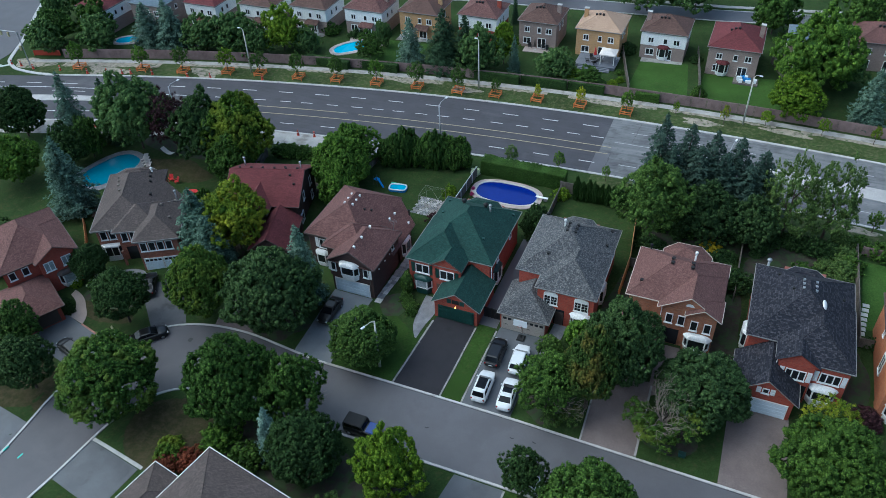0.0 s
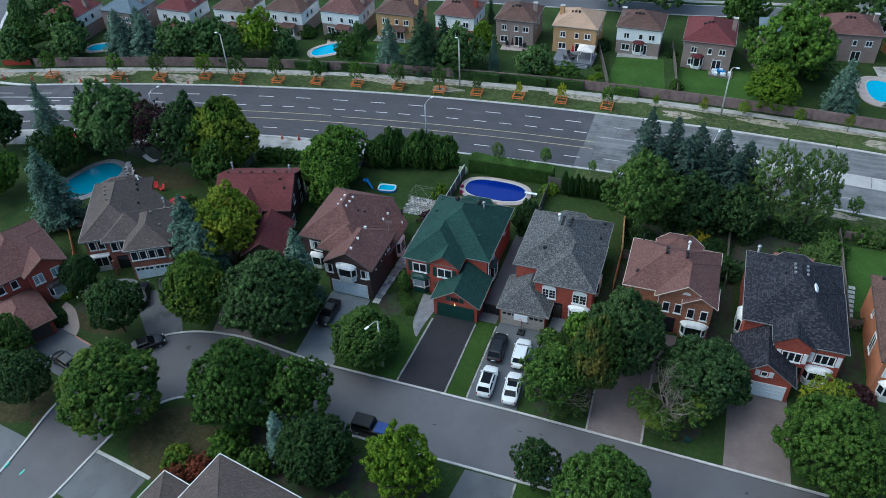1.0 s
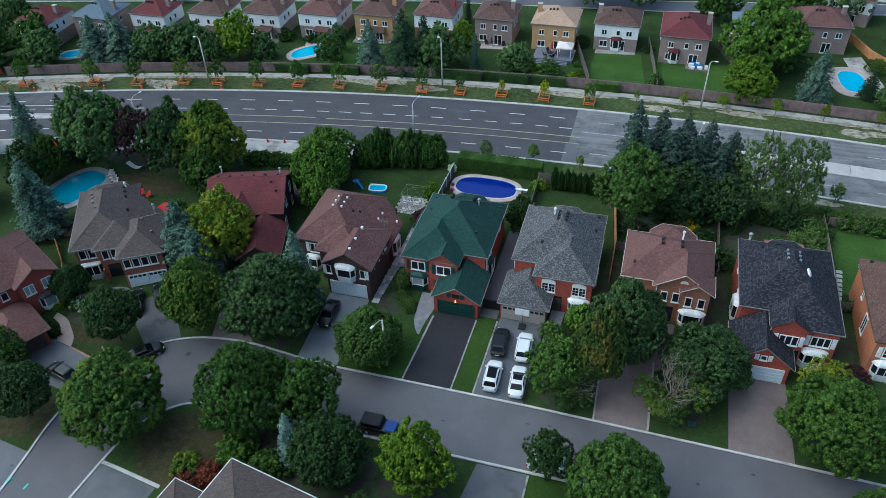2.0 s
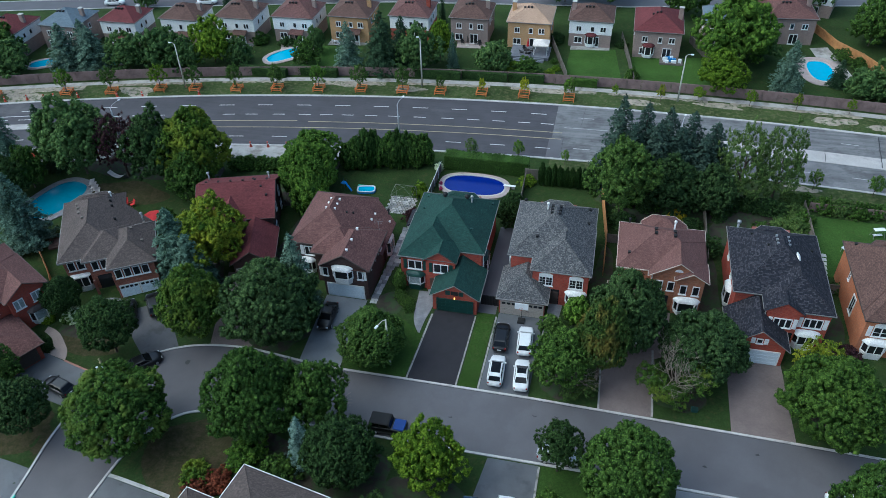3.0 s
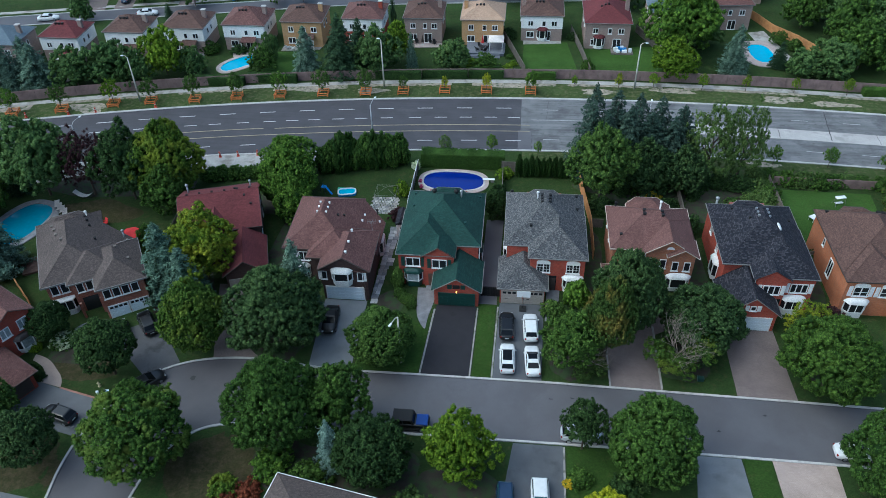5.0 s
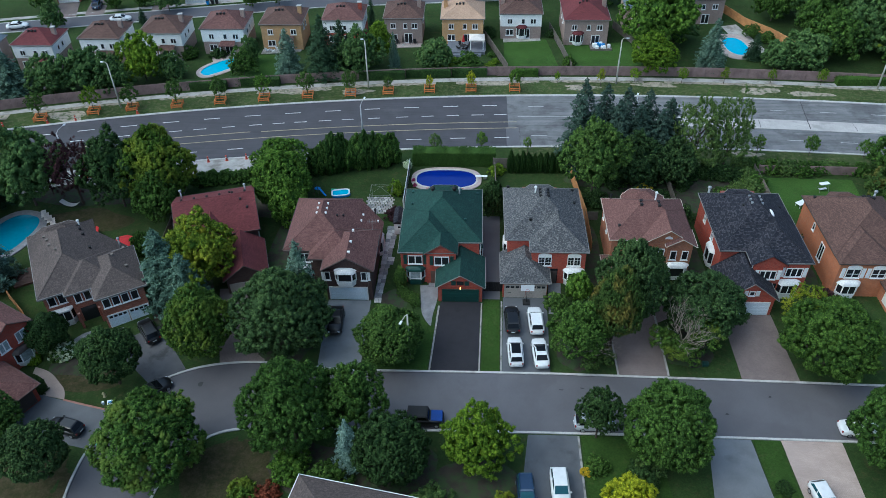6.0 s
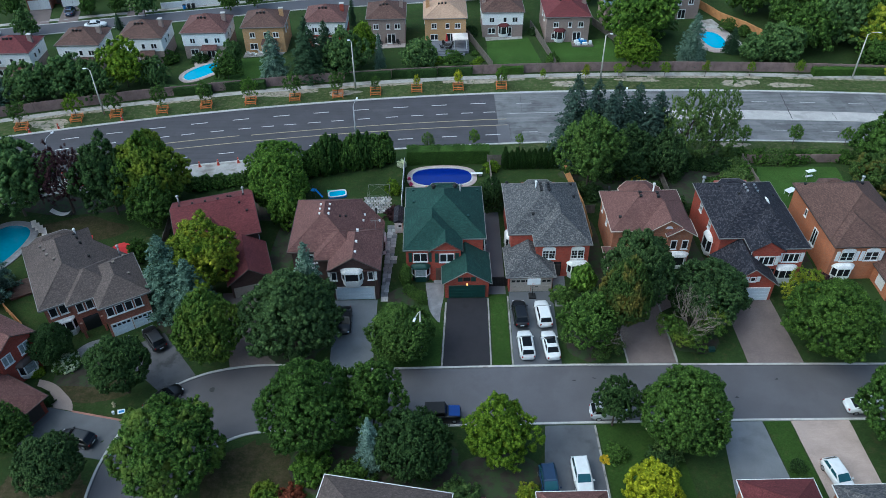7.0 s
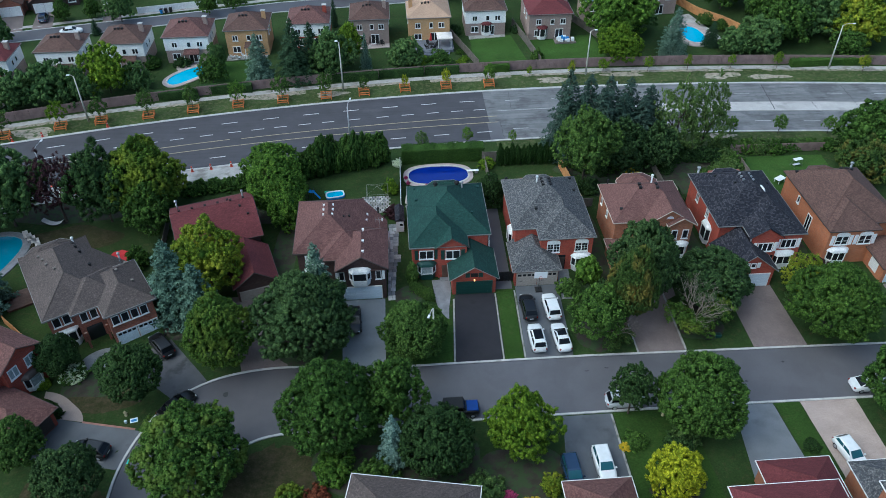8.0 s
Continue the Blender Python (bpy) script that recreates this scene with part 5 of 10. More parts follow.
def hip_roof(house, x0, x1, y0, y1, ze, material, ridge="auto", gables=(), pitch=PITCH, fascia=None, name="roof", caps=True, over=0.0):
    """A hip or gable roof on the rectangle of its eaves. gables: which ends ('S', 'N', 'W', 'E') stay upright."""
    w, d = x1 - x0, y1 - y0
    along_y = ridge == "y" or (ridge == "auto" and d >= w)
    half = (w if along_y else d) / 2
    top = ze + half * pitch
    if along_y:
        xm = (x0 + x1) / 2
        r0 = (xm, y0 + (0 if "S" in gables else min(half, d / 2)), top)
        r1 = (xm, y1 - (0 if "N" in gables else min(half, d / 2)), top)
    else:
        ym = (y0 + y1) / 2
        r0 = (x0 + (0 if "W" in gables else min(half, w / 2)), ym, top)
        r1 = (x1 - (0 if "E" in gables else min(half, w / 2)), ym, top)
    t = 0.2
    c = [(x0, y0, ze), (x1, y0, ze), (x1, y1, ze), (x0, y1, ze)]
    low_ring = [(x, y, z - t) for x, y, z in c]
    v = c + [r0, r1] + low_ring
    if along_y:
        f = [(1, 2, 5, 4), (3, 0, 4, 5)] + ([] if "S" in gables else [(0, 1, 4)]) + ([] if "N" in gables else [(2, 3, 5)])
    else:
        f = [(0, 1, 5, 4), (2, 3, 4, 5)] + ([] if "E" in gables else [(1, 2, 5)]) + ([] if "W" in gables else [(3, 0, 4)])
    f += [(6 + i, 6 + (i + 1) % 4, (i + 1) % 4, i) for i in range(4) if "SENW"[i] not in gables]
    if not gables:
        f.append((9, 8, 7, 6))
    roof = part(name, Shape().add(v, f), material, house)
    if caps:
        bars = [(r0, r1)] if (Vector(r0) - Vector(r1)).length > 0.1 else []
        ends = ((0, 1, r0, "S"), (2, 3, r1, "N")) if along_y else ((3, 0, r0, "W"), (1, 2, r1, "E"))
        for a, b, r, g in ends:
            if g not in gables:
                bars += [(c[a], r), (c[b], r)]
        for p, q in bars:
            part("ridge_cap", Shape().bar(p, q, 0.045), material, roof)
    if fascia:
        e = 0.07
        sides = {"S": (x0 - e, x1 + e, y0 - e, y0), "N": (x0 - e, x1 + e, y1, y1 + e), "W": (x0 - e, x0, y0, y1), "E": (x1, x1 + e, y0, y1)}
        for g, (a, b, cc, dd) in sides.items():
            if g not in gables:
                part("gutter", Shape().box(a, b, cc, dd, ze - t * 0.55, ze + 0.015), fascia, roof)
        for g in gables:
            if g == "S":
                for xa in (x0, x1):
                    part("bargeboard", Shape().bar((xa, y0 - 0.03, ze - 0.08), (r0[0], y0 - 0.03, top - 0.08), 0.055), fascia, roof)
            if g in "EW":
                xx, r = (x0 - 0.03, r0) if g == "W" else (x1 + 0.03, r1)
                for ya in (y0, y1):
                    part("bargeboard", Shape().bar((xx, ya, ze - 0.08), (xx, r[1], top - 0.08), 0.055), fascia, roof)
    return roof, top


def clipped(poly, a, b, c):
    """The part of a convex polygon where a x + b y + c is not negative."""
    out = []
    for p, q in zip(poly, poly[1:] + poly[:1]):
        u, v = a * p[0] + b * p[1] + c, a * q[0] + b * q[1] + c
        if u >= 0:
            out.append(p)
        if u * v < 0:
            k = u / (u - v)
            out.append((p[0] + (q[0] - p[0]) * k, p[1] + (q[1] - p[1]) * k))
    return out


def plan_roof(house, plan, ze, material, pitch=0.6, fascia=None, name="roof", gables=(), thick=0.2, bare=()):
    """A roof of even slope on a convex plan (corners anticlockwise); gables: numbers of the edges that stay upright; bare: those with no gutter."""
    n = len(plan)
    lines = {}
    for i in range(n):
        (ax, ay), (bx, by) = plan[i], plan[(i + 1) % n]
        L = math.hypot(bx - ax, by - ay)
        nx, ny = -(by - ay) / L, (bx - ax) / L
        if i not in gables:
            lines[i] = (nx, ny, -nx * ax - ny * ay)
    s, ridges = Shape(), {}
    for i, (a, b, c) in lines.items():
        poly = list(plan)
        for j, (d, e, f) in lines.items():
            if j != i and poly:
                poly = clipped(poly, d - a, e - b, f - c)
        if len(poly) > 2:
            v = [(x, y, ze + pitch * (a * x + b * y + c)) for x, y in poly]
            s.add(v, [tuple(range(len(v)))])
            for p, q in zip(v, v[1:] + v[:1]):
                if max(p[2], q[2]) > ze + 0.05:
                    key = tuple(sorted(tuple(round(w, 2) for w in r) for r in (p, q)))
                    ridges[key] = ridges.get(key, 0) + 1
    k = len(s.v)
    s.v += [(x, y, ze) for x, y in plan] + [(x, y, ze - thick) for x, y in plan]
    s.f += [(k + n + i, k + n + (i + 1) % n, k + (i + 1) % n, k + i) for i in lines]
    s.f.append(tuple(range(k + n, k + 2 * n))[::-1])
    roof = part(name, s, material, house)
    for (p, q), m in ridges.items():
        if m == 2:
            part("ridge_cap", Shape().bar(p, q, 0.045), material, roof)
    if fascia:
        for i in set(lines) - set(bare):
            (ax, ay), (bx, by) = plan[i], plan[(i + 1) % n]
            a, b, _ = lines[i]
            e = 0.07
            part("gutter", Shape().prism([(ax - a * e, ay - b * e), (bx - a * e, by - b * e), (bx, by), (ax, ay)], ze - thick - 0.02, ze + 0.015), fascia, roof)
    return roof


def catslide(house, top0, top1, low1, low0, material, fascia, thick=0.18):
    """A roof slope that runs on below the eaves: its upper and lower edges."""
    pts = [top0, top1, low1, low0]
    s = Shape().add(pts + [(x, y, z - thick) for x, y, z in pts], [(0, 1, 2, 3), (7, 6, 5, 4), (0, 4, 5, 1), (1, 5, 6, 2), (2, 6, 7, 3), (3, 7, 4, 0)])
    roof = part("low_roof", s, material, house)
    for p, q in ((top1, low1), (low1, low0)):
        part("gutter", Shape().bar((p[0], p[1], p[2] - 0.08), (q[0], q[1], q[2] - 0.08), 0.055), fascia, roof)


def walls(house, boxes, material, gables=(), name="wall"):
    """Brick walls; gables: (x0, x1, y, ze, apex height) upright triangles facing south."""
    s = Shape()
    for b in boxes:
        s.box(*b)
    for x0, x1, y, ze, h in gables:
        xm = (x0 + x1) / 2
        s.add([(x0, y, ze), (x1, y, ze), (xm, y, ze + h), (x0, y + 0.25, ze), (x1, y + 0.25, ze), (xm, y + 0.25, ze + h)], [(0, 1, 2), (5, 4, 3), (0, 2, 5, 3), (1, 4, 5, 2), (0, 3, 4, 1)])
    return part(name, s, material, house)


def facing(face, u, n, v, plane):
    """A point u along, n out of and v up a wall that faces S, W, E or N."""
    return {"S": (u, plane - n, v), "N": (u, plane + n, v), "W": (plane - n, u, v), "E": (plane + n, u, v)}[face]


def slab(s, face, plane, u0, u1, n0, n1, v0, v1):
    a, b = facing(face, u0, n0, v0, plane), facing(face, u1, n1, v1, plane)
    lo, hi = [min(p, q) for p, q in zip(a, b)], [max(p, q) for p, q in zip(a, b)]
    return s.box(lo[0], hi[0], lo[1], hi[1], lo[2], hi[2])


def window(house, u, z, w, h, plane, face="S", lights=2, trim=None, pane=None, shutters=None, arch=False, bars=0):
    """A framed window with a pane per light; shutters and a white arched head on request."""
    trim, pane = trim or WHITE, pane or GLASS
    b = 0.1
    v = [facing(face, u + p, n, z + q, plane) for n in (0.0, 0.1) for p, q in ((-w / 2, 0), (w / 2, 0), (w / 2, h), (-w / 2, h), (-w / 2 + b, b), (w / 2 - b, b), (w / 2 - b, h - b), (-w / 2 + b, h - b))]
    f = []
    for i in range(4):
        j = (i + 1) % 4
        f += [(8 + i, 8 + j, 12 + j, 12 + i), (i, j, 8 + j, 8 + i), (4 + i, 12 + i, 12 + j, 4 + j)]
    win = part("window", Shape().add(v, f), trim, house)
    for k in range(1, lights):
        x = -w / 2 + w * k / lights
        part("mullion", slab(Shape(), face, plane, u + x - 0.06, u + x + 0.06, 0, 0.09, z + b, z + h - b), trim, win)
    part("window_sill", slab(Shape(), face, plane, u - w / 2 - 0.08, u + w / 2 + 0.08, 0, 0.16, z - 0.09, z), trim, win)
    for k in range(lights):
        a0, a1 = u - w / 2 + w * k / lights + 0.05, u - w / 2 + w * (k + 1) / lights - 0.05
        part("pane", slab(Shape(), face, plane, a0, a1, 0.0, 0.045, z + 0.05, z + h - 0.05), pane, win)
        if bars:
            m = Shape()
            if bars > 1:
                slab(m, face, plane, (a0 + a1) / 2 - 0.014, (a0 + a1) / 2 + 0.014, 0.04, 0.07, z + 0.05, z + h - 0.05)
            for q in (0.35, 0.65) if bars > 1 else (0.42,):
                slab(m, face, plane, a0, a1, 0.04, 0.07, z + h * q - 0.014 * (3 - bars), z + h * q + 0.014 * (3 - bars))
            part("glazing_bar", m, trim, win)
    if shutters:
        for sg in (-1, 1):
            m = Shape()
            c = u + sg * (w / 2 + 0.36)
            slab(m, face, plane, c - 0.24, c + 0.24, 0, 0.06, z - 0.05, z + h + 0.05)
            for q in (0.04, 0.53):
                slab(m, face, plane, c - 0.18, c + 0.18, 0.05, 0.085, z + h * q, z + h * (q + 0.42))
            part("shutter", m, shutters, win, "louvred shutter")
    if arch:
        m = Shape()
        n = 10
        edge = [(-w / 2, 0.0), (w / 2, 0.0)] + [((w / 2) * math.cos(math.pi * k / n), 0.2 + 0.36 * math.sin(math.pi * k / n) ** 0.8) for k in range(n + 1)]
        k = len(edge)
        m.add([facing(face, u + p, d, z + h + q, plane) for d in (0.0, 0.14) for p, q in edge], [tuple(range(k))[::-1], tuple(range(k, 2 * k))] + [(i, (i + 1) % k, k + (i + 1) % k, k + i) for i in range(k)])
        part("arched_head", m, trim, win, "white arched window head")
    return win


def bay_window(house, u, z, w, h, plane, face="S", depth=0.7, trim=None, roof=None, skirt=0.5, pane=None, base=None, mullions=0, dome=1.0):
    """A three-sided bay: body, panes between posts, sloping roof."""
    trim, roof, pane = trim or WHITE, roof or WHITE, pane or GLASS
    a, b = w / 2, w / 2 - depth * 0.75
    plan = [(-a, 0), (-b, depth), (b, depth), (a, 0)]

    def ring(v, grow):
        return [facing(face, u + p * grow, n * grow, v, plane) for p, n in plan]
    def solid(r0, r1):
        return Shape().add(r0 + r1, [(0, 1, 2, 3), (7, 6, 5, 4), (0, 4, 5, 1), (1, 5, 6, 2), (2, 6, 7, 3)])
    bay = part("bay_window", solid(ring(z - skirt, 0.92), ring(z + 0.14, 1.0)), base or trim, house)
    part("header", solid(ring(z + h - 0.16, 1.0), ring(z + h, 1.02)), trim, bay)
    for p, n in plan:
        q0, q1 = facing(face, u + p * 0.985, n * 0.985, z, plane), facing(face, u + p * 0.985, n * 0.985, z + h, plane)
        part("corner_post", Shape().bar(q0, q1, 0.09), trim, bay)
    part("sill_rail", solid(ring(z + 0.08, 1.03), ring(z + 0.2, 1.03)), trim, bay)
    for k in range(1, mullions + 1):
        p = -b + 2 * b * k / (mullions + 1)
        part("mullion", Shape().bar(facing(face, u + p, depth * 0.98, z, plane), facing(face, u + p, depth * 0.98, z + h, plane), 0.05), trim, bay)
    for (p0, n0), (p1, n1) in zip(plan, plan[1:]):
        g = 0.95
        q = [facing(face, u + p * g, n * g, v, plane) for (p, n), v in (((p0, n0), z + 0.1), ((p1, n1), z + 0.1), ((p1, n1), z + h - 0.1), ((p0, n0), z + h - 0.1))]
        back = [facing(face, u + p * 0.88, n * 0.88, v, plane) for (p, n), v in (((p0, n0), z + 0.1), ((p1, n1), z + 0.1), ((p1, n1), z + h - 0.1), ((p0, n0), z + h - 0.1))]
        part("pane", Shape().add(q + back, [(0, 1, 2, 3), (7, 6, 5, 4), (0, 4, 5, 1), (2, 6, 7, 3)]), pane if n0 == n1 else GLASS, bay)
    r = Shape()
    tiers = [ring(z + h + v, grow) for v, grow in ((-0.09, 1.0 + 0.16 * dome), (0.0, 1.0 + 0.16 * dome), (0.24 * dome, 1.02), (0.42 * dome, 0.78), (0.52 * dome, 0.45))]
    quads = [(4 * i + j, 4 * i + j + 1, 4 * i + j + 5, 4 * i + j + 4) for i in range(4) for j in range(3)]
    r.add(sum(tiers, []), quads + [(3, 2, 1, 0), (16, 17, 18, 19)])
    part("bay_roof", r, roof, bay)
    return bay


def garage_door(house, x0, x1, z0, z1, y, material, rows=4, cols=8, frame_mat=None, lights=False):
    door = part("garage_door", Shape().box(x0, x1, y - 0.03, y + 0.06, z0, z1), material, house)
    dw, dh = (x1 - x0) / cols, (z1 - z0) / rows
    panel = Shape().box(-dw / 2 + 0.06, dw / 2 - 0.06, -0.055, -0.02, -dh / 2 + 0.06, dh / 2 - 0.06).mesh("panel", material)
    for i in range(cols):
        for j in range(rows - 1 if lights else rows):
            part("panel", panel, material, door, at=pose(x0 + dw * (i + 0.5), y, z0 + dh * (j + 0.5)))
    f = Shape().box(x0 - 0.12, x0, y - 0.09, y + 0.02, z0, z1 + 0.12).box(x1, x1 + 0.12, y - 0.09, y + 0.02, z0, z1 + 0.12).box(x0, x1, y - 0.09, y + 0.02, z1, z1 + 0.12)
    part("door_frame", f, frame_mat or material, door)
    if lights:
        for i in range(cols):
            part("pane", Shape().box(x0 + dw * i + 0.08, x0 + dw * (i + 1) - 0.08, y - 0.06, y - 0.01, z1 - dh + 0.1, z1 - 0.1), GLASS, door)
    return door


def door(house, u, z, w, h, plane, material, face="S"):
    s = slab(Shape(), face, plane, u - w / 2, u + w / 2, 0, 0.05, z, z + h)
    for a, b, c, d in ((-0.38, -0.06, 0.08, 0.42), (0.06, 0.38, 0.08, 0.42), (-0.38, -0.06, 0.5, 0.9), (0.06, 0.38, 0.5, 0.9)):
        slab(s, face, plane, u + a * w, u + b * w, 0.04, 0.07, z + c * h, z + d * h)
    return part("front_door", s, material, house)


def roof_vent(house, x, y, z, material, w=0.42):
    s = Shape()
    s.box(x - w / 2, x + w / 2, y - w / 2, y + w / 2, z - 0.25, z + 0.14).box(x - w * 0.62, x + w * 0.62, y - w * 0.62, y + w * 0.62, z + 0.14, z + 0.22)
    part("roof_vent", s, material, house)


def flue(house, x, y, z0, z1, material=None, r=0.13):
    z1, r = z0 + (z1 - z0) * 0.7, r * 0.85
    s = Shape().tube([(x, y, z0 - 0.4), (x, y, z1)], [r, r], 10).tube([(x, y, z1), (x, y, z1 + 0.1)], [r * 1.25, r * 1.25], 10).tube([(x, y, z1 + 0.16), (x, y, z1 + 0.34), (x, y, z1 + 0.42)], [r * 1.9, r * 1.7, r * 0.4], 10)
    part("flue_pipe", s, material or STEEL, house, "metal flue with a rain cap", True)


def downpipe(house, x, y, z0, z1, material):
    s = Shape().box(x - 0.045, x + 0.045, y - 0.045, y + 0.045, z0, z1).box(x - 0.045, x + 0.045, y - 0.3, y + 0.045, z0, z0 + 0.09)
    part("downpipe", s, material, house)


def house_at(label, x, y, yaw=0, z=None, name="house"):
    return thing(name, label, "house", pose(x, y, gz(x, y) if z is None else z, 0, 0, yaw))


def slope_z(x, y, rect, ze, pitch=PITCH):
    """Height of a hip roof's surface."""
    x0, x1, y0, y1 = rect
    return ze + pitch * max(0.0, min(x - x0, x1 - x, y - y0, y1 - y))


B = -0.8  # how far walls go into the soil


def brown_house():
    ox, oy = -17.0, 18.0
    h = house_at("dark brown brick house with brown shingles and white garage door", ox, oy)
    g = gz(ox, oy)
    E = 5.75 - g
    X = lambda x: x - ox
    Y = lambda y: y - oy
    main = (X(-23.3), X(-14.1), Y(15.2), Y(26.9))
    walls(h, [(X(-22.8), X(-14.6), Y(15.45), Y(26.4), B, E - 0.1), (X(-17.3), X(-11.35), Y(11.6), Y(19.5), B, E - 0.05), (X(-19.2), X(-16), Y(14.0), Y(17), B, E - 0.1), (X(-14.8), X(-11.35), Y(19), Y(23.4), B, 3.1)], BRICK_BROWN, [(X(-17.45), X(-11.15), Y(11.6), E - 0.12, 3.15 * 0.64)])
    plan_roof(h, [(X(-23.3), Y(15.2)), (X(-14.1), Y(15.2)), (X(-14.1), Y(26.9)), (X(-23.3), Y(26.9))], E, ROOF_BROWN, 0.64, TRIM_DARK, bare=(1,))
    plan_roof(h, [(X(-17.7), Y(11.3)), (X(-10.9), Y(11.3)), (X(-10.9), Y(19.8)), (X(-17.7), Y(19.8))], E, ROOF_BROWN, 0.64, TRIM_DARK, "front_roof", (0,))
    plan_roof(h, [(X(-19.7), Y(13.5)), (X(-13.2), Y(13.5)), (X(-13.2), Y(20.0)), (X(-19.7), Y(20.0))], E + 0.01, ROOF_BROWN, 0.64, TRIM_DARK, "entry_roof")
    catslide(h, (X(-14.15), Y(17.0), E + 0.01), (X(-14.15), Y(26.6), E + 0.01), (X(-11.0), Y(24.2), E - 2.0), (X(-11.0), Y(17.0), E - 2.0), ROOF_BROWN, TRIM_DARK)
    for x0 in (-17.7, -10.9):
        part("bargeboard", Shape().bar((X(x0), Y(11.27), E - 0.08), (X(-14.3), Y(11.27), E + 3.4 * 0.64 - 0.08), 0.075), TRIM_DARK, h)
    garage_door(h, X(-16.85), X(-12.0), 0.02, 2.15, Y(11.55), PALE_BLUE_DOOR, 4, 8, WHITE)
    y = Y(11.6)
    bay_window(h, X(-14.6), 3.45, 2.7, 1.5, y, depth=0.6, skirt=0.75)
    for sx in (-17.0, -12.3):
        window(h, X(sx + 0.05), 3.4, 0.75, 1.45, y, lights=1)
        part("shutter", slab(Shape(), "S", y, X(sx + (-0.72 if sx < -15 else 0.52)), X(sx + (-0.38 if sx < -15 else 0.86)), 0, 0.07, 3.35, 4.9), WHITE, h, "white shutter")
    part("wall_lamp", Shape().box(X(-14.9), X(-14.45), y - 0.25, y, 2.4, 2.6), WHITE, h, "white coach lamp over the garage")
    window(h, X(-20.6), 3.1, 1.3, 1.5, Y(15.45), lights=2, shutters=WHITE)
    bay_window(h, X(-21.0), 0.6, 2.0, 1.6, Y(15.45), depth=0.5)
    window(h, Y(17.6), 3.7, 0.7, 1.4, X(-11.35), "E", 1)
    for yy in (13.4, 15.2, 16.6):
        part("wall_vent", slab(Shape(), "E", X(-11.35), Y(yy) - 0.1, Y(yy) + 0.1, 0, 0.1, 3.6, 3.8), WHITE, h, "small white wall vent")
    bay_window(h, Y(21.4), 0.6, 2.2, 2.0, X(-11.35), "E", 0.5)
    rz = lambda x, y: E + 0.64 * (4.6 - abs(x + 18.7))
    for k in range(3):
        for x in (-19.3, -18.08):
            roof_vent(h, X(x), Y(20.0 + 1.05 * k), rz(x, 0), WHITE, 0.2)
    for x, yy in ((-13.65, 23.4), (-13.75, 22.0), (-11.7, 23.6)):
        roof_vent(h, X(x), Y(yy), rz(x, yy), WHITE, 0.2)
    for yy in (17.0, 14.6, 12.5):
        roof_vent(h, X(-14.05), Y(yy), E + 0.64 * 3.15, WHITE, 0.24)
    for x, yy in ((-16.7, 20.6), (-16.0, 21.2)):
        roof_vent(h, X(x), Y(yy), rz(x, yy), BLACK_METAL, 0.2)
    flue(h, X(-12.2), Y(25.0), E - 3, E + 0.3, BLACK_METAL)
    dish = Shape()
    for k in range(6):
        dish.bar((X(-11.9) + 0.2 * k - 0.5, Y(19.2), E + 1.55), (X(-11.9) + 0.2 * k - 0.5, Y(19.8), E + 1.85), 0.012)
    dish.bar((X(-11.9), Y(19.5), E), (X(-11.9), Y(19.5), E + 1.7), 0.03).bar((X(-12.5), Y(19.5), E + 1.7), (X(-11.3), Y(19.5), E + 1.7), 0.025)
    part("aerial", dish, TRIM_GREY, h, "metal rooftop aerial")
    downpipe(h, X(-11.75), Y(11.62), 0.05, E - 0.2, TRIM_DARK)


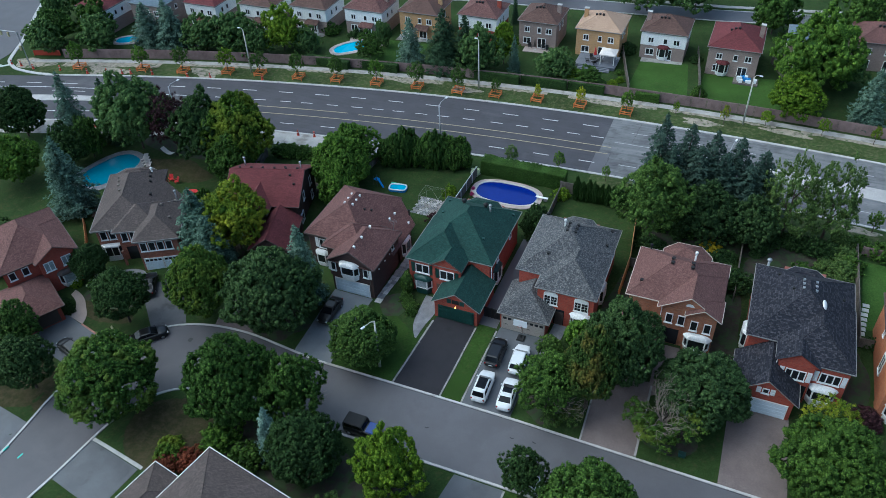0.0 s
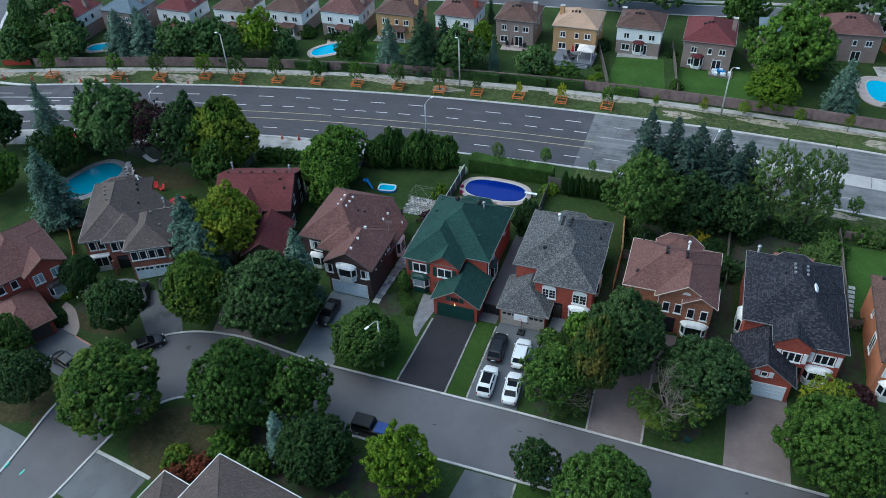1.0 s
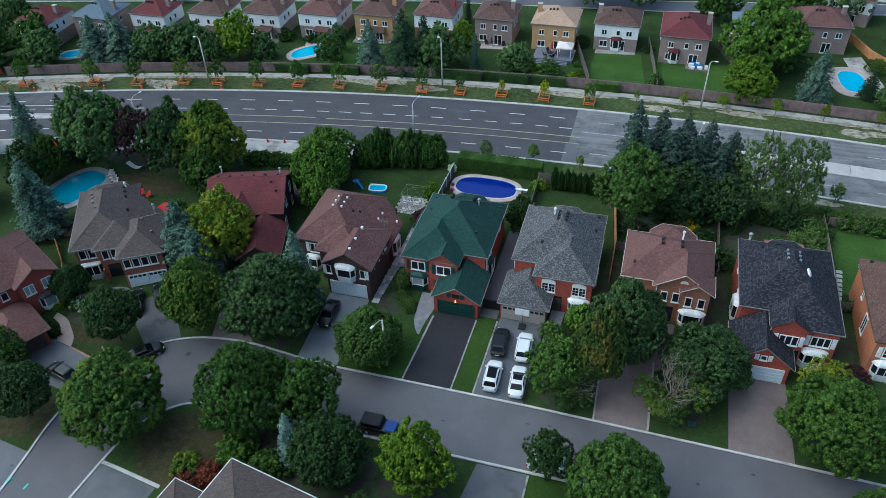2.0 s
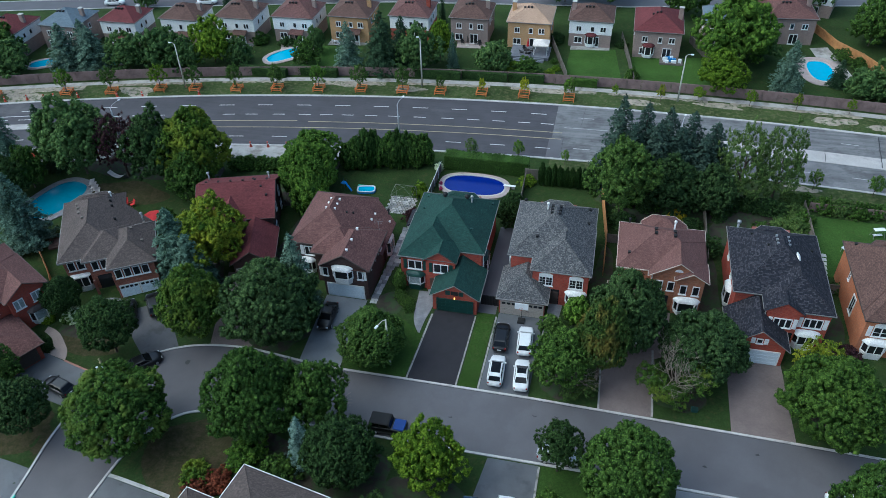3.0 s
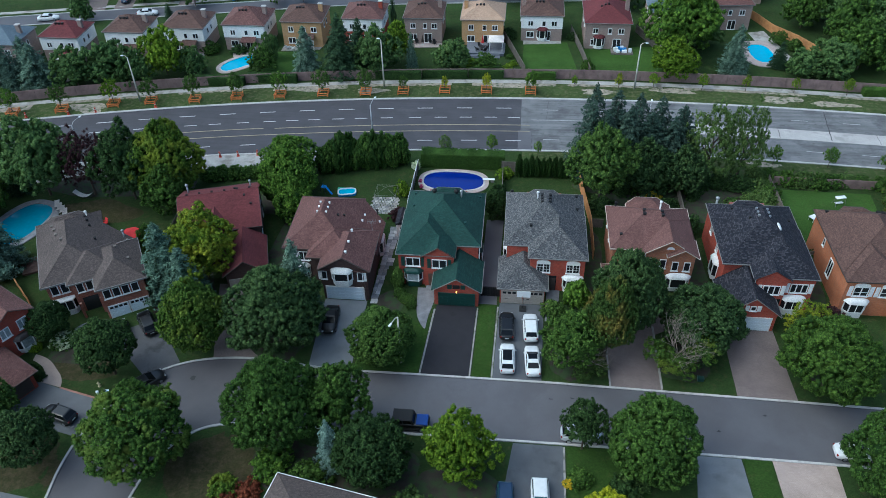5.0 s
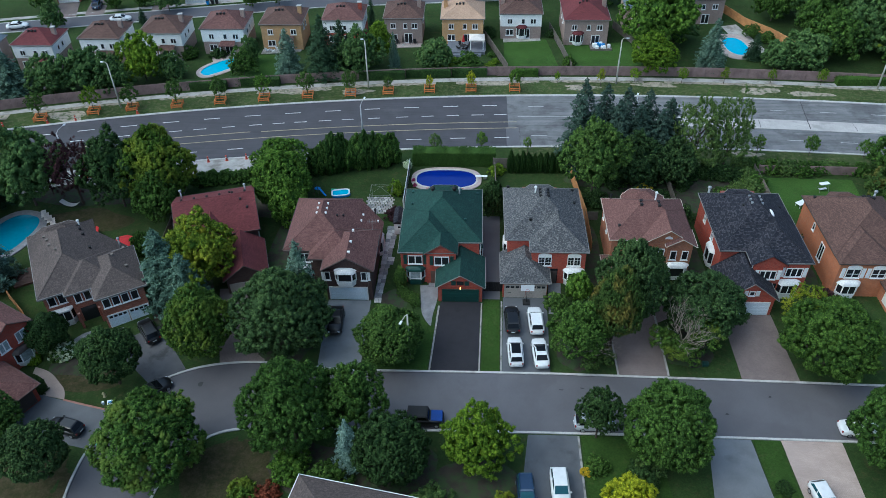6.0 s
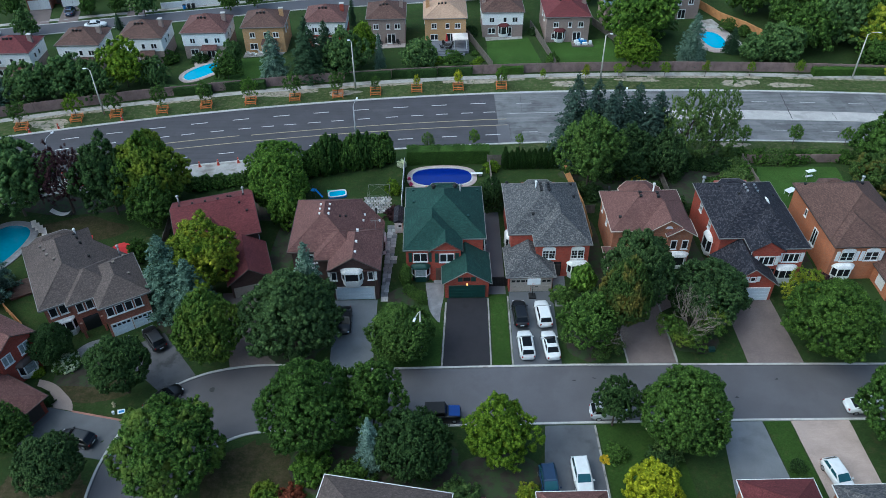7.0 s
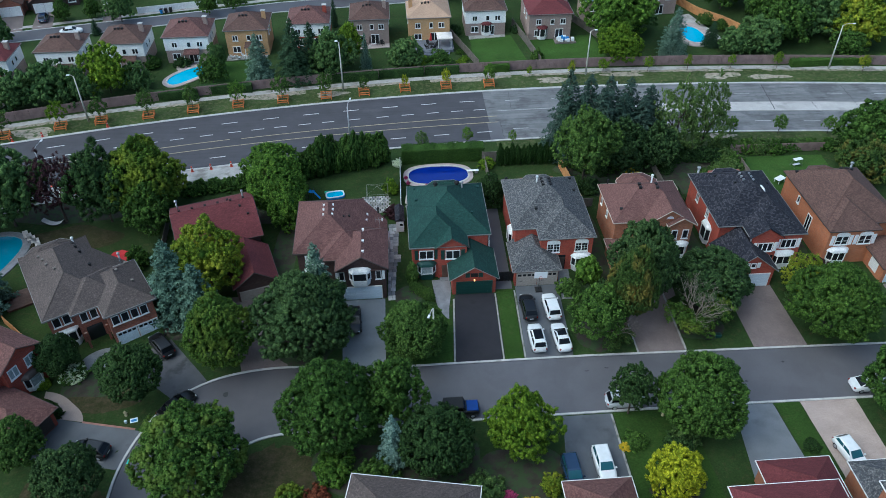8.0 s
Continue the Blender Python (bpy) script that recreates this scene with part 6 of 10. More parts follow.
def green_house():
    ox, oy = -2.6, 20.0
    h = house_at("red brick house with dark green roof and garage door", ox, oy)
    g = gz(ox, oy)
    E, GE = 5.85 - g, 3.1 - g
    X = lambda x: x - ox
    Y = lambda y: y - oy
    main = (X(-8.0), X(2.9), Y(17.2), Y(29.3))
    walls(h, [(X(-7.6), X(2.5), Y(17.35), Y(28.9), B, E - 0.08), (X(-7.8), X(-3.0), Y(15.2), Y(18), B, E - 0.08), (X(-4.4), X(-0.55), Y(14.95), Y(18), B, E - 0.08), (X(-2.75), X(2.95), Y(11.5), Y(17.7), B, GE - 0.05)],
          BRICK_RED, [(X(-4.6), X(-0.4), Y(14.95), E - 0.1, 2.1 * 0.7), (X(-2.9), X(3.1), Y(11.5), GE - 0.1, 3.0 * 0.66)])
    hip_roof(h, *main, E, ROOF_GREEN, ridge="y", fascia=TRIM_GREY)
    hip_roof(h, X(-8.1), X(-0.4), Y(15.0), Y(24.5), E, ROOF_GREEN, ridge="y", fascia=TRIM_GREY, name="front_roof")
    hip_roof(h, X(-4.8), X(-0.3), Y(14.7), Y(19.5), E, ROOF_GREEN, ridge="y", gables=("S",), pitch=0.7, fascia=TRIM_DARK, name="gable_roof")
    hip_roof(h, X(-3.15), X(3.35), Y(11.3), Y(17.5), GE, ROOF_GREEN, ridge="y", gables=("S", "N"), pitch=0.66, fascia=TRIM_GREY, name="garage_roof")
    plan_roof(h, [(X(-5.6), Y(26.5)), (X(0.6), Y(26.5)), (X(0.6), Y(28.7)), (X(-0.9), Y(30.4)), (X(-4.1), Y(30.4)), (X(-5.6), Y(28.7))], E, ROOF_GREEN, 0.55, TRIM_GREY, "rear_roof")
    walls(h, [(X(-5.2), X(0.2), Y(28.5), Y(29.9), B, E - 0.1)], BRICK_RED)
    garage_door(h, X(-2.15), X(2.4), 0.05, 2.1, Y(11.45), TRIM_GREEN, 4, 8)
    vent = Shape()
    slab(vent, "S", Y(11.5), X(-0.35), X(0.55), 0, 0.08, GE + 0.35, GE + 0.95)
    part("gable_vent", vent, BLACK_METAL, h)
    for c in (X(-0.75), X(0.95)):
        part("shutter", slab(Shape(), "S", Y(11.5), c - 0.3, c + 0.3, 0, 0.06, GE + 0.3, GE + 1.0), TRIM_GREEN, h, "dark green shutter")
    lamp = part("wall_lamp", Shape().tube([(X(0.12), Y(11.32), GE - 0.22), (X(0.12), Y(11.32), GE + 0.08)], [0.09, 0.06], 8), LAMP_GLOW, h, "lit warm coach lamp")
    window(h, X(-5.9), 3.25, 1.9, 1.45, Y(15.2), lights=2, shutters=TRIM_GREEN)
    window(h, X(-2.4), 3.3, 1.95, 1.45, Y(14.95), lights=2, shutters=TRIM_GREEN)
    bay_window(h, X(-5.9), 0.95, 2.4, 1.5, Y(15.2), roof=TRIM_GREEN, depth=0.6, skirt=0.9, pane=GLASS_CURTAIN, base=TRIM_GREEN)
    door(h, X(-3.4), 0.15, 1.0, 2.1, Y(14.95), WOOD_DARK)
    part("porch", Shape().box(X(-4.2), X(-2.6), Y(14.2), Y(15.5), -0.3, 0.14), FLAGSTONE, h, "stone porch step")
    for yy in (25.5, 20.3):
        window(h, Y(yy), 3.6, 0.7, 1.5, X(2.5), "E", 1)
    bay_window(h, Y(20.0), 0.9, 2.2, 2.0, X(2.5), "E", 0.5, roof=TRIM_GREEN)
    rz = lambda x, y: slope_z(X(x), Y(y), main, E)
    for x, yy in ((-4.0, 25.4), (-1.0, 25.6)):
        s = Shape().tube([(X(x), Y(yy), rz(x, yy) - 0.3), (X(x), Y(yy), rz(x, yy) + 0.35)], [0.2, 0.2], 10).tube([(X(x), Y(yy), rz(x, yy) + 0.35), (X(x), Y(yy), rz(x, yy) + 0.55), (X(x), Y(yy), rz(x, yy) + 0.75)], [0.34, 0.36, 0.12], 10)
        part("roof_vent", s, BLACK_METAL, h, "black turbine vent", True)
    flue(h, X(-0.3), Y(25.4), rz(-0.3, 25.4), rz(-0.3, 25.4) + 1.0, STEEL, 0.14)
    for x, yy in ((-6.9, 27.5), (-6.8, 24.6), (0.6, 20.2), (2.2, 27.6)):
        roof_vent(h, X(x), Y(yy), rz(x, yy), TRIM_GREEN, 0.26)
    downpipe(h, X(2.7), Y(17.5), 0, E - 0.2, WHITE)
    downpipe(h, X(-0.7), Y(15.1), 1.8, E - 0.2, WHITE)


def grey_house():
    ox, oy = 11.2, 21.0
    h = house_at("red brick house with mottled grey shingles and two taupe garage doors", ox, oy)
    g = gz(ox, oy)
    E, GE = 6.1 - g, 3.15 - g
    X = lambda x: x - ox
    Y = lambda y: y - oy
    main = (X(5.9), X(16.6), Y(17.6), Y(29.5))
    walls(h, [(X(6.3), X(16.2), Y(17.75), Y(29.1), B, E - 0.08), (X(9.4), X(16.4), Y(15.35), Y(18.2), B, E - 0.08), (X(5.65), X(11.4), Y(12.5), Y(18.2), B, GE - 0.05)], BRICK_RED)
    hip_roof(h, *main, E, ROOF_GREY, ridge="y", fascia=TRIM_GREY)
    hip_roof(h, X(9.1), X(16.7), Y(15.15), Y(24.5), E, ROOF_GREY, ridge="y", fascia=TRIM_GREY, name="front_roof")
    hip_roof(h, X(5.3), X(11.8), Y(12.3), Y(18.6), GE, ROOF_GREY, ridge="y", gables=("N",), pitch=0.62, fascia=TRIM_GREY, name="garage_roof")
    plan_roof(h, [(X(8.3), Y(26.5)), (X(14.0), Y(26.5)), (X(14.0), Y(28.7)), (X(12.5), Y(30.4)), (X(9.8), Y(30.4)), (X(8.3), Y(28.7))], E, ROOF_GREY, 0.55, TRIM_GREY, "rear_roof")
    walls(h, [(X(8.7), X(13.6), Y(28.5), Y(29.9), B, E - 0.1)], BRICK_RED)
    for a, b in ((5.95, 8.45), (8.75, 11.2)):
        garage_door(h, X(a), X(b), 0.05, 2.15, Y(12.44), TAUPE_DOOR, 4, 4, TAUPE_DOOR, True)
        part("door_trim", slab(Shape(), "S", Y(12.4), X(a) + 0.35, X(a) + 0.75, 0.04, 0.06, 0.9, 0.96), BLACK_METAL, h, "black strap hinge")
    for x in (11.1, 14.9):
        window(h, X(x), 3.15, 1.75, 1.5, Y(15.35), lights=2, bars=2, arch=True)
    bay_window(h, X(15.0), 0.8, 2.5, 1.6, Y(15.35), depth=0.6, skirt=0.8, mullions=1)
    # A flat dark panel on the wall stands for the entrance's shade.
    part("porch_dark_panel", slab(Shape(), "S", Y(15.35), X(11.6), X(12.9), -0.01, 0.02, 0.1, 2.6), GLASS, h, "dark panel standing for the shade of an entrance")
    door(h, X(12.3), 0.15, 1.0, 2.1, Y(15.32), TRIM_DARK)
    bay_window(h, Y(21.0), 0.9, 2.0, 2.0, X(6.3), "W", 0.45)
    window(h, Y(24), 3.6, 0.8, 1.5, X(16.2), "E", 1)
    bay_window(h, Y(21.0), 0.9, 2.0, 2.0, X(16.2), "E", 0.45)
    rz = lambda x, y: slope_z(X(x), Y(y), main, E)
    for k in range(3):
        for x in (10.72, 11.78):
            roof_vent(h, X(x), Y(23.3 + 0.72 * k), E + PITCH * (5.35 - abs(x - 11.25)), BLACK_METAL, 0.3)
    for x, yy in ((15.6, 28.0), (15.6, 25.0), (9.3, 20.0)):
        roof_vent(h, X(x), Y(yy), rz(x, yy), BLACK_METAL, 0.3)
    flue(h, X(10.1), Y(24.6), rz(10.1, 24.6), rz(10.1, 24.6) + 1.0, WHITE)
    flue(h, X(6.6), Y(29.5), E - 3, E + 1.3, BLACK_METAL, 0.16)


def orange_house():
    ox, oy = 25.1, 20.0
    h = house_at("orange brick house with rosy brown shingles and white gable trim", ox, oy)
    g = gz(ox, oy)
    E, GE = 6.3 - g, 3.2 - g
    X = lambda x: x - ox
    Y = lambda y: y - oy
    main = (X(19.6), X(30.6), Y(17.6), Y(26.9))
    walls(h, [(X(20.0), X(30.2), Y(18.0), Y(26.5), B, E - 0.08), (X(23.9), X(30.25), Y(17.0), Y(18.2), B, E - 0.08), (X(27.0), X(30.25), Y(16.6), Y(18.2), B, E - 0.08), (X(19.2), X(24.2), Y(10.3), Y(18.2), B, GE - 0.05), (X(22.8), X(27.9), Y(26.3), Y(28.7), B, E - 0.2)],
          BRICK_ORANGE, [(X(23.8), X(30.3), Y(17.02), E - 0.12, 3.25 * 0.64), (X(26.9), X(30.4), Y(16.62), E - 0.12, 1.75 * 0.62)])
    hip_roof(h, *main, E, ROOF_PINK, ridge="x", fascia=TRIM_CREAM)
    hip_roof(h, X(23.5), X(30.6), Y(16.7), Y(24.5), E, ROOF_PINK, ridge="y", gables=("S",), pitch=0.66, fascia=TRIM_CREAM, name="front_roof")
    hip_roof(h, X(26.7), X(30.75), Y(16.3), Y(20), E, ROOF_PINK, ridge="y", gables=("S",), pitch=0.62, fascia=TRIM_CREAM, name="gable_roof")
    hip_roof(h, X(18.8), X(24.6), Y(9.9), Y(18.2), GE, ROOF_PINK, ridge="y", pitch=0.6, fascia=TRIM_CREAM, name="garage_roof")
    plan_roof(h, [(X(22.4), Y(24.0)), (X(28.3), Y(24.0)), (X(28.3), Y(27.6)), (X(26.8), Y(29.3)), (X(23.9), Y(29.3)), (X(22.4), Y(27.6))], E, ROOF_PINK, 0.55, TRIM_CREAM, "rear_roof")
    garage_door(h, X(19.5), X(23.9), 0.05, 2.1, Y(10.25), WHITE, 4, 8)
    fan = Shape()
    for k in range(8):
        a0, a1 = math.pi * k / 8, math.pi * (k + 1) / 8
        fan.add([facing("S", X(27.05), 0.06, E + 0.75, Y(17.02)), facing("S", X(27.05) + 0.5 * math.cos(a0), 0.06, E + 0.75 + 0.45 * math.sin(a0), Y(17.02)), facing("S", X(27.05) + 0.5 * math.cos(a1), 0.06, E + 0.75 + 0.45 * math.sin(a1), Y(17.02))], [(0, 1, 2)])
    part("fan_vent", fan, WHITE, h, "white half-round gable vent")
    for x, y in ((25.0, 17.0), (26.4, 17.0), (27.9, 16.6), (29.4, 16.6)):
        window(h, X(x), 3.4, 0.85, 1.5, Y(y), lights=1)
    bay_window(h, X(28.6), 0.8, 2.9, 1.7, Y(16.6), depth=0.6)
    part("porch_dark_panel", slab(Shape(), "S", Y(17.0), X(24.6), X(26.4), 0.0, 0.03, 0.1, 2.5), GLASS, h, "glazed entrance")
    for yy in (22, 25):
        window(h, Y(yy), 3.6, 0.6, 1.1, X(20.0), "W", 1)
    rz = lambda x, y: slope_z(X(x), Y(y), main, E)
    for x, yy in ((24.0, 22.4), (24.0, 21.8), (26.3, 22.3), (26.35, 21.7)):
        roof_vent(h, X(x), Y(yy), rz(x, yy), BLACK_METAL, 0.34)
    flue(h, X(26.4), Y(24.3), E + 1.0, E + 3.4, WHITE)
    flue(h, X(20.9), Y(26.6), E - 0.2, E + 1.0, BLACK_METAL)
    roof_vent(h, X(21.0), Y(19.5), rz(21, 19.5), BLACK_METAL, 0.3)
    downpipe(h, X(24.0), Y(16.95), 0, E - 0.2, WHITE)


def black_house():
    ox, oy = 39.0, 20.0
    h = house_at("bright red brick house with charcoal shingles and white shutters", ox, oy)
    g = gz(ox, oy)
    E, GE = 6.2 - g, 3.2 - g
    X = lambda x: x - ox
    Y = lambda y: y - oy
    main = (X(33.5), X(44.6), Y(15.8), Y(28.6))
    walls(h, [(X(33.9), X(44.2), Y(16.2), Y(28.2), B, E - 0.08), (X(37.2), X(40.8), Y(13.05), Y(16.5), B, E - 0.08), (X(40.7), X(44.35), Y(13.65), Y(16.5), B, E - 0.08), (X(33.4), X(39.5), Y(9.95), Y(16.3), B, GE - 0.05)],
          BRICK_RED, [(X(37.0), X(41.2), Y(13.06), E - 0.12, 2.1 * 0.66), (X(33.2), X(39.8), Y(9.96), GE - 0.1, 3.3 * 0.79)])
    hip_roof(h, *main, E, ROOF_BLACK, ridge="y", fascia=TRIM_GREY)
    hip_roof(h, X(36.8), X(44.7), Y(13.45), Y(23.5), E, ROOF_BLACK, ridge="y", fascia=TRIM_GREY, name="front_roof")
    hip_roof(h, X(36.75), X(41.35), Y(12.9), Y(18), E, ROOF_BLACK, ridge="y", gables=("S",), pitch=0.66, name="gable_roof")
    hip_roof(h, X(32.9), X(40.0), Y(9.7), Y(16.1), GE, ROOF_BLACK, ridge="y", gables=("S", "N"), pitch=0.79, fascia=TRIM_GREY, name="garage_roof")
    plan_roof(h, [(X(36.4), Y(26.0)), (X(41.9), Y(26.0)), (X(41.9), Y(27.9)), (X(40.4), Y(29.6)), (X(37.9), Y(29.6)), (X(36.4), Y(27.9))], E, ROOF_BLACK, 0.55, TRIM_GREY, "rear_roof")
    walls(h, [(X(36.8), X(41.5), Y(28), Y(29.5), B, E - 0.2)], BRICK_RED)
    garage_door(h, X(34.0), X(38.95), 0.05, 2.15, Y(9.9), PALE_BLUE_DOOR, 4, 4, WHITE)
    window(h, X(36.45), 3.3, 0.7, 0.75, Y(9.95), lights=1, shutters=WHITE)
    window(h, X(39.1), 3.35, 2.1, 1.45, Y(13.05), lights=3, shutters=WHITE)
    window(h, X(42.6), 3.3, 2.1, 1.45, Y(13.65), lights=3, shutters=WHITE)
    bay_window(h, X(42.3), 0.8, 2.8, 1.6, Y(13.65), depth=0.65, skirt=0.8, mullions=1)
    # Entrance shade is drawn as a thin dark panel on the brick.
    part("porch_dark_panel", slab(Shape(), "S", Y(13.05), X(39.6), X(40.6), 0.0, 0.03, 0.1, 2.6), GLASS, h, "dark panel standing for the shade of an entrance")
    for yy, zz in ((24.6, 3.6), (20.6, 3.6)):
        window(h, Y(yy), zz, 0.9, 1.4, X(33.9), "W", 2)
    bay_window(h, Y(19.6), 0.9, 2.4, 2.2, X(33.9), "W", 0.55)
    rz = lambda x, y: slope_z(X(x), Y(y), main, E)
    for k in range(3):
        for x in (38.43, 39.8):
            roof_vent(h, X(x), Y(21.9 + 0.75 * k), E + PITCH * (5.55 - abs(x - 39.05)), STEEL, 0.22)
    for x, yy in ((37.5, 22.2), (38.4, 24.1), (36.0, 25.4), (43.2, 24.0)):
        roof_vent(h, X(x), Y(yy), rz(x, yy), BLACK_METAL, 0.24)
    zs_ = E + PITCH * (44.6 - 40.85)
    ring_n, levels = 14, 5
    sky_l = Shape()
    for i in range(levels):
        e = i / levels * math.pi / 2
        for k in range(ring_n):
            a = 2 * math.pi * k / ring_n
            sky_l.v.append((X(40.85) + 0.3 * math.cos(e) * math.cos(a), Y(20.7) + 0.7 * math.cos(e) * math.sin(a), zs_ - 0.27 * math.cos(a) * math.cos(e) + 0.34 * math.sin(e) + 0.04))
    for i in range(levels - 1):
        for k in range(ring_n):
            p, q = i * ring_n + k, i * ring_n + (k + 1) % ring_n
            sky_l.f.append((p, q, q + ring_n, p + ring_n))
    sky_l.f.append(tuple(range((levels - 1) * ring_n, levels * ring_n)))
    part("skylight", sky_l, WHITE, h, "white domed skylight", True)
    flue(h, X(34.8), Y(28.3), E - 0.5, E + 1.6, STEEL, 0.18)
    downpipe(h, X(37.0), Y(13.2), 2.5, E - 0.2, WHITE)
    downpipe(h, X(44.1), Y(13.8), 0, E - 0.2, WHITE)


def east_house():
    ox, oy = 53.2, 20.5
    h = house_at("orange brick house with umber shingles and white shutters", ox, oy)
    g = gz(ox, oy)
    E, GE = 6.2 - g, 3.2 - g
    X = lambda x: x - ox
    Y = lambda y: y - oy
    main = (X(47.8), X(58.8), Y(15.0), Y(28.2))
    walls(h, [(X(48.2), X(58.4), Y(15.4), Y(27.8), B, E - 0.08), (X(48.1), X(54.6), Y(13.7), Y(16), B, E - 0.08), (X(54.3), X(60.0), Y(9.3), Y(16), B, GE - 0.05)], BRICK_TANGERINE, [(X(54.2), X(60.2), Y(9.32), GE - 0.1, 3.0 * 0.62)])
    hip_roof(h, *main, E, ROOF_UMBER, ridge="y", fascia=TRIM_DARK)
    hip_roof(h, X(47.85), X(55.0), Y(13.5), Y(23), E, ROOF_UMBER, ridge="y", fascia=TRIM_DARK, name="front_roof")
    hip_roof(h, X(53.9), X(60.5), Y(8.9), Y(16), GE, ROOF_UMBER, ridge="y", gables=("S",), pitch=0.62, fascia=TRIM_DARK, name="garage_roof")
    plan_roof(h, [(X(50.5), Y(25.5)), (X(56.0), Y(25.5)), (X(56.0), Y(27.5)), (X(54.5), Y(29.2)), (X(52.0), Y(29.2)), (X(50.5), Y(27.5))], E, ROOF_UMBER, 0.55, TRIM_DARK, "rear_roof")
    garage_door(h, X(54.8), X(59.5), 0.05, 2.15, Y(9.25), PALE_BLUE_DOOR, 4, 8)
    part("side_panel", slab(Shape(), "W", X(54.3), Y(10.6), Y(12.4), 0, 0.06, 0.5, 2.1), WHITE, h, "white side garage door")
    for x in (50.0, 53.2):
        window(h, X(x), 3.25, 1.8, 1.5, Y(13.7), lights=2, shutters=WHITE, arch=True, bars=1)
    bay_window(h, X(50.0), 0.8, 2.7, 1.6, Y(13.7), depth=0.65, skirt=0.8, mullions=1)
    window(h, Y(23.0), 3.6, 0.6, 1.2, X(48.2), "W", 1)
    window(h, Y(19.2), 1.6, 1.3, 2.6, X(48.2), "W", 2)
    rz = lambda x, y: slope_z(X(x), Y(y), main, E)
    for x, yy in ((55.3, 26.5), (55.4, 25.6), (55.5, 24.7)):
        roof_vent(h, X(x), Y(yy), rz(x, yy), BLACK_METAL, 0.36)
    roof_vent(h, X(48.9), Y(26.8), rz(48.9, 26.8), BLACK_METAL, 0.3)
    flue(h, X(56.6), Y(26.4), E + 0.6, E + 2.4, STEEL, 0.16)


def red_house():
    g = -0.35
    h = house_at("dark brick house with a dull red shingle roof", -34.9, 24.75, 17, z=g)
    E, GE = 4.6 - g, 2.8 - g
    walls(h, [(-5.25, 5.25, -5.1, 5.1, B, E - 0.06), (-2.5, 1.2, -7.0, -5.0, B, E - 0.06), (0.4, 5.6, -12.9, -5.0, B, GE - 0.05)], BRICK_BROWN,
          [(-2.7, 1.4, -6.98, E - 0.1, 2.1 * 0.8), (0.1, 5.9, -12.88, GE - 0.1, 2.9 * 0.7)])
    for u, v in ((-5.25, -4.95), (5.25, 4.95)):
        part("gable_wall", Shape().add([(u, -5.1, E - 0.1), (u, 5.1, E - 0.1), (u, 0, E + 2.5), (v, -5.1, E - 0.1), (v, 5.1, E - 0.1), (v, 0, E + 2.5)], [(0, 1, 2), (5, 4, 3), (0, 2, 5, 3), (1, 4, 5, 2)]), BRICK_BROWN, h)
    hip_roof(h, -5.65, 5.65, -5.5, 5.5, E, ROOF_RED, ridge="x", gables=("E", "W"), pitch=0.5, fascia=TRIM_DARK)
    hip_roof(h, -2.9, 1.6, -7.4, 0.5, E + 0.02, ROOF_RED, ridge="y", gables=("S",), pitch=0.8, fascia=TRIM_DARK, name="gable_roof")
    hip_roof(h, 0.0, 6.0, -13.3, -5.4, GE, ROOF_RED, ridge="y", gables=("S", "N"), pitch=0.72, fascia=TRIM_DARK, name="garage_roof")
    garage_door(h, 0.8, 5.2, 0.05, 2.15, -12.94, TAUPE_DOOR, 4, 8)
    for v, z in ((2.6, 3.4), (-1.4, 3.4), (2.6, 0.9)):
        window(h, v, z, 0.9, 1.4, 5.25, "E", 1)
    window(h, -3.4, 0.9, 1.4, 1.6, 5.25, "E", 2)
    rz = lambda v: E + 0.5 * (5.5 - abs(v))
    for k in range(6):
        roof_vent(h, -4.4 + 1.75 * k, 0.75, rz(0.75), BLACK_METAL, 0.26)
    for u, v in ((3.6, -0.9), (4.4, -2.2), (-3.8, -2.6), (2.2, 1.6)):
        roof_vent(h, u, v, rz(v), BLACK_METAL, 0.24)
    flue(h, -4.6, 3.4, rz(3.4), E + 2.6, STEEL, 0.14)
    flue(h, 4.4, 2.2, rz(2.2), E + 2.7, STEEL, 0.12)


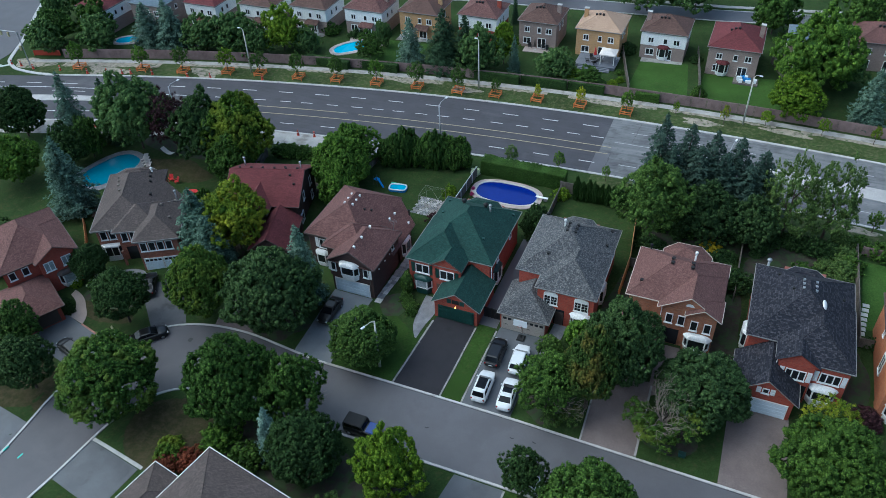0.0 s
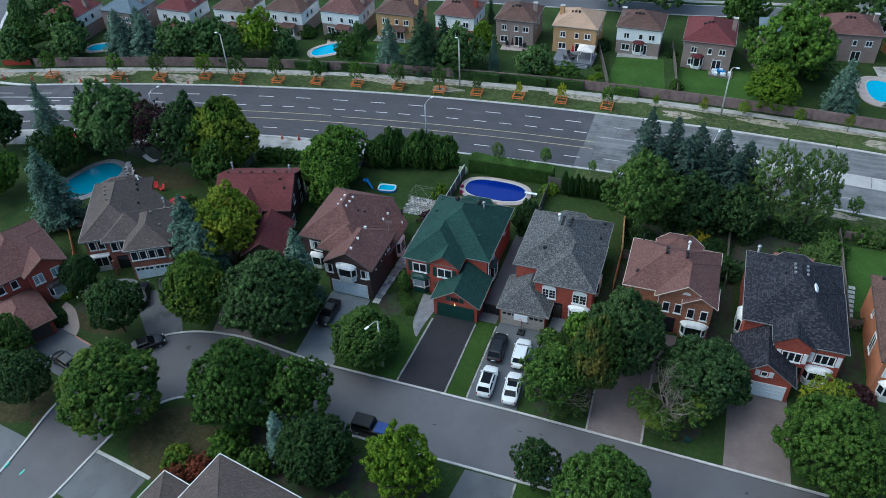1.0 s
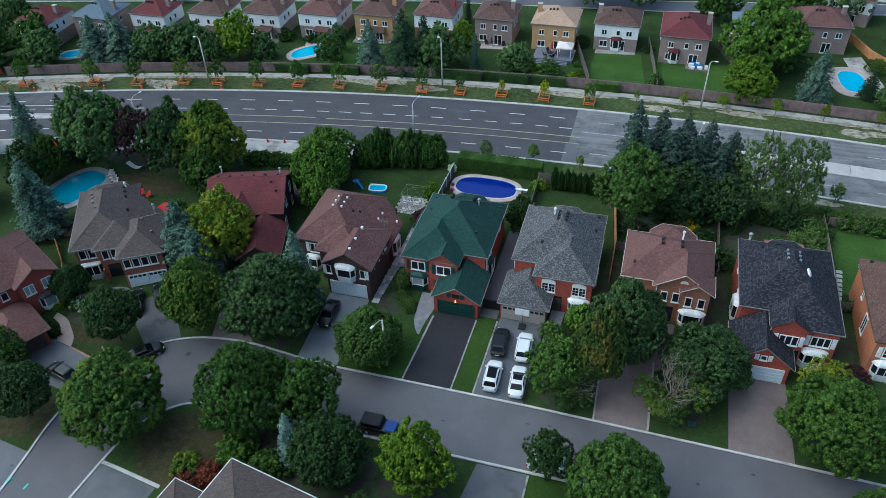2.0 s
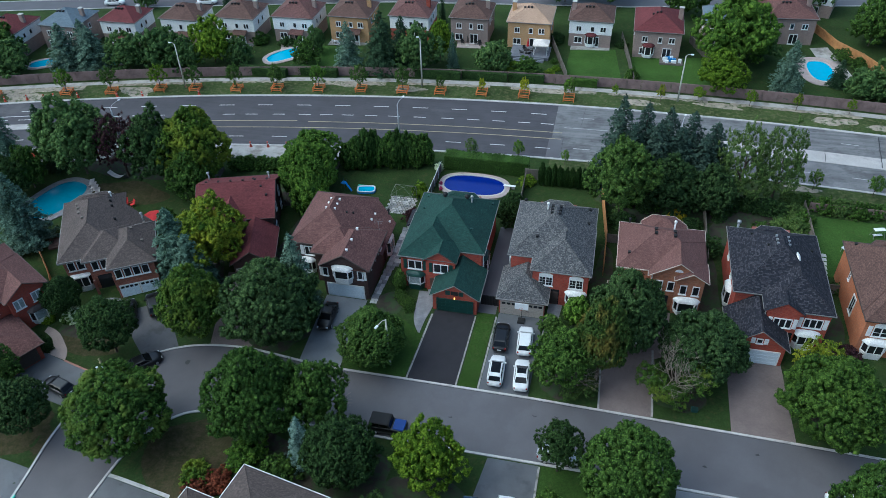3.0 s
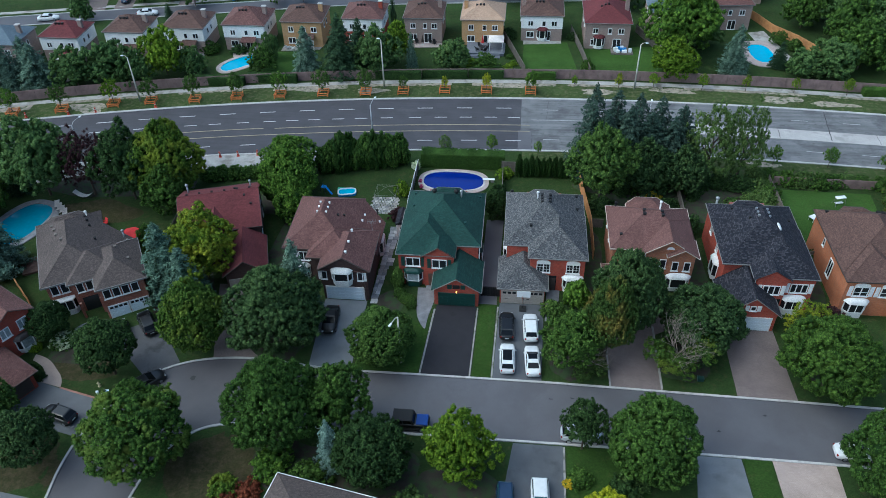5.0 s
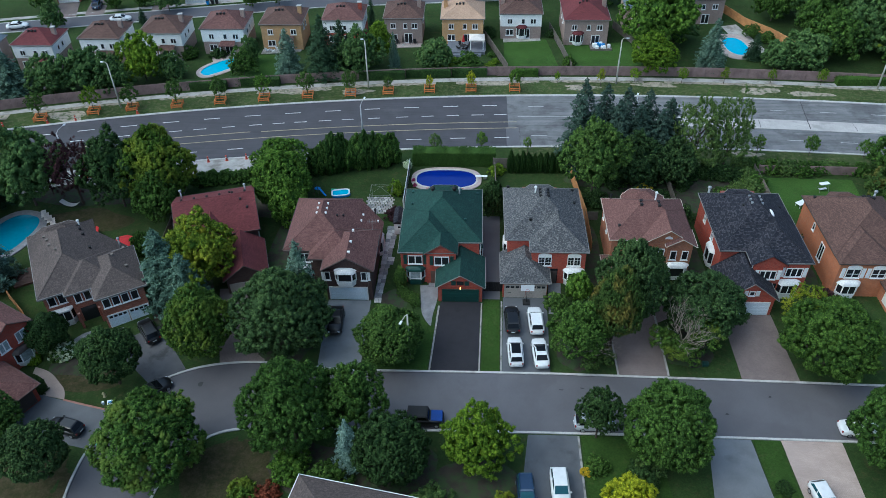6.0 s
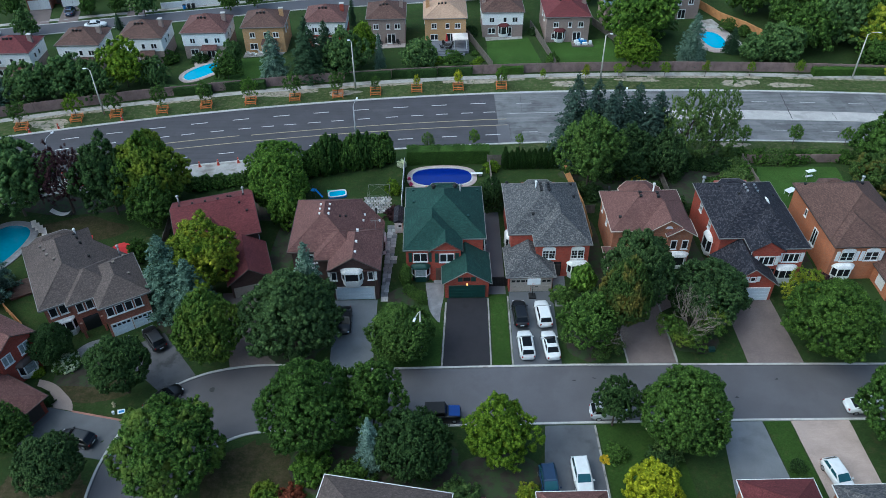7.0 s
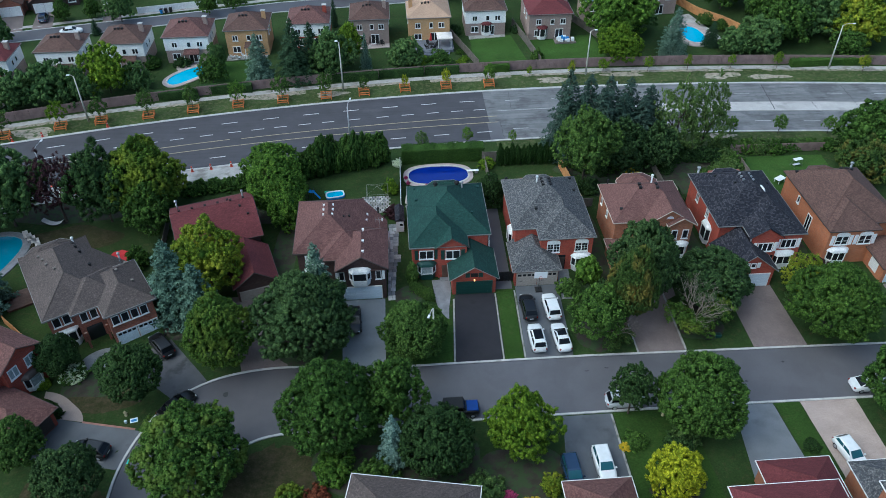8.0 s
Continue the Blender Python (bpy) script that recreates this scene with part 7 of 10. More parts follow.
def slate_house():
    h = house_at("mottled brick house with a weathered grey hip roof", -52.1, 6.3, 30, z=-0.75)
    E = 5.5
    walls(h, [(0.0, 7.8, 0.4, 13.8, B, E - 0.08), (6.2, 11.7, -3.2, 5.0, B, E - 0.08), (3.0, 6.4, -0.4, 1.0, B, E - 0.08), (7.6, 11.0, 4.6, 7.8, B, 3.2)], BRICK_MIXED)
    for name, zz, (u0, u1, v0, v1) in (("roof", 0.0, (-0.5, 8.2, -0.1, 14.3)), ("entry_roof", 0.01, (2.55, 9.4, -0.95, 5.9)), ("wing_roof", 0.02, (5.8, 12.15, -3.6, 5.4))):
        plan_roof(h, [(u0, v0), (u1, v0), (u1, v1), (u0, v1)], E + zz, ROOF_SLATE, 0.62, TRIM_GREY, name, bare=(1, 2) if name != "wing_roof" else ())
    plan_roof(h, [(0.2, 11.0), (6.6, 11.0), (6.6, 14.2), (5.2, 15.6), (1.6, 15.6), (0.2, 14.2)], E - 0.02, ROOF_SLATE, 0.5, TRIM_GREY, "rear_roof")
    walls(h, [(1.7, 5.1, 13.4, 15.1, B, E - 0.2)], BRICK_MIXED)
    catslide(h, (8.1, 4.0, E + 0.04), (8.1, 11.2, E + 0.04), (11.5, 8.4, E - 2.05), (11.5, 4.0, E - 2.05), ROOF_SLATE, TRIM_GREY)
    for u in (0.9, 2.1):
        window(h, u, 3.5, 0.95, 1.5, 0.4, lights=1)
    for u in (3.95, 5.1):
        window(h, u, 3.5, 0.9, 1.5, -0.4, lights=1)
    for k in range(4):
        window(h, 7.0 + 1.15 * k, 3.5, 0.95, 1.5, -3.2, lights=1)
    bay_window(h, 1.6, 0.9, 3.0, 1.8, 0.4, depth=0.75, skirt=0.9, dome=0.25, mullions=1)
    for a, b in ((6.6, 8.9), (9.2, 11.5)):
        garage_door(h, a, b, 0.05, 2.15, -3.26, PALE_BLUE_DOOR, 4, 4, WHITE, True)
    # The porch's shade is a dark panel laid on its back wall.
    part("porch_dark_panel", slab(Shape(), "S", -0.4, 3.7, 5.6, 0.0, 0.03, 0.1, 2.5), GLASS, h, "dark panel standing for the porch's shade")
    for p in (3.4, 5.9):
        part("porch_post", Shape().box(p - 0.15, p + 0.15, -1.7, -1.4, -0.2, 2.7), BRICK_MIXED, h)
    part("porch", Shape().box(3.2, 6.1, -1.8, -0.4, -0.4, 0.12), FLAGSTONE, h, "stone porch floor")
    for u, v, r in ((2.2, 9.6, 0), (2.4, 8.2, 0), (1.9, 10.8, 0), (3.1, 6.2, 0), (6.2, 11.8, 1), (6.4, 10.8, 1), (6.6, 9.6, 1), (9.4, 2.2, 0), (10.6, 0.0, 0), (10.9, 4.2, 0), (7.0, 6.5, 1)):
        roof_vent(h, u, v, slope_z(u, v, (-0.5, 8.4, -0.1, 13.7) if u < 8 else (5.8, 12.2, -3.6, 8.6), E, 0.62), BLACK_METAL if r else WOOD_GREY, 0.28)
    flue(h, 6.4, 12.2, E + 0.4, E + 2.0, WHITE)
    flue(h, 10.6, 6.0, E, E + 1.6, STEEL)


def west_house():
    h = house_at("red brick house with brown shingles facing the street bend", -57.2, -5.4, 61, z=-0.7)
    E = 5.4
    walls(h, [(0.2, 9.2, 0.4, 11.0, B, E - 0.08), (4.6, 9.2, -0.6, 1.0, B, E - 0.08), (-1.2, 4.4, -7.0, 1.0, B, 2.4)], BRICK_RED, [(4.4, 9.4, -0.58, E - 0.12, 2.5 * 0.62)])
    hip_roof(h, -0.3, 9.7, -0.1, 11.5, E, ROOF_BROWN, ridge="y", fascia=TRIM_DARK, pitch=0.62)
    hip_roof(h, 4.1, 9.8, -1.0, 8.0, E, ROOF_BROWN, ridge="y", gables=("S",), fascia=TRIM_DARK, pitch=0.62, name="gable_roof")
    hip_roof(h, -1.7, 4.9, -7.5, 1.0, 2.5, ROOF_BROWN, ridge="y", fascia=TRIM_DARK, pitch=0.5, name="garage_roof")
    for u in (5.7, 8.0):
        window(h, u, 3.4, 1.3, 1.5, -0.6, lights=2, pane=GLASS_CURTAIN)
    bay_window(h, 7.4, 0.7, 2.4, 1.7, -0.6, depth=0.6, roof=TRIM_DARK, pane=GLASS_CURTAIN)
    for u in (1.2, 2.9):
        window(h, u, 3.6, 0.9, 1.3, 0.4, lights=1)
    garage_door(h, -0.6, 3.8, 0.05, 2.1, -7.06, TRIM_DARK, 4, 8)
    flue(h, 2.4, 9.5, E, E + 2.2, WHITE, 0.2)


def generic_house(x0, x1, y0, y1, label, brick, roof, ridge="auto", base=None, eave=5.6, pitch=0.5, upper=None, trim=None, yaw=0, chimney=None, lean=True, wins=(), south=True, dooru=None, deck=None):
    """A plain two-storey house whose back faces south: upper siding, windows, patio door, lean-to, chimney."""
    cx, cy = (x0 + x1) / 2, (y0 + y1) / 2
    h = house_at(label, cx, cy, yaw)
    w, d = (x1 - x0) / 2, (y1 - y0) / 2
    if upper:
        walls(h, [(-w, w, -d, d, B, 2.75)], brick)
        walls(h, [(-w - 0.06, w + 0.06, -d - 0.06, d + 0.06, 2.75, eave - 0.05)], upper, name="upper_wall")
        p2 = -d - 0.06
    else:
        walls(h, [(-w, w, -d, d, B, eave - 0.05)], brick)
        p2 = -d
    hip_roof(h, -w - 0.3, w + 0.3, -d - 0.3, d + 0.3, eave, roof, ridge=ridge, fascia=trim or TRIM_GREY, pitch=pitch)
    for k, (u, wd) in enumerate(wins or ((-0.55, 1.1), (0.1, 0.8), (0.6, 1.2))):
        window(h, u * w, 3.3, wd, 1.15, p2, lights=2 if wd > 0.9 else 1)
        window(h, -d * 0.4 + 0.5 * k * d, 3.5, 0.8, 1.1, -w - (0.06 if upper else 0), "W", 1) if k < 2 else None
        window(h, -d * 0.4 + 0.5 * k * d, 3.5, 0.8, 1.1, w + (0.06 if upper else 0), "E", 1) if k < 2 else None
    window(h, -0.55 * w, 0.8, 1.6, 1.3, -d, lights=2)
    du = 0.25 if dooru is None else dooru
    win = window(h, du * w, 0.15, 1.7, 2.1, -d, lights=2)
    if lean:
        s = Shape().add([(du * w - 1.5, -d, 3.0), (du * w + 1.5, -d, 3.0), (du * w + 1.6, -d - 1.6, 2.45), (du * w - 1.6, -d - 1.6, 2.45), (du * w - 1.5, -d, 2.85), (du * w + 1.5, -d, 2.85), (du * w + 1.6, -d - 1.6, 2.3), (du * w - 1.6, -d - 1.6, 2.3)],
                        [(0, 3, 2, 1), (4, 5, 6, 7), (3, 7, 6, 2), (0, 4, 7, 3), (1, 2, 6, 5)])
        part("lean_to_roof", s, roof, h)
        for sg in (-1.45, 1.45):
            part("porch_post", Shape().box(du * w + sg - 0.07, du * w + sg + 0.07, -d - 1.5, -d - 1.36, -0.2, 2.4), trim or WHITE, h)
    cu = chimney if chimney is not None else 0.8
    s = Shape().box(cu * w - 0.4, cu * w + 0.4, d * 0.1 - 0.35, d * 0.1 + 0.35, eave - 1, eave + pitch * d * 0.8 + 0.45)
    c = part("chimney", s, brick, h)
    part("chimney_cap", Shape().box(cu * w - 0.48, cu * w + 0.48, d * 0.1 - 0.43, d * 0.1 + 0.43, eave + pitch * d * 0.8 + 0.45, eave + pitch * d * 0.8 + 0.56), CONCRETE, c)
    for k in range(3):
        roof_vent(h, -w * 0.3 + 0.7 * k, -d * 0.25, slope_z(-w * 0.3 + 0.7 * k, -d * 0.25, (-w - 0.45, w + 0.45, -d - 0.45, d + 0.45), eave, pitch), BLACK_METAL, 0.34)
    return h


LAMP_GLOW, nt_, b_ = mat("lit_lamp_glass")
b_.inputs["Base Color"].default_value = (1, 0.6, 0.25, 1)
b_.inputs["Emission Color"].default_value = (1, 0.42, 0.1, 1)
b_.inputs["Emission Strength"].default_value = 1.6

for build in (brown_house, green_house, grey_house, orange_house, black_house, east_house, red_house, slate_house, west_house):
    build()

# far row, seen from the back
W = SIDING_WHITE
generic_house(-112.5, -104.5, 68.6, 77, "white-sided house with a red-brown roof", BRICK_TAUPE, ROOF_RED, upper=W)
generic_house(-102, -93.6, 73.6, 82, "taupe brick house with a blue-grey roof", BRICK_TAUPE, ROOF_BLUE, lean=False)
generic_house(-90.3, -82.3, 77.6, 85, "white-sided house with a dull red roof", BRICK_TAUPE, ROOF_RED, upper=W, ridge="x")
generic_house(-78, -69.9, 80.8, 88.5, "white-sided house with an umber hip roof", BRICK_TAUPE, ROOF_UMBER, upper=W)
generic_house(-66.6, -58.2, 83.4, 91.5, "white and grey house with an umber hip roof", BRICK_TAUPE, ROOF_UMBER, upper=W)
generic_house(-54.6, -45.9, 85.6, 94, "white-sided house with a brown roof behind the kidney pool", BRICK_TAUPE, ROOF_BROWN, upper=W, dooru=0.2)
generic_house(-42.8, -34.4, 87.8, 96, "buff brick house with an umber hip roof", BRICK_BUFF, ROOF_UMBER)
generic_house(-30.2, -22.0, 90.0, 98, "white and brick house with a brown hip roof", BRICK_RED, ROOF_BROWN, upper=W, lean=False)
generic_house(-17.4, -9.6, 91.0, 99.4, "taupe brick house with an umber roof and patio", BRICK_TAUPE, ROOF_UMBER, lean=False)
generic_house(-5.4, 3.2, 90.8, 99.5, "buff brick house with a tan hip roof and deck", BRICK_BUFF, ROOF_TAN, lean=False, chimney=-0.85)
far10 = generic_house(6.9, 15.4, 93.5, 101.6, "white-sided house with a brown roof above a square lawn", BRICK_TAUPE, ROOF_UMBER, upper=W, lean=False, chimney=-0.9)
bay_window(far10, 0.2, 0.7, 2.2, 1.9, -4.05, depth=0.7, roof=ROOF_RED)
far11 = generic_house(20.0, 29.0, 90.4, 101.5, "taupe brick house with a bright red hip roof", BRICK_TAUPE, ROOF_RED, lean=False, chimney=0.9, dooru=0.45)
bay_window(far11, -1.6, 0.7, 2.2, 1.9, -5.55, depth=0.7, roof=ROOF_RED)
generic_house(45.0, 55.0, 101.2, 110.0, "taupe brick house with a wide brown roof", BRICK_TAUPE, ROOF_BROWN, lean=False, yaw=4)
generic_house(53.5, 62.5, 117.0, 125.5, "white-sided house with an umber roof", BRICK_TAUPE, ROOF_UMBER, upper=W, lean=False, yaw=-18)
generic_house(33.5, 41, 96.5, 104.5, "small house with a blue-grey roof", BRICK_TAUPE, ROOF_BLUE, lean=False)


def front_house(x, y, yaw, label, brick, roof):
    """A house across the far street, facing south: garage in front, main block behind."""
    h = house_at(label, x, y, yaw)
    walls(h, [(-2.6, 2.6, 0.0, 6.0, B, 2.75), (-2.8, 7.0, 3.0, 12.0, B, 5.4)], brick)
    hip_roof(h, -3.0, 3.0, -0.4, 5.0, 2.8, roof, ridge="y", pitch=0.6, gables=("S",), fascia=TRIM_DARK, name="garage_roof")
    walls(h, [], brick, [(-2.7, 2.7, 0.02, 2.7, 1.55)], name="gable_wall")
    hip_roof(h, -3.2, 7.4, 2.6, 12.4, 5.5, roof, pitch=0.5, fascia=TRIM_GREY)
    garage_door(h, -2.2, -0.15, 0.05, 2.15, -0.05, WHITE, 4, 4)
    garage_door(h, 0.15, 2.2, 0.05, 2.15, -0.05, WHITE, 4, 4)
    for u in (3.8, 5.8):
        window(h, u, 3.2, 1.2, 1.3, 3.0, lights=2)
    window(h, 5.6, 0.8, 1.6, 1.5, 3.0, lights=2)
    door(h, 3.6, 0.1, 1.0, 2.1, 3.0, TRIM_DARK)


front_house(-95.4, 113.1, 11, "red-brown brick house with white garage doors across the far street", BRICK_MIXED, ROOF_UMBER)
front_house(-88.4, 114.9, 11, "brown brick house with a pale garage door across the far street", BRICK_BROWN, ROOF_BROWN)
front_house(-74.2, 118.8, 11, "white brick house with garage doors across the far street", BRICK_TAUPE, ROOF_SLATE)

# near row, mostly below the picture
def near_house(x0, x1, y0, y1, label, brick, roof, eave, low=None, yaw=0, ridge="auto", pitch=0.6):
    cx, cy = (x0 + x1) / 2, (y0 + y1) / 2
    h = house_at(label, cx, cy, yaw)
    w, d = (x1 - x0) / 2, (y1 - y0) / 2
    walls(h, [(-w + 0.4, w - 0.4, -d + 0.4, d - 0.4, B, eave - 0.05)], brick)
    hip_roof(h, -w, w, -d, d, eave, roof, ridge=ridge, fascia=WHITE, pitch=pitch)
    for u in (-0.5, 0.3):
        window(h, u * w, eave - 2.2, 1.2, 1.3, d - 0.4, "N", 2)
    if low:
        a, b, c, e, z = low
        walls(h, [(a + 0.4 - cx, b - 0.4 - cx, c + 0.4 - cy, e - 0.4 - cy, B, z - 0.05)], brick)
        hip_roof(h, a - cx, b - cx, c - cy, e - cy, z, roof, ridge="y", fascia=WHITE, pitch=pitch, name="garage_roof")
        garage_door(h, a + 0.9 - cx, b - 0.9 - cx, 0.05, 2.1, e - 0.3 - cy, WHITE, 4, 8)
    return h


slate = house_at("orange-red brick house with a weathered grey gable roof", -10.2, -26.0, -11)
walls(slate, [(-5.6, 6.0, -6.6, 6.2, B, 4.4), (-10.6, -5.0, -6, 2.6, B, 2.6)], BRICK_ORANGE)
hip_roof(slate, -6.3, 6.4, -7.2, 6.9, 4.5, ROOF_SLATE, ridge="y", fascia=WHITE, pitch=0.45, gables=())
hip_roof(slate, -11.2, -4.6, -6.6, 3.4, 2.6, ROOF_SLATE, ridge="y", fascia=WHITE, pitch=0.5, name="garage_roof")
near_house(3, 15, -38, -24, "brown-roofed brick house at a driveway's head", BRICK_ORANGE, ROOF_BROWN, 5.6, (5.6, 12.6, -28, -19.4, 2.8))
near_house(20.5, 31.2, -38, -23, "orange brick house with a dark red roof", BRICK_ORANGE, ROOF_RED, 5.6, (25.6, 33.2, -30, -18.6, 2.9))
near_house(35, 48, -38, -23.5, "orange brick house with a blue-grey roof", BRICK_ORANGE, ROOF_GREY, 5.6, (34.8, 41.8, -32, -19.4, 2.9))


# ---- vehicles ----
def loft(s, rings):
    """Skin closed rings of equally many points."""
    n = len(rings[0])
    k = len(s.v)
    for r in rings:
        s.v.extend(r)
    for i in range(len(rings) - 1):
        for j in range(n):
            a, b = k + i * n + j, k + i * n + (j + 1) % n
            s.f.append((a, b, b + n, a + n))
    s.f.append(tuple(range(k, k + n))[::-1])
    s.f.append(tuple(range(k + n * (len(rings) - 1), k + n * len(rings))))
    return s


def section(x, half, z0, z1, r):
    """A rounded cross-section of a car body at x."""
    return [(x, half - r * 0.6, z0), (x, half, z0 + r), (x, half, z1 - r), (x, half - r * 0.8, z1 - r * 0.25), (x, half - r * 2.2, z1),
            (x, -half + r * 2.2, z1), (x, -half + r * 0.8, z1 - r * 0.25), (x, -half, z1 - r), (x, -half, z0 + r), (x, -half + r * 0.6, z0)]


STYLES = {  # length, half width, bonnet height, boot height, belt, roof, cabin stations (rear base, rear top, front top, front base)
    "suv": (4.6, 0.93, 1.05, 1.02, 1.08, 1.68, (-2.15, -1.75, 0.35, 1.15)),
    "sedan": (4.75, 0.92, 0.95, 1.0, 1.0, 1.45, (-1.75, -1.0, 0.25, 1.15)),
    "hatch": (4.3, 0.89, 0.97, 0.95, 1.02, 1.52, (-2.0, -1.5, 0.3, 1.1)),
    "van": (5.0, 0.97, 1.05, 1.05, 1.12, 1.76, (-2.4, -2.1, 0.75, 1.5)),
    "jeep": (4.2, 0.9, 1.18, 1.1, 1.2, 1.85, (-2.0, -1.92, 0.3, 0.55)),
}
WHEEL = Shape().tube([(0, -0.11, 0), (0, -0.09, 0), (0, 0.09, 0), (0, 0.11, 0)], [0.27, 0.33, 0.33, 0.27], 16).mesh("tyre", TYRE)
RIM_MESH = Shape().tube([(0, -0.118, 0), (0, 0.118, 0)], [0.21, 0.21], 12).mesh("rim", RIM)


def face_panel(s, q, e, f, out=0.014):
    """A thin pane on the four-cornered face q (corners in turn), inset by e along and f up, standing out of it."""
    a, b, c, d = (Vector(p) for p in q)
    n = (b - a).cross(d - a).normalized() * out
    at = lambda u, v: (a * (1 - u) + b * u) * (1 - v) + (d * (1 - u) + c * u) * v
    pts = [at(u, v) for u, v in ((e[0], f[0]), (e[1], f[0]), (e[1], f[1]), (e[0], f[1]))]
    return s.add([p - n for p in pts] + [p + n for p in pts], [(3, 2, 1, 0), (4, 5, 6, 7), (0, 1, 5, 4), (1, 2, 6, 5), (2, 3, 7, 6), (3, 0, 4, 7)])


def car(x, y, yaw, style, colour, label, roof=None, glass=None, bonnet=None, z=None):
    L, W, hb, hr, belt, top, (a, b, c, d) = STYLES[style]
    glass = glass or CAR_GLASS
    t = thing("car", label, "car", pose(x, y, (gz(x, y) if z is None else z) + 0.03, 0, 0, yaw))
    h = L / 2
    boxy = style == "jeep"
    k = 0.35 if boxy else 1.0
    s = Shape()
    loft(s, [section(-h, W - 0.42 * k, 0.45, hr - 0.2, 0.1), section(-h + 0.07, W - 0.2 * k, 0.34, hr - 0.09, 0.12), section(-h + 0.28, W - 0.07 * k, 0.26, hr - 0.02, 0.13), section(-h + 0.75, W, 0.24, hr, 0.13), section(a * 0.5, W, 0.22, belt, 0.13),
             section(d * 0.6, W, 0.22, belt, 0.13), section(d + 0.1, W - 0.02, 0.24, hb + 0.02, 0.13), section(h - 0.55, W - 0.06 * k, 0.26, hb - 0.06, 0.14), section(h - 0.25, W - 0.16 * k, 0.28, hb - 0.14, 0.14), section(h - 0.07, W - 0.34 * k, 0.34, hb - 0.24, 0.12), section(h, W - 0.56 * k, 0.42, hb - 0.34, 0.08)])
    part("body", s, colour, t, smooth=True)
    i0, i1 = (0.03, 0.06) if boxy else (0.06, 0.21)
    upper = colour if bonnet is None else BLACK_METAL
    lo = [(a, -W + i0 + 0.04, belt - 0.05), (d, -W + i0 + 0.08, belt - 0.07), (d, W - i0 - 0.08, belt - 0.07), (a, W - i0 - 0.04, belt - 0.05)]
    hi = [(b, -W + i1 + 0.03, top - 0.05), (c, -W + i1 + 0.03, top - 0.05), (c, W - i1 - 0.03, top - 0.05), (b, W - i1 - 0.03, top - 0.05)]
    crown = [(b + 0.12, -W + i1 + 0.14, top), (c - 0.14, -W + i1 + 0.14, top), (c - 0.14, W - i1 - 0.14, top), (b + 0.12, W - i1 - 0.14, top)]
    part("cabin", loft(Shape(), [lo, hi, crown]), upper, t)
    part("windscreen", face_panel(Shape(), (lo[1], lo[2], hi[2], hi[1]), (0.05, 0.95), (0.1, 0.93)), glass, t, "dark glass windscreen")
    part("rear_window", face_panel(Shape(), (lo[3], lo[0], hi[0], hi[3]), (0.07, 0.93), (0.16, 0.94)), glass, t, "dark rear glass")
    for q in ((lo[0], lo[1], hi[1], hi[0]), (lo[2], lo[3], hi[3], hi[2])):
        for e in ((0.07, 0.47), (0.52, 0.9)):
            part("side_window", face_panel(Shape(), q, e, (0.22, 0.9)), glass, t)
    if roof is not None:
        part("roof_glass", Shape().soft_box(b + 0.5, c + 0.03, -W + i1 + 0.17, W - i1 - 0.17, top - 0.04, top + 0.012, 0.01), roof, t, "black glass sunroof")
    if bonnet is not None:
        part("bonnet", Shape().soft_box(d + 0.12, h - 0.12, -W + 0.16, W - 0.16, hb - 0.2, hb + 0.06, 0.05), bonnet, t, "bright blue bonnet")
    for sx in (h * 0.62, -h * 0.6):
        for sg in (-1, 1):
            w = part("wheel", WHEEL, TYRE, t, at=pose(sx, sg * (W - 0.1), 0.33))
            part("rim", RIM_MESH, RIM, w)
    for sg in (-1, 1):
        part("headlight", Shape().soft_box(h - 0.42, h - 0.12, sg * (W - 0.34) - 0.14, sg * (W - 0.34) + 0.14, hb - 0.36, hb - 0.19, 0.03), CLEAR_LENS, t)
        part("tail_light", Shape().soft_box(-h + 0.05, -h + 0.2, sg * (W - 0.24) - 0.1, sg * (W - 0.24) + 0.1, hr - 0.3, hr - 0.1, 0.03), RED_LENS, t)
        part("mirror", Shape().soft_box(d - 0.36, d - 0.2, sg * (W + 0.05) - 0.09, sg * (W + 0.05) + 0.09, belt - 0.02, belt + 0.1, 0.03), colour, t)
    part("number_plate", Shape().soft_box(-h - 0.015, -h + 0.02, -0.25, 0.25, 0.62, 0.74, 0.005), TOY_WHITE, t)
    return t


car(7.0, 2.6, 92, "suv", CAR_WHITE, "white sport utility car with a black glass roof on the driveway", CAR_GLASS)
car(10.0, 2.5, 94, "sedan", CAR_WHITE, "white sedan with a black glass roof on the driveway", CAR_GLASS)
car(6.75, 7.8, 92, "suv", CAR_BLACK, "black sport utility car on the driveway")
car(9.7, 7.7, 93, "suv", CAR_WHITE, "white sport utility car beside the basketball hoop")
car(-15.6, 7.2, -88, "sedan", CAR_BLACK, "black sedan on the brown house's driveway")
car(-39.4, 5.6, 128, "suv", CAR_BLACK, "black car parked before the garage doors")
car(-42.2, 4.0, 122, "sedan", CAR_BLACK, "black sedan parked beside the garage")
car(-35.7, -4.0, 48, "sedan", CAR_BLACK, "black car parked along the bend")
car(-44.0, -9.2, 165, "hatch", CAR_BLACK, "black car half hidden by trees on a driveway")
car(-3.4, -7.6, 0, "jeep", CAR_BLACK, "black off-road car with a bright blue bonnet", bonnet=CAR_BLUE)
car(15.4, -7.7, 0, "suv", CAR_SILVER, "silver sport utility car parked under a street tree")
car(44.3, -7.6, 0, "sedan", CAR_WHITE, "white sedan parked at the kerb under a tree")
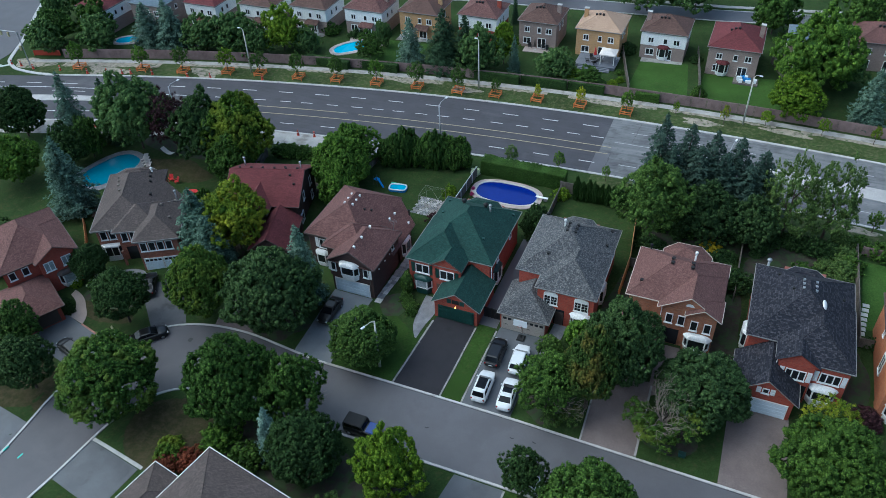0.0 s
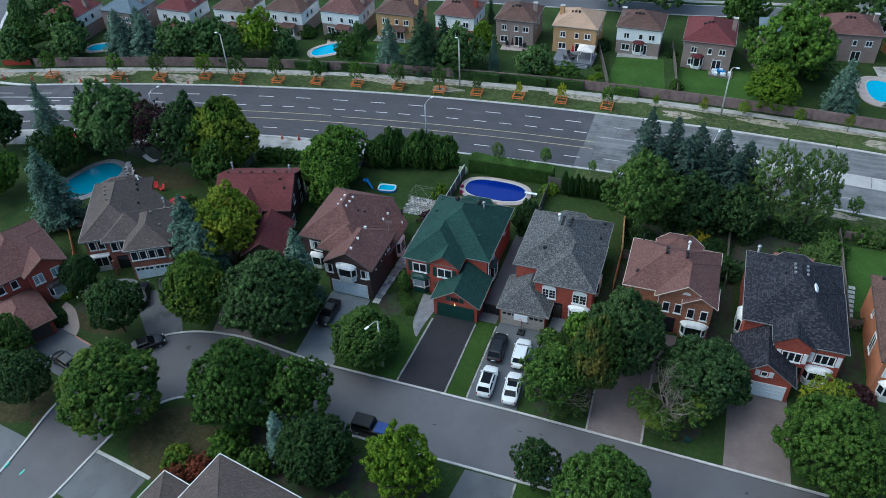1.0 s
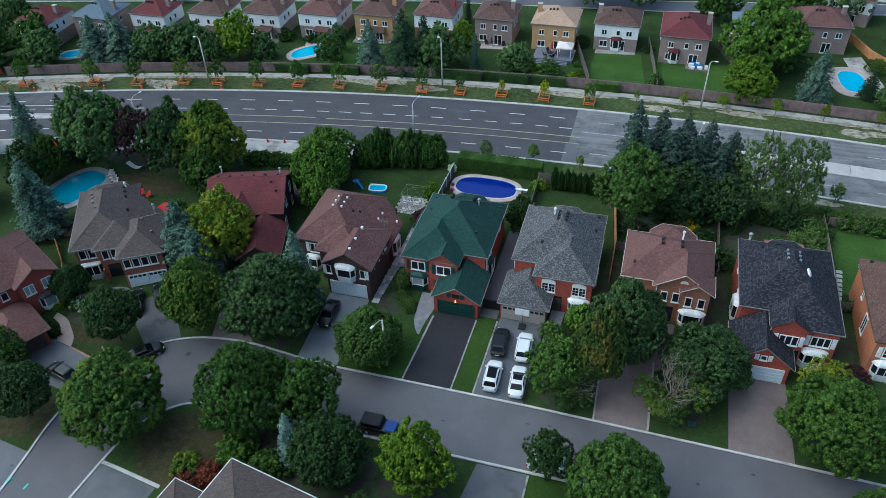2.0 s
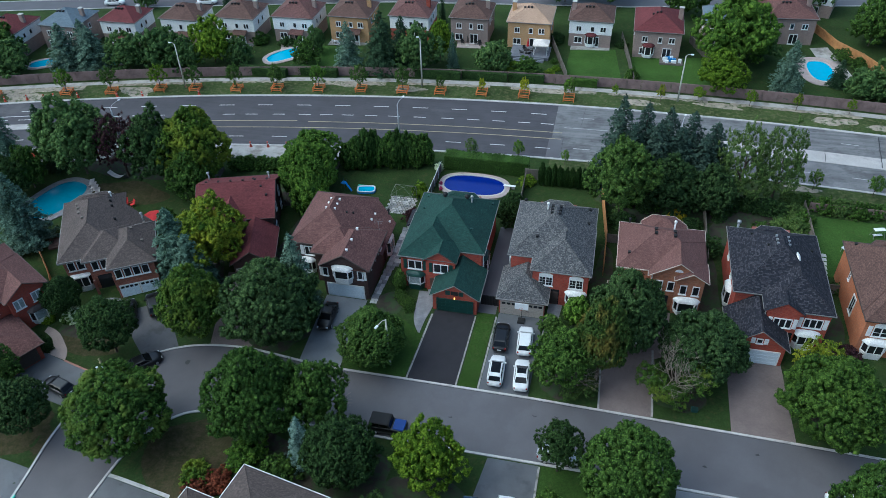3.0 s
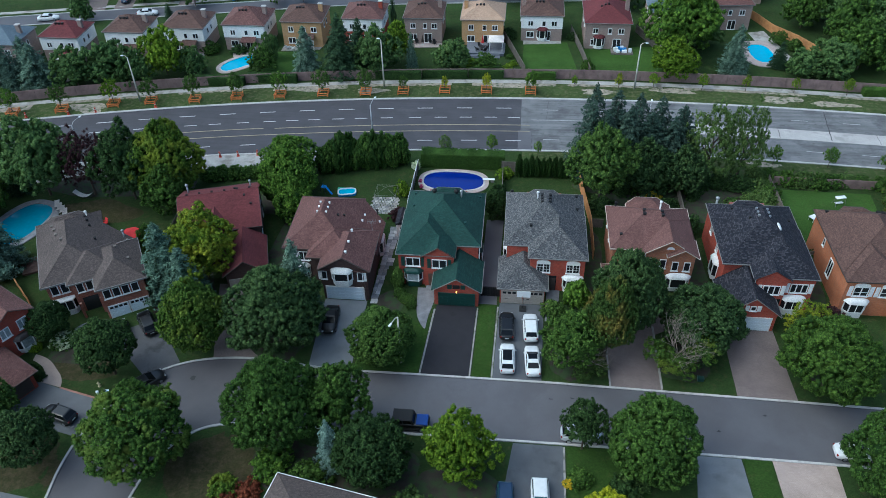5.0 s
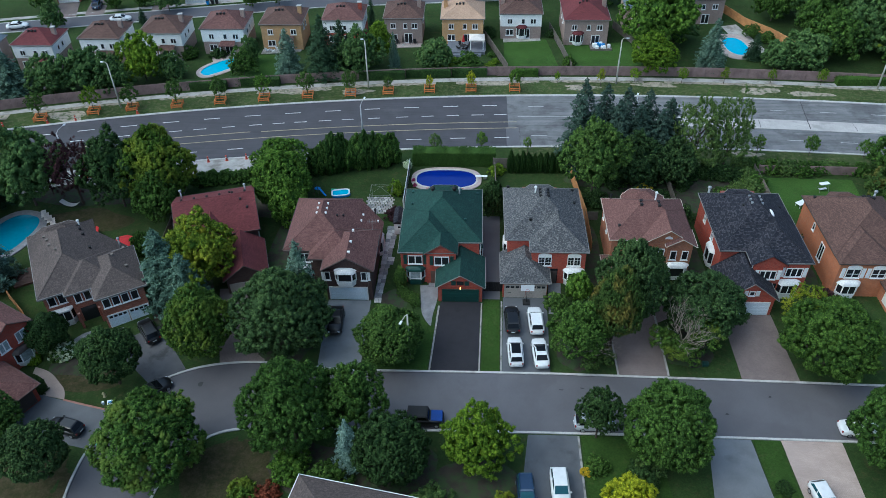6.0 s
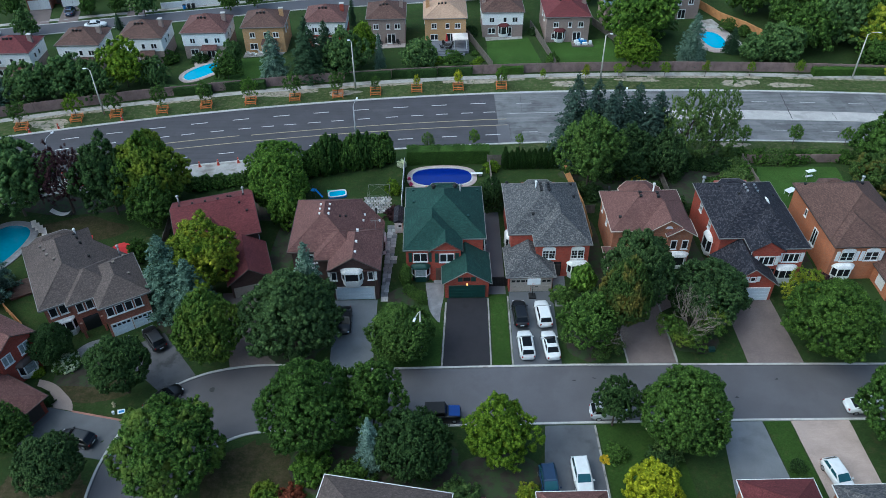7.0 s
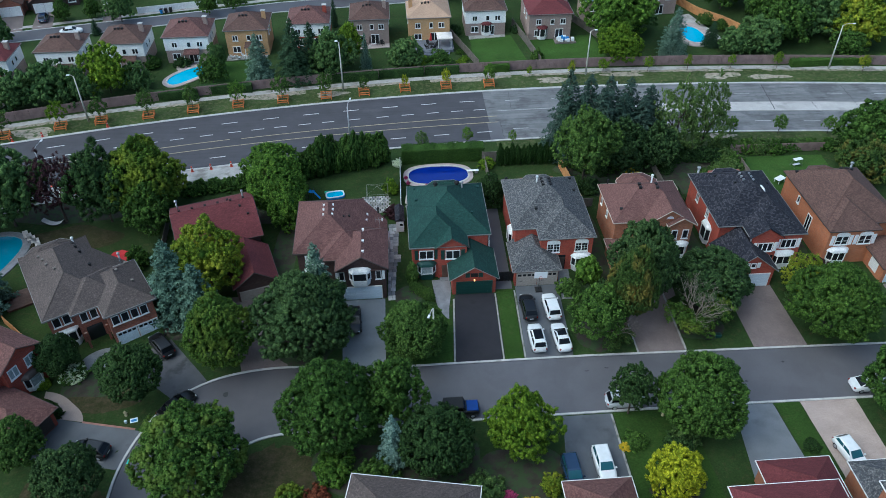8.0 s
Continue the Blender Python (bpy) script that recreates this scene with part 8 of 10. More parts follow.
car(7.4, -17.0, -88, "suv", CAR_NAVY, "dark blue estate car on the driveway", glass=CAR_GLASS_TEAL)
car(10.9, -16.2, -88, "suv", CAR_WHITE, "white sport utility car on the driveway", glass=CAR_GLASS_TEAL)
car(37.2, -16.8, -80, "hatch", CAR_WHITE, "white hatchback on the pale paver driveway", glass=CAR_GLASS_TEAL)
car(-87.4, 110.4, 100, "suv", CAR_NAVY, "dark blue car on a driveway across the far street")
car(-101.0, 98.6, 13, "sedan", CAR_WHITE, "white car parked along the far street")
car(-79.0, 102.6, 13, "sedan", CAR_WHITE, "white car parked along the far street")


# ---- fences, hedges, walls ----
def fence(pts, height, material, label, step=2.4, boards=True, post=None, thick=0.05):
    """Posts and board panels along a line."""
    p = np.array(pts, float)
    x0, y0 = p[0]
    f = thing("fence", label, "fence", pose(x0, y0, gz(x0, y0)))
    z0 = gz(x0, y0)
    for (ax, ay), (bx, by) in zip(p, p[1:]):
        L = math.hypot(bx - ax, by - ay)
        n = max(1, round(L / step))
        ux, uy = (bx - ax) / L, (by - ay) / L
        for k in range(n):
            q0, q1 = (ax + (bx - ax) * k / n, ay + (by - ay) * k / n), (ax + (bx - ax) * (k + 1) / n, ay + (by - ay) * (k + 1) / n)
            g = gz(*q0) - z0
            part("post", Shape().box(q0[0] - x0 - 0.07, q0[0] - x0 + 0.07, q0[1] - y0 - 0.07, q0[1] - y0 + 0.07, g - 0.3, g + height + 0.12), post or material, f)
            nx, ny = -uy * thick / 2, ux * thick / 2
            m = 12 if boards else 1
            line = []
            for j in range(m):
                o = thick * (0.6 if j % 2 else -0.6) if boards else 0
                for e in ((j + 0.04) / m, (j + 0.96) / m):
                    line.append((q0[0] + (q1[0] - q0[0]) * e - x0 - uy * o, q0[1] + (q1[1] - q0[1]) * e - y0 + ux * o))
            s = Shape().prism([(p[0] + nx, p[1] + ny) for p in line] + [(p[0] - nx, p[1] - ny) for p in line[::-1]], g + 0.03, g + height)
            part("panel", s, material, f)
            part("rail", Shape().bar((q0[0] - x0, q0[1] - y0, g + height + 0.03), (q1[0] - x0, q1[1] - y0, g + height + 0.03), 0.05), post or material, f)
    return f


def on_far(x0, x1, off, n):
    x = np.linspace(x0, x1, n)
    return list(zip(x, far_kerb(x) + off))


fence(on_far(-106, -56, 8.4, 22), 1.9, FENCE_BRICK, "mauve-brown panel fence with posts behind the sidewalk", 2.6, False, None, 0.16)
fence(on_far(-56, 6, 8.5, 26), 1.8, FENCE_BRICK, "mauve-brown panel fence half hidden by hedges", 2.6, False, None, 0.16)
fence(on_far(6, 121, 8.3, 44), 1.9, FENCE_BRICK, "mauve-brown panel fence behind the sidewalk", 2.6, False, None, 0.16)
fence([(-8.9, 31.5), (-8.7, 43.0)], 1.7, WOOD_GREY, "grey wooden garden fence with white posts", post=WHITE)
fence([(5.0, 42.6), (5.2, 31.0)], 1.6, WOOD_GREY, "weathered grey wooden fence beside the pool")
fence([(4.8, 43.2), (7.2, 43.2)], 1.9, WOOD_GREY, "weathered grey wooden fence behind the hedge")
fence([(17.0, 40.5), (18.2, 29.6), (18.2, 22.0)], 1.9, WOOD_ORANGE, "fresh orange cedar fence")
fence([(18.2, 29.4), (20.0, 29.4)], 1.5, WOOD_GREY, "weathered wooden gate fence")
fence([(31.9, 44.0), (31.9, 27.0)], 1.5, WOOD_GREY, "weathered dark wooden fence")
fence([(46.2, 42.5), (46.4, 26.0), (46.4, 24.0)], 1.6, WOOD_GREY, "weathered grey wooden fence")
fence([(44.8, 24.2), (48.0, 24.2)], 1.5, WOOD_GREY, "weathered grey wooden fence")
fence([(3.2, 13.6), (5.7, 13.6)], 1.6, BLACK_METAL, "dark gate fence between two houses")
fence([(-26.2, 33.5), (-25.4, 41.5)], 1.7, WOOD_GREY, "weathered grey wooden fence")
fence([(-60.6, 11.6), (-57.0, 8.2), (-54.4, 5.2)], 1.3, WOOD_ORANGE, "yellowed cedar fence between gardens")
fence([(-44.0, 37.0), (-43.0, 21.0)], 1.6, WOOD_GREY, "weathered wooden fence between gardens")
fence([(47, 42.4), (62, 42.0)], 1.5, FENCE_BRICK, "mauve-brown panel fence at the gardens' end", 2.6, False, None, 0.14)
fence([(2.6, 97), (5.2, 88), (8.0, 78.2)], 1.7, WOOD_GREY, "weathered grey wooden fence")
fence([(17.6, 98), (19.3, 88), (20.6, 78.4)], 1.7, WOOD_GREY, "weathered grey wooden fence")
fence([(31.4, 99), (35.6, 88)], 1.7, WOOD_GREY, "weathered grey wooden fence")
fence([(57.0, 108), (58.1, 105.4), (59.9, 100.3), (63.8, 95.0), (67.6, 87.3)], 1.8, WOOD_ORANGE, "bright orange cedar fence")
fence([(-66.9, 112.2), (-49.5, 115.9)], 1.4, WHITE, "white board fence across the far street", 2.4, True)
for k in range(3):
    bin_ = thing("wheelie_bin", "dark wheeled waste bin beside the far street" if k else "blue wheeled recycling bin beside the far street", "bin", pose(-61.6 + 1.0 * k, 112.2 + 0.25 * k, gz(-61, 112.3)), "bins across the far street")
    part("body", Shape().add([(-0.25, -0.28, 0.05), (0.25, -0.28, 0.05), (0.25, 0.28, 0.05), (-0.25, 0.28, 0.05), (-0.32, -0.36, 1.0), (0.32, -0.36, 1.0), (0.32, 0.36, 1.0), (-0.32, 0.36, 1.0)], [(3, 2, 1, 0), (4, 5, 6, 7), (0, 1, 5, 4), (1, 2, 6, 5), (2, 3, 7, 6), (3, 0, 4, 7)]), BLACK_METAL if k else TOY_BLUE, bin_)
    part("lid", Shape().soft_box(-0.34, 0.34, -0.4, 0.38, 1.0, 1.08, 0.03), BLACK_METAL, bin_)
barrier = thing("road_barrier", "white and orange road-works barrier along the shoulder", "barrier", pose(-66, 38.0, gz(-66, 38.0)))
for k in range(9):
    x = -12 + 3.0 * k
    part("segment", Shape().add([(x - 1.4, -0.3, 0), (x + 1.4, -0.3 + 0.28, 0), (x + 1.4, 0.58, 0), (x - 1.4, 0.3, 0), (x - 1.4, -0.1, 0.8), (x + 1.4, 0.18, 0.8), (x + 1.4, 0.38, 0.8), (x - 1.4, 0.1, 0.8)],
                                [(3, 2, 1, 0), (4, 5, 6, 7), (0, 1, 5, 4), (1, 2, 6, 5), (2, 3, 7, 6), (3, 0, 4, 7)]), WHITE if k % 3 else CONE_RED, barrier, at=pose(0, 0.75 * k - 3.0, 0))


def hedge(x0, x1, y0, y1, h, material, label):
    """A clipped hedge: a leafy box with soft edges."""
    rs = np.random.RandomState(int(abs(x0 * 7 + y0)) + 3)
    n = int((x1 - x0) * (h * 2 + (y1 - y0)) * (95 if y0 < 60 else 34))
    w, d = x1 - x0, y1 - y0
    face = rs.rand(n) * (2 * h + d)
    u = rs.rand(n) * w
    wob = 0.09 * np.sin(u * 1.7) + rs.normal(0, 0.05, n)
    c, nn = np.zeros((n, 3)), np.zeros((n, 3))
    c[:, 0] = u - w / 2
    fr, bk = face < h, (face >= h) & (face < 2 * h)
    tp = face >= 2 * h
    c[fr, 1], c[fr, 2], nn[fr, 1] = -d / 2, face[fr], -1
    c[bk, 1], c[bk, 2], nn[bk, 1] = d / 2, face[bk] - h, 1
    c[tp, 1], c[tp, 2], nn[tp, 2] = face[tp] - 2 * h - d / 2, h, 1
    c += nn * wob[:, None]
    cx, cy = (x0 + x1) / 2, (y0 + y1) / 2
    t = thing("hedge", label, "hedge", pose(cx, cy, gz(cx, cy)))
    part("foliage", leaf_cloud("foliage", c, nn + rs.normal(0, 0.35, (n, 3)), 0.085 * rs.uniform(0.7, 1.3, n), 1.2, 3, material), material, t)
    part("core", Shape().soft_box(-w / 2 + 0.1, w / 2 - 0.1, -d / 2 + 0.1, d / 2 - 0.1, -0.1, h - 0.04, 0.15), material, t)


hedge(-8.4, 5.2, 43.6, 45.8, 2.6, leaf_material("clipped_hedge_leaves", (0.03, 0.066, 0.018), (0.09, 0.155, 0.036)), "long clipped green hedge behind the pool")
for k, (a, b) in enumerate(((-56, -46), (-46, -36), (-22, -12), (-12, -3), (-3, 4))):
    hedge(a, b, float(far_kerb((a + b) / 2)) + 7.9, float(far_kerb((a + b) / 2)) + 9.4, 1.7, LEAF_DARK, "dark green hedge along the far fence")
hedge(9.5, 14, 75.6, 77.0, 1.6, LEAF_GREEN, "green hedge along the far fence")
hedge(70, 100, 72.6, 74.2, 1.5, LEAF_GREEN, "green hedge along the far fence")


# ---- pools and garden things ----
def oval(cx, cy, rx, ry, power=2.0, n=40, turn=0.0, kidney=0.0):
    out = []
    for k in range(n):
        a = 2 * math.pi * k / n
        c, s_ = math.cos(a), math.sin(a)
        x, y = rx * math.copysign(abs(c) ** (2 / power), c), ry * math.copysign(abs(s_) ** (2 / power), s_)
        y += kidney * (x / rx) ** 2
        out.append((cx + x * math.cos(turn) - y * math.sin(turn), cy + x * math.sin(turn) + y * math.cos(turn)))
    return out


def pool(x, y, rx, ry, deck, water, label, turn=0.0, kidney=0.0, power=2.6, deck_mat=None):
    g = gz(x, y)
    t = thing("swimming_pool", label, "pool", pose(x, y, g, 0, 0, math.degrees(turn)))
    inner, mid, outer = (oval(0, 0, rx + e, ry + e, power, 44, 0, kidney) for e in (0.0, 0.28, deck))
    n = 44
    def band(a, za, b, zb, drop):
        s = Shape()
        s.add([(p[0], p[1], za) for p in a] + [(p[0], p[1], zb) for p in b] + [(p[0], p[1], za - drop) for p in a] + [(p[0], p[1], -0.2) for p in b],
              [(i, n + i, n + (i + 1) % n, (i + 1) % n) for i in range(n)][::1] + [(2 * n + i, i, (i + 1) % n, 2 * n + (i + 1) % n) for i in range(n)] + [(n + i, 3 * n + i, 3 * n + (i + 1) % n, n + (i + 1) % n) for i in range(n)])
        return s
    part("coping", band(inner, 0.2, mid, 0.2, 0.3), CONCRETE if deck_mat is None else deck_mat, t, "pale pool coping")
    part("pool_deck", band(mid, 0.16, outer, 0.13, 0.1), deck_mat or POOL_DECK, t)
    part("water", Shape().add([(p[0], p[1], 0.1) for p in oval(0, 0, rx + 0.02, ry + 0.02, power, 44, 0, kidney)], [tuple(range(n))]), water, t, "still blue water")
    return t


pool(-2.7, 39.6, 4.75, 2.5, 0.85, POOL_BLUE, "deep blue oval pool behind the green-roofed house")
board = thing("diving_board", "white diving board at the pool's end", "diving board", pose(2.9, 39.8, gz(2.9, 39.8) + 0.13))
part("plank", Shape().soft_box(-1.0, 0.9, -0.2, 0.2, 0.45, 0.52, 0.02), TOY_WHITE, board)
part("stand", Shape().box(0.3, 0.8, -0.22, 0.22, 0, 0.45), TRIM_GREY, board)
pool(-67.5, 25.0, 3.2, 5.2, 1.1, POOL_TEAL, "teal kidney pool among dark trees", turn=-0.25, deck_mat=FLAGSTONE)
pool(-49.6, 79.8, 4.8, 2.1, 0.9, POOL_AQUA, "bright aqua kidney pool", turn=0.75, kidney=-0.6)
pool(55.6, 89.8, 2.3, 4.2, 1.8, POOL_AQUA, "bright aqua pool beside a paved terrace", turn=0.1)
pool(-98.5, 67.3, 3.0, 1.6, 0.8, POOL_AQUA, "bright aqua pool beside a spruce", turn=0.6)
pool(-84.5, 69.5, 2.2, 1.2, 0.8, POOL_AQUA, "small covered aqua pool", turn=0.6)
quad_patch("pavement_patio", (-52, 81.6), (-45.5, 83.2), (-45.5, 87.8), (-54, 86.4), 0.05, POOL_DECK, "pinkish stone terrace beside the pool", "patio")
quad_patch("pavement_patio", (-15.8, 88.6), (-9.6, 89.2), (-9.6, 92.0), (-16.0, 91.8), 0.1, POOL_DECK, "pinkish stone terrace", "patio")
quad_patch("pavement_patio", (57.4, 86.0), (61.4, 87.5), (58.5, 101.0), (55.0, 100.0), 0.05, SIDEWALK, "pale paved terrace beside the pool", "patio")
quad_patch("pavement_patio", (7.5, 91.6), (15.4, 92.4), (15.4, 94.0), (7.5, 93.8), 0.05, SIDEWALK, "pale rounded terrace", "patio")
quad_patch("pavement_patio", (-43, 85.6), (-35, 86.6), (-34.6, 88.2), (-43, 88.0), 0.05, SIDEWALK, "pale terrace behind the buff house", "patio")
quad_patch("pavement_patio", (-65, 80.4), (-58.6, 81.8), (-58.4, 84.0), (-65, 83.8), 0.05, SIDEWALK, "pale terrace behind the house", "patio")
quad_patch("pavement_patio", (-26.0, 15.5), (-25.6, 15.5), (-25.9, 30.0), (-26.3, 30.0), 0.04, FLAGSTONE_DULL, "narrow stone garden path", "path")
deck = thing("deck", "blue-grey raised wooden deck with steps", "deck", pose(-0.2, 87.6, gz(-0.2, 87.6)))
for k in range(20):
    part("board", Shape().box(-4.0 + 0.4 * k, -4.0 + 0.4 * k + 0.37, -2.0 + (0.6 if k in (0, 19) else 0), 3.2, 0.55, 0.62), DECK_GREY, deck)
for k in range(3):
    part("step", Shape().box(-3.2, 3.0, -2.35 - 0.35 * k, -2.0 - 0.35 * k, -0.1, 0.45 - 0.15 * k), DECK_GREY, deck)
part("skirt", Shape().box(-3.8, 3.8, -1.9, 3.1, -0.2, 0.53), DECK_GREY, deck)
gaz = thing("gazebo", "white fabric garden gazebo on the deck", "gazebo", pose(1.9, 88.0, gz(-0.2, 87.6) + 0.62))
for sx in (-1.3, 1.3):
    for sy in (-1.3, 1.3):
        part("post", Shape().box(sx - 0.07, sx + 0.07, sy - 0.07, sy + 0.07, 0, 2.2), WHITE, gaz)
part("canopy", Shape().add([(-1.6, -1.6, 2.15), (1.6, -1.6, 2.15), (1.6, 1.6, 2.15), (-1.6, 1.6, 2.15), (-0.3, -0.3, 2.75), (0.3, -0.3, 2.75), (0.3, 0.3, 2.75), (-0.3, 0.3, 2.75), (-1.6, -1.6, 1.95), (1.6, -1.6, 1.95), (1.6, 1.6, 1.95), (-1.6, 1.6, 1.95)],
                           [(0, 1, 5, 4), (1, 2, 6, 5), (2, 3, 7, 6), (3, 0, 4, 7), (4, 5, 6, 7), (8, 9, 1, 0), (9, 10, 2, 1), (10, 11, 3, 2), (11, 8, 0, 3)]), WHITE_FABRIC, gaz)


def garden_table(x, y, label, material, z=0.0):
    t = thing("garden_table", label, "table", pose(x, y, gz(x, y) + z))
    part("tabletop", Shape().tube([(0, 0, 0.7), (0, 0, 0.75)], [0.65, 0.65], 14), material, t)
    part("pedestal", Shape().tube([(0, 0, 0), (0, 0, 0.05), (0, 0, 0.1), (0, 0, 0.7)], [0.35, 0.35, 0.05, 0.05], 8), material, t)


def chair(x, y, yaw, material, label, z=0.0):
    t = thing("garden_chair", label, "chair", pose(x, y, gz(x, y) + z, 0, 0, yaw))
    part("seat", Shape().soft_box(-0.3, 0.3, -0.3, 0.3, 0.38, 0.45, 0.03), material, t)
    part("backrest", Shape().add([(-0.3, 0.24, 0.45), (0.3, 0.24, 0.45), (0.3, 0.5, 1.05), (-0.3, 0.5, 1.05), (-0.3, 0.3, 0.45), (0.3, 0.3, 0.45), (0.3, 0.56, 1.05), (-0.3, 0.56, 1.05)], [(0, 1, 2, 3), (7, 6, 5, 4), (3, 2, 6, 7), (0, 3, 7, 4), (1, 5, 6, 2)]), material, t)
    for sx in (-0.26, 0.26):
        for sy in (-0.26, 0.26):
            part("leg", Shape().bar((sx, sy, 0), (sx, sy, 0.4), 0.03), material, t)
    for sx in (-0.33, 0.33):
        part("armrest", Shape().box(sx - 0.05, sx + 0.05, -0.3, 0.35, 0.62, 0.66), material, t)


def parasol(x, y, h, r, material, label, closed=False, z=0.0):
    t = thing("parasol", label, "umbrella", pose(x, y, gz(x, y) + z))
    part("pole", Shape().tube([(0, 0, 0), (0, 0, h)], [0.035, 0.03], 6), STEEL, t)
    part("base", Shape().tube([(0, 0, 0), (0, 0, 0.12)], [0.3, 0.26], 10), CONCRETE, t)
    if closed:
        part("canopy", Shape().tube([(0, 0, h * 0.35), (0, 0, h * 0.5), (0, 0, h)], [0.32, 0.25, 0.05], 8), material, t)
    else:
        n = 8
        v = [(0, 0, h + 0.1)] + [(r * math.cos(2 * math.pi * k / n), r * math.sin(2 * math.pi * k / n), h - 0.35) for k in range(n)] + [(r * math.cos(2 * math.pi * k / n), r * math.sin(2 * math.pi * k / n), h - 0.5) for k in range(n)]
        part("canopy", Shape().add(v, [(0, 1 + k, 1 + (k + 1) % n) for k in range(n)] + [(1 + k, 1 + n + k, 1 + n + (k + 1) % n, 1 + (k + 1) % n) for k in range(n)]), material, t)


garden_table(-0.9, 87.2, "dark patio table on the deck", BLACK_METAL, 0.62)
for a in range(4):
    chair(-0.9 + 1.1 * math.cos(a * 1.57 + 0.5), 87.2 + 1.1 * math.sin(a * 1.57 + 0.5), a * 90 - 60, BLACK_METAL, "dark patio chair on the deck", 0.62)
parasol(-0.9, 88.8, 2.4, 0.3, RED_FABRIC, "closed red parasol on the deck", True, 0.62)
parasol(-48.2, 21.8, 2.3, 1.5, RED_FABRIC, "open red parasol behind the grey-roofed house")
parasol(-8.0, 31.6, 2.2, 1.1, WHITE_FABRIC, "cream parasol beside the pool fence", True)
parasol(-13.6, 89.9, 2.2, 0.4, TRIM_DARK, "closed dark parasol on the terrace", True, 0.1)
chair(-55.6, 26.0, 20, RED_FABRIC, "red wooden garden chair on the lawn")
chair(-54.4, 25.8, -30, RED_FABRIC, "red wooden garden chair on the lawn")
garden_table(-47.6, 23.6, "round garden table beside the parasol", BLACK_METAL)
for x, y in ((-12.0, 90.6), (-11.0, 90.2), (-14.8, 90.4)):
    chair(x, y, 30, BLACK_METAL, "dark patio chair on the terrace", 0.1)
for x, y in ((-41.8, 86.6), (-40.6, 86.2), (-39.6, 87.0)):
    chair(x, y, 150, TOY_WHITE, "white plastic garden chair on the terrace", 0.05)
play = thing("play_deck", "white and blue plastic furniture heap on a low deck", "furniture", pose(27.6, 89.0, gz(27.6, 89)))
part("platform", Shape().box(-2.2, 2.2, -1.3, 1.4, -0.1, 0.35), WOOD_GREY, play)
rd = random.Random(8)
for k in range(12):
    x, y, z = rd.uniform(-1.6, 1.6), rd.uniform(-0.9, 0.9), 0.35
    part("item", Shape().soft_box(x - 0.3, x + 0.3, y - 0.25, y + 0.25, z, z + rd.uniform(0.4, 0.95), 0.08), TOY_WHITE if k % 3 else TOY_BLUE, play)
for k in range(4):
    g0 = thing("sun_lounger", "pale slatted sun lounger beside the pool", "lounger", pose(-64.2 + 0.75 * k, 30.0 - 0.65 * k, gz(-63, 29), 0, 0, -62) @ Matrix.Diagonal((1.25, 1.15, 1.0, 1)), "loungers beside the pool")
    for j in range(6):
        part("slat", Shape().box(-0.95 + 0.24 * j, -0.95 + 0.24 * j + 0.19, -0.32, 0.32, 0.3, 0.34), WHITE_FABRIC, g0)
    part("backrest", Shape().add([(0.5, -0.32, 0.32), (0.5, 0.32, 0.32), (1.0, 0.32, 0.75), (1.0, -0.32, 0.75), (0.54, -0.32, 0.28), (0.54, 0.32, 0.28), (1.04, 0.32, 0.71), (1.04, -0.32, 0.71)], [(0, 1, 2, 3), (7, 6, 5, 4), (3, 2, 6, 7), (0, 3, 7, 4), (1, 5, 6, 2)]), WHITE_FABRIC, g0)
    for sx in (-0.85, 0.75):
        for sy in (-0.28, 0.28):
            part("leg", Shape().bar((sx, sy, 0), (sx, sy, 0.31), 0.03), TRIM_DARK, g0)
ham = thing("hammock", "white rope hammock on a dark stand", "hammock", pose(-60.8, 32.2, gz(-60.8, 32.2), 0, 0, -12))
for k in range(1):
    pts = [(-1.6 + 0.4 * j, 0, 0.45 + 0.6 * ((j - 4) / 4) ** 2) for j in range(9)]
    s = Shape()
    for p, q in zip(pts, pts[1:]):
        s.add([(p[0], -0.4, p[2]), (q[0], -0.4, q[2]), (q[0], 0.4, q[2]), (p[0], 0.4, p[2]), (p[0], -0.4, p[2] - 0.04), (q[0], -0.4, q[2] - 0.04), (q[0], 0.4, q[2] - 0.04), (p[0], 0.4, p[2] - 0.04)], [(0, 1, 2, 3), (7, 6, 5, 4), (0, 4, 5, 1), (3, 2, 6, 7)])
    part("bed", s, WHITE_FABRIC, ham)
part("stand", Shape().tube([(-1.8, 0, 1.2), (-1.5, 0, 0.05), (1.5, 0, 0.05), (1.8, 0, 1.2)], [0.04] * 4, 6), BLACK_METAL, ham)

pad = thing("paddling_pool", "inflatable blue and white paddling pool on the grass", "paddling pool", pose(-19.0, 35.2, gz(-19, 35), 0, 0, 10))
for k, (z, m) in enumerate(((0.1, TOY_BLUE), (0.26, TOY_BLUE), (0.4, TOY_WHITE))):
    ring = oval(0, 0, 1.35, 0.8, 4.0, 24)
    s = Shape()
    loop = [(p[0], p[1], z) for p in ring]
    s.tube(loop + loop[:2], [0.12] * (len(loop) + 2), 8)
    part("tube", s, m, pad, smooth=True)
part("water", Shape().add([(p[0], p[1], 0.36) for p in oval(0, 0, 1.3, 0.75, 4.0, 24)], [tuple(range(24))]), POOL_AQUA, pad)
mat_ = thing("float", "green pool float leaning by the paddling pool", "float", pose(-19.8, 36.3, gz(-19.8, 36.3)))
part("float_body", Shape().soft_box(-0.9, 0.9, -0.25, 0.25, 0, 0.2, 0.06), TOY_GREEN, mat_)
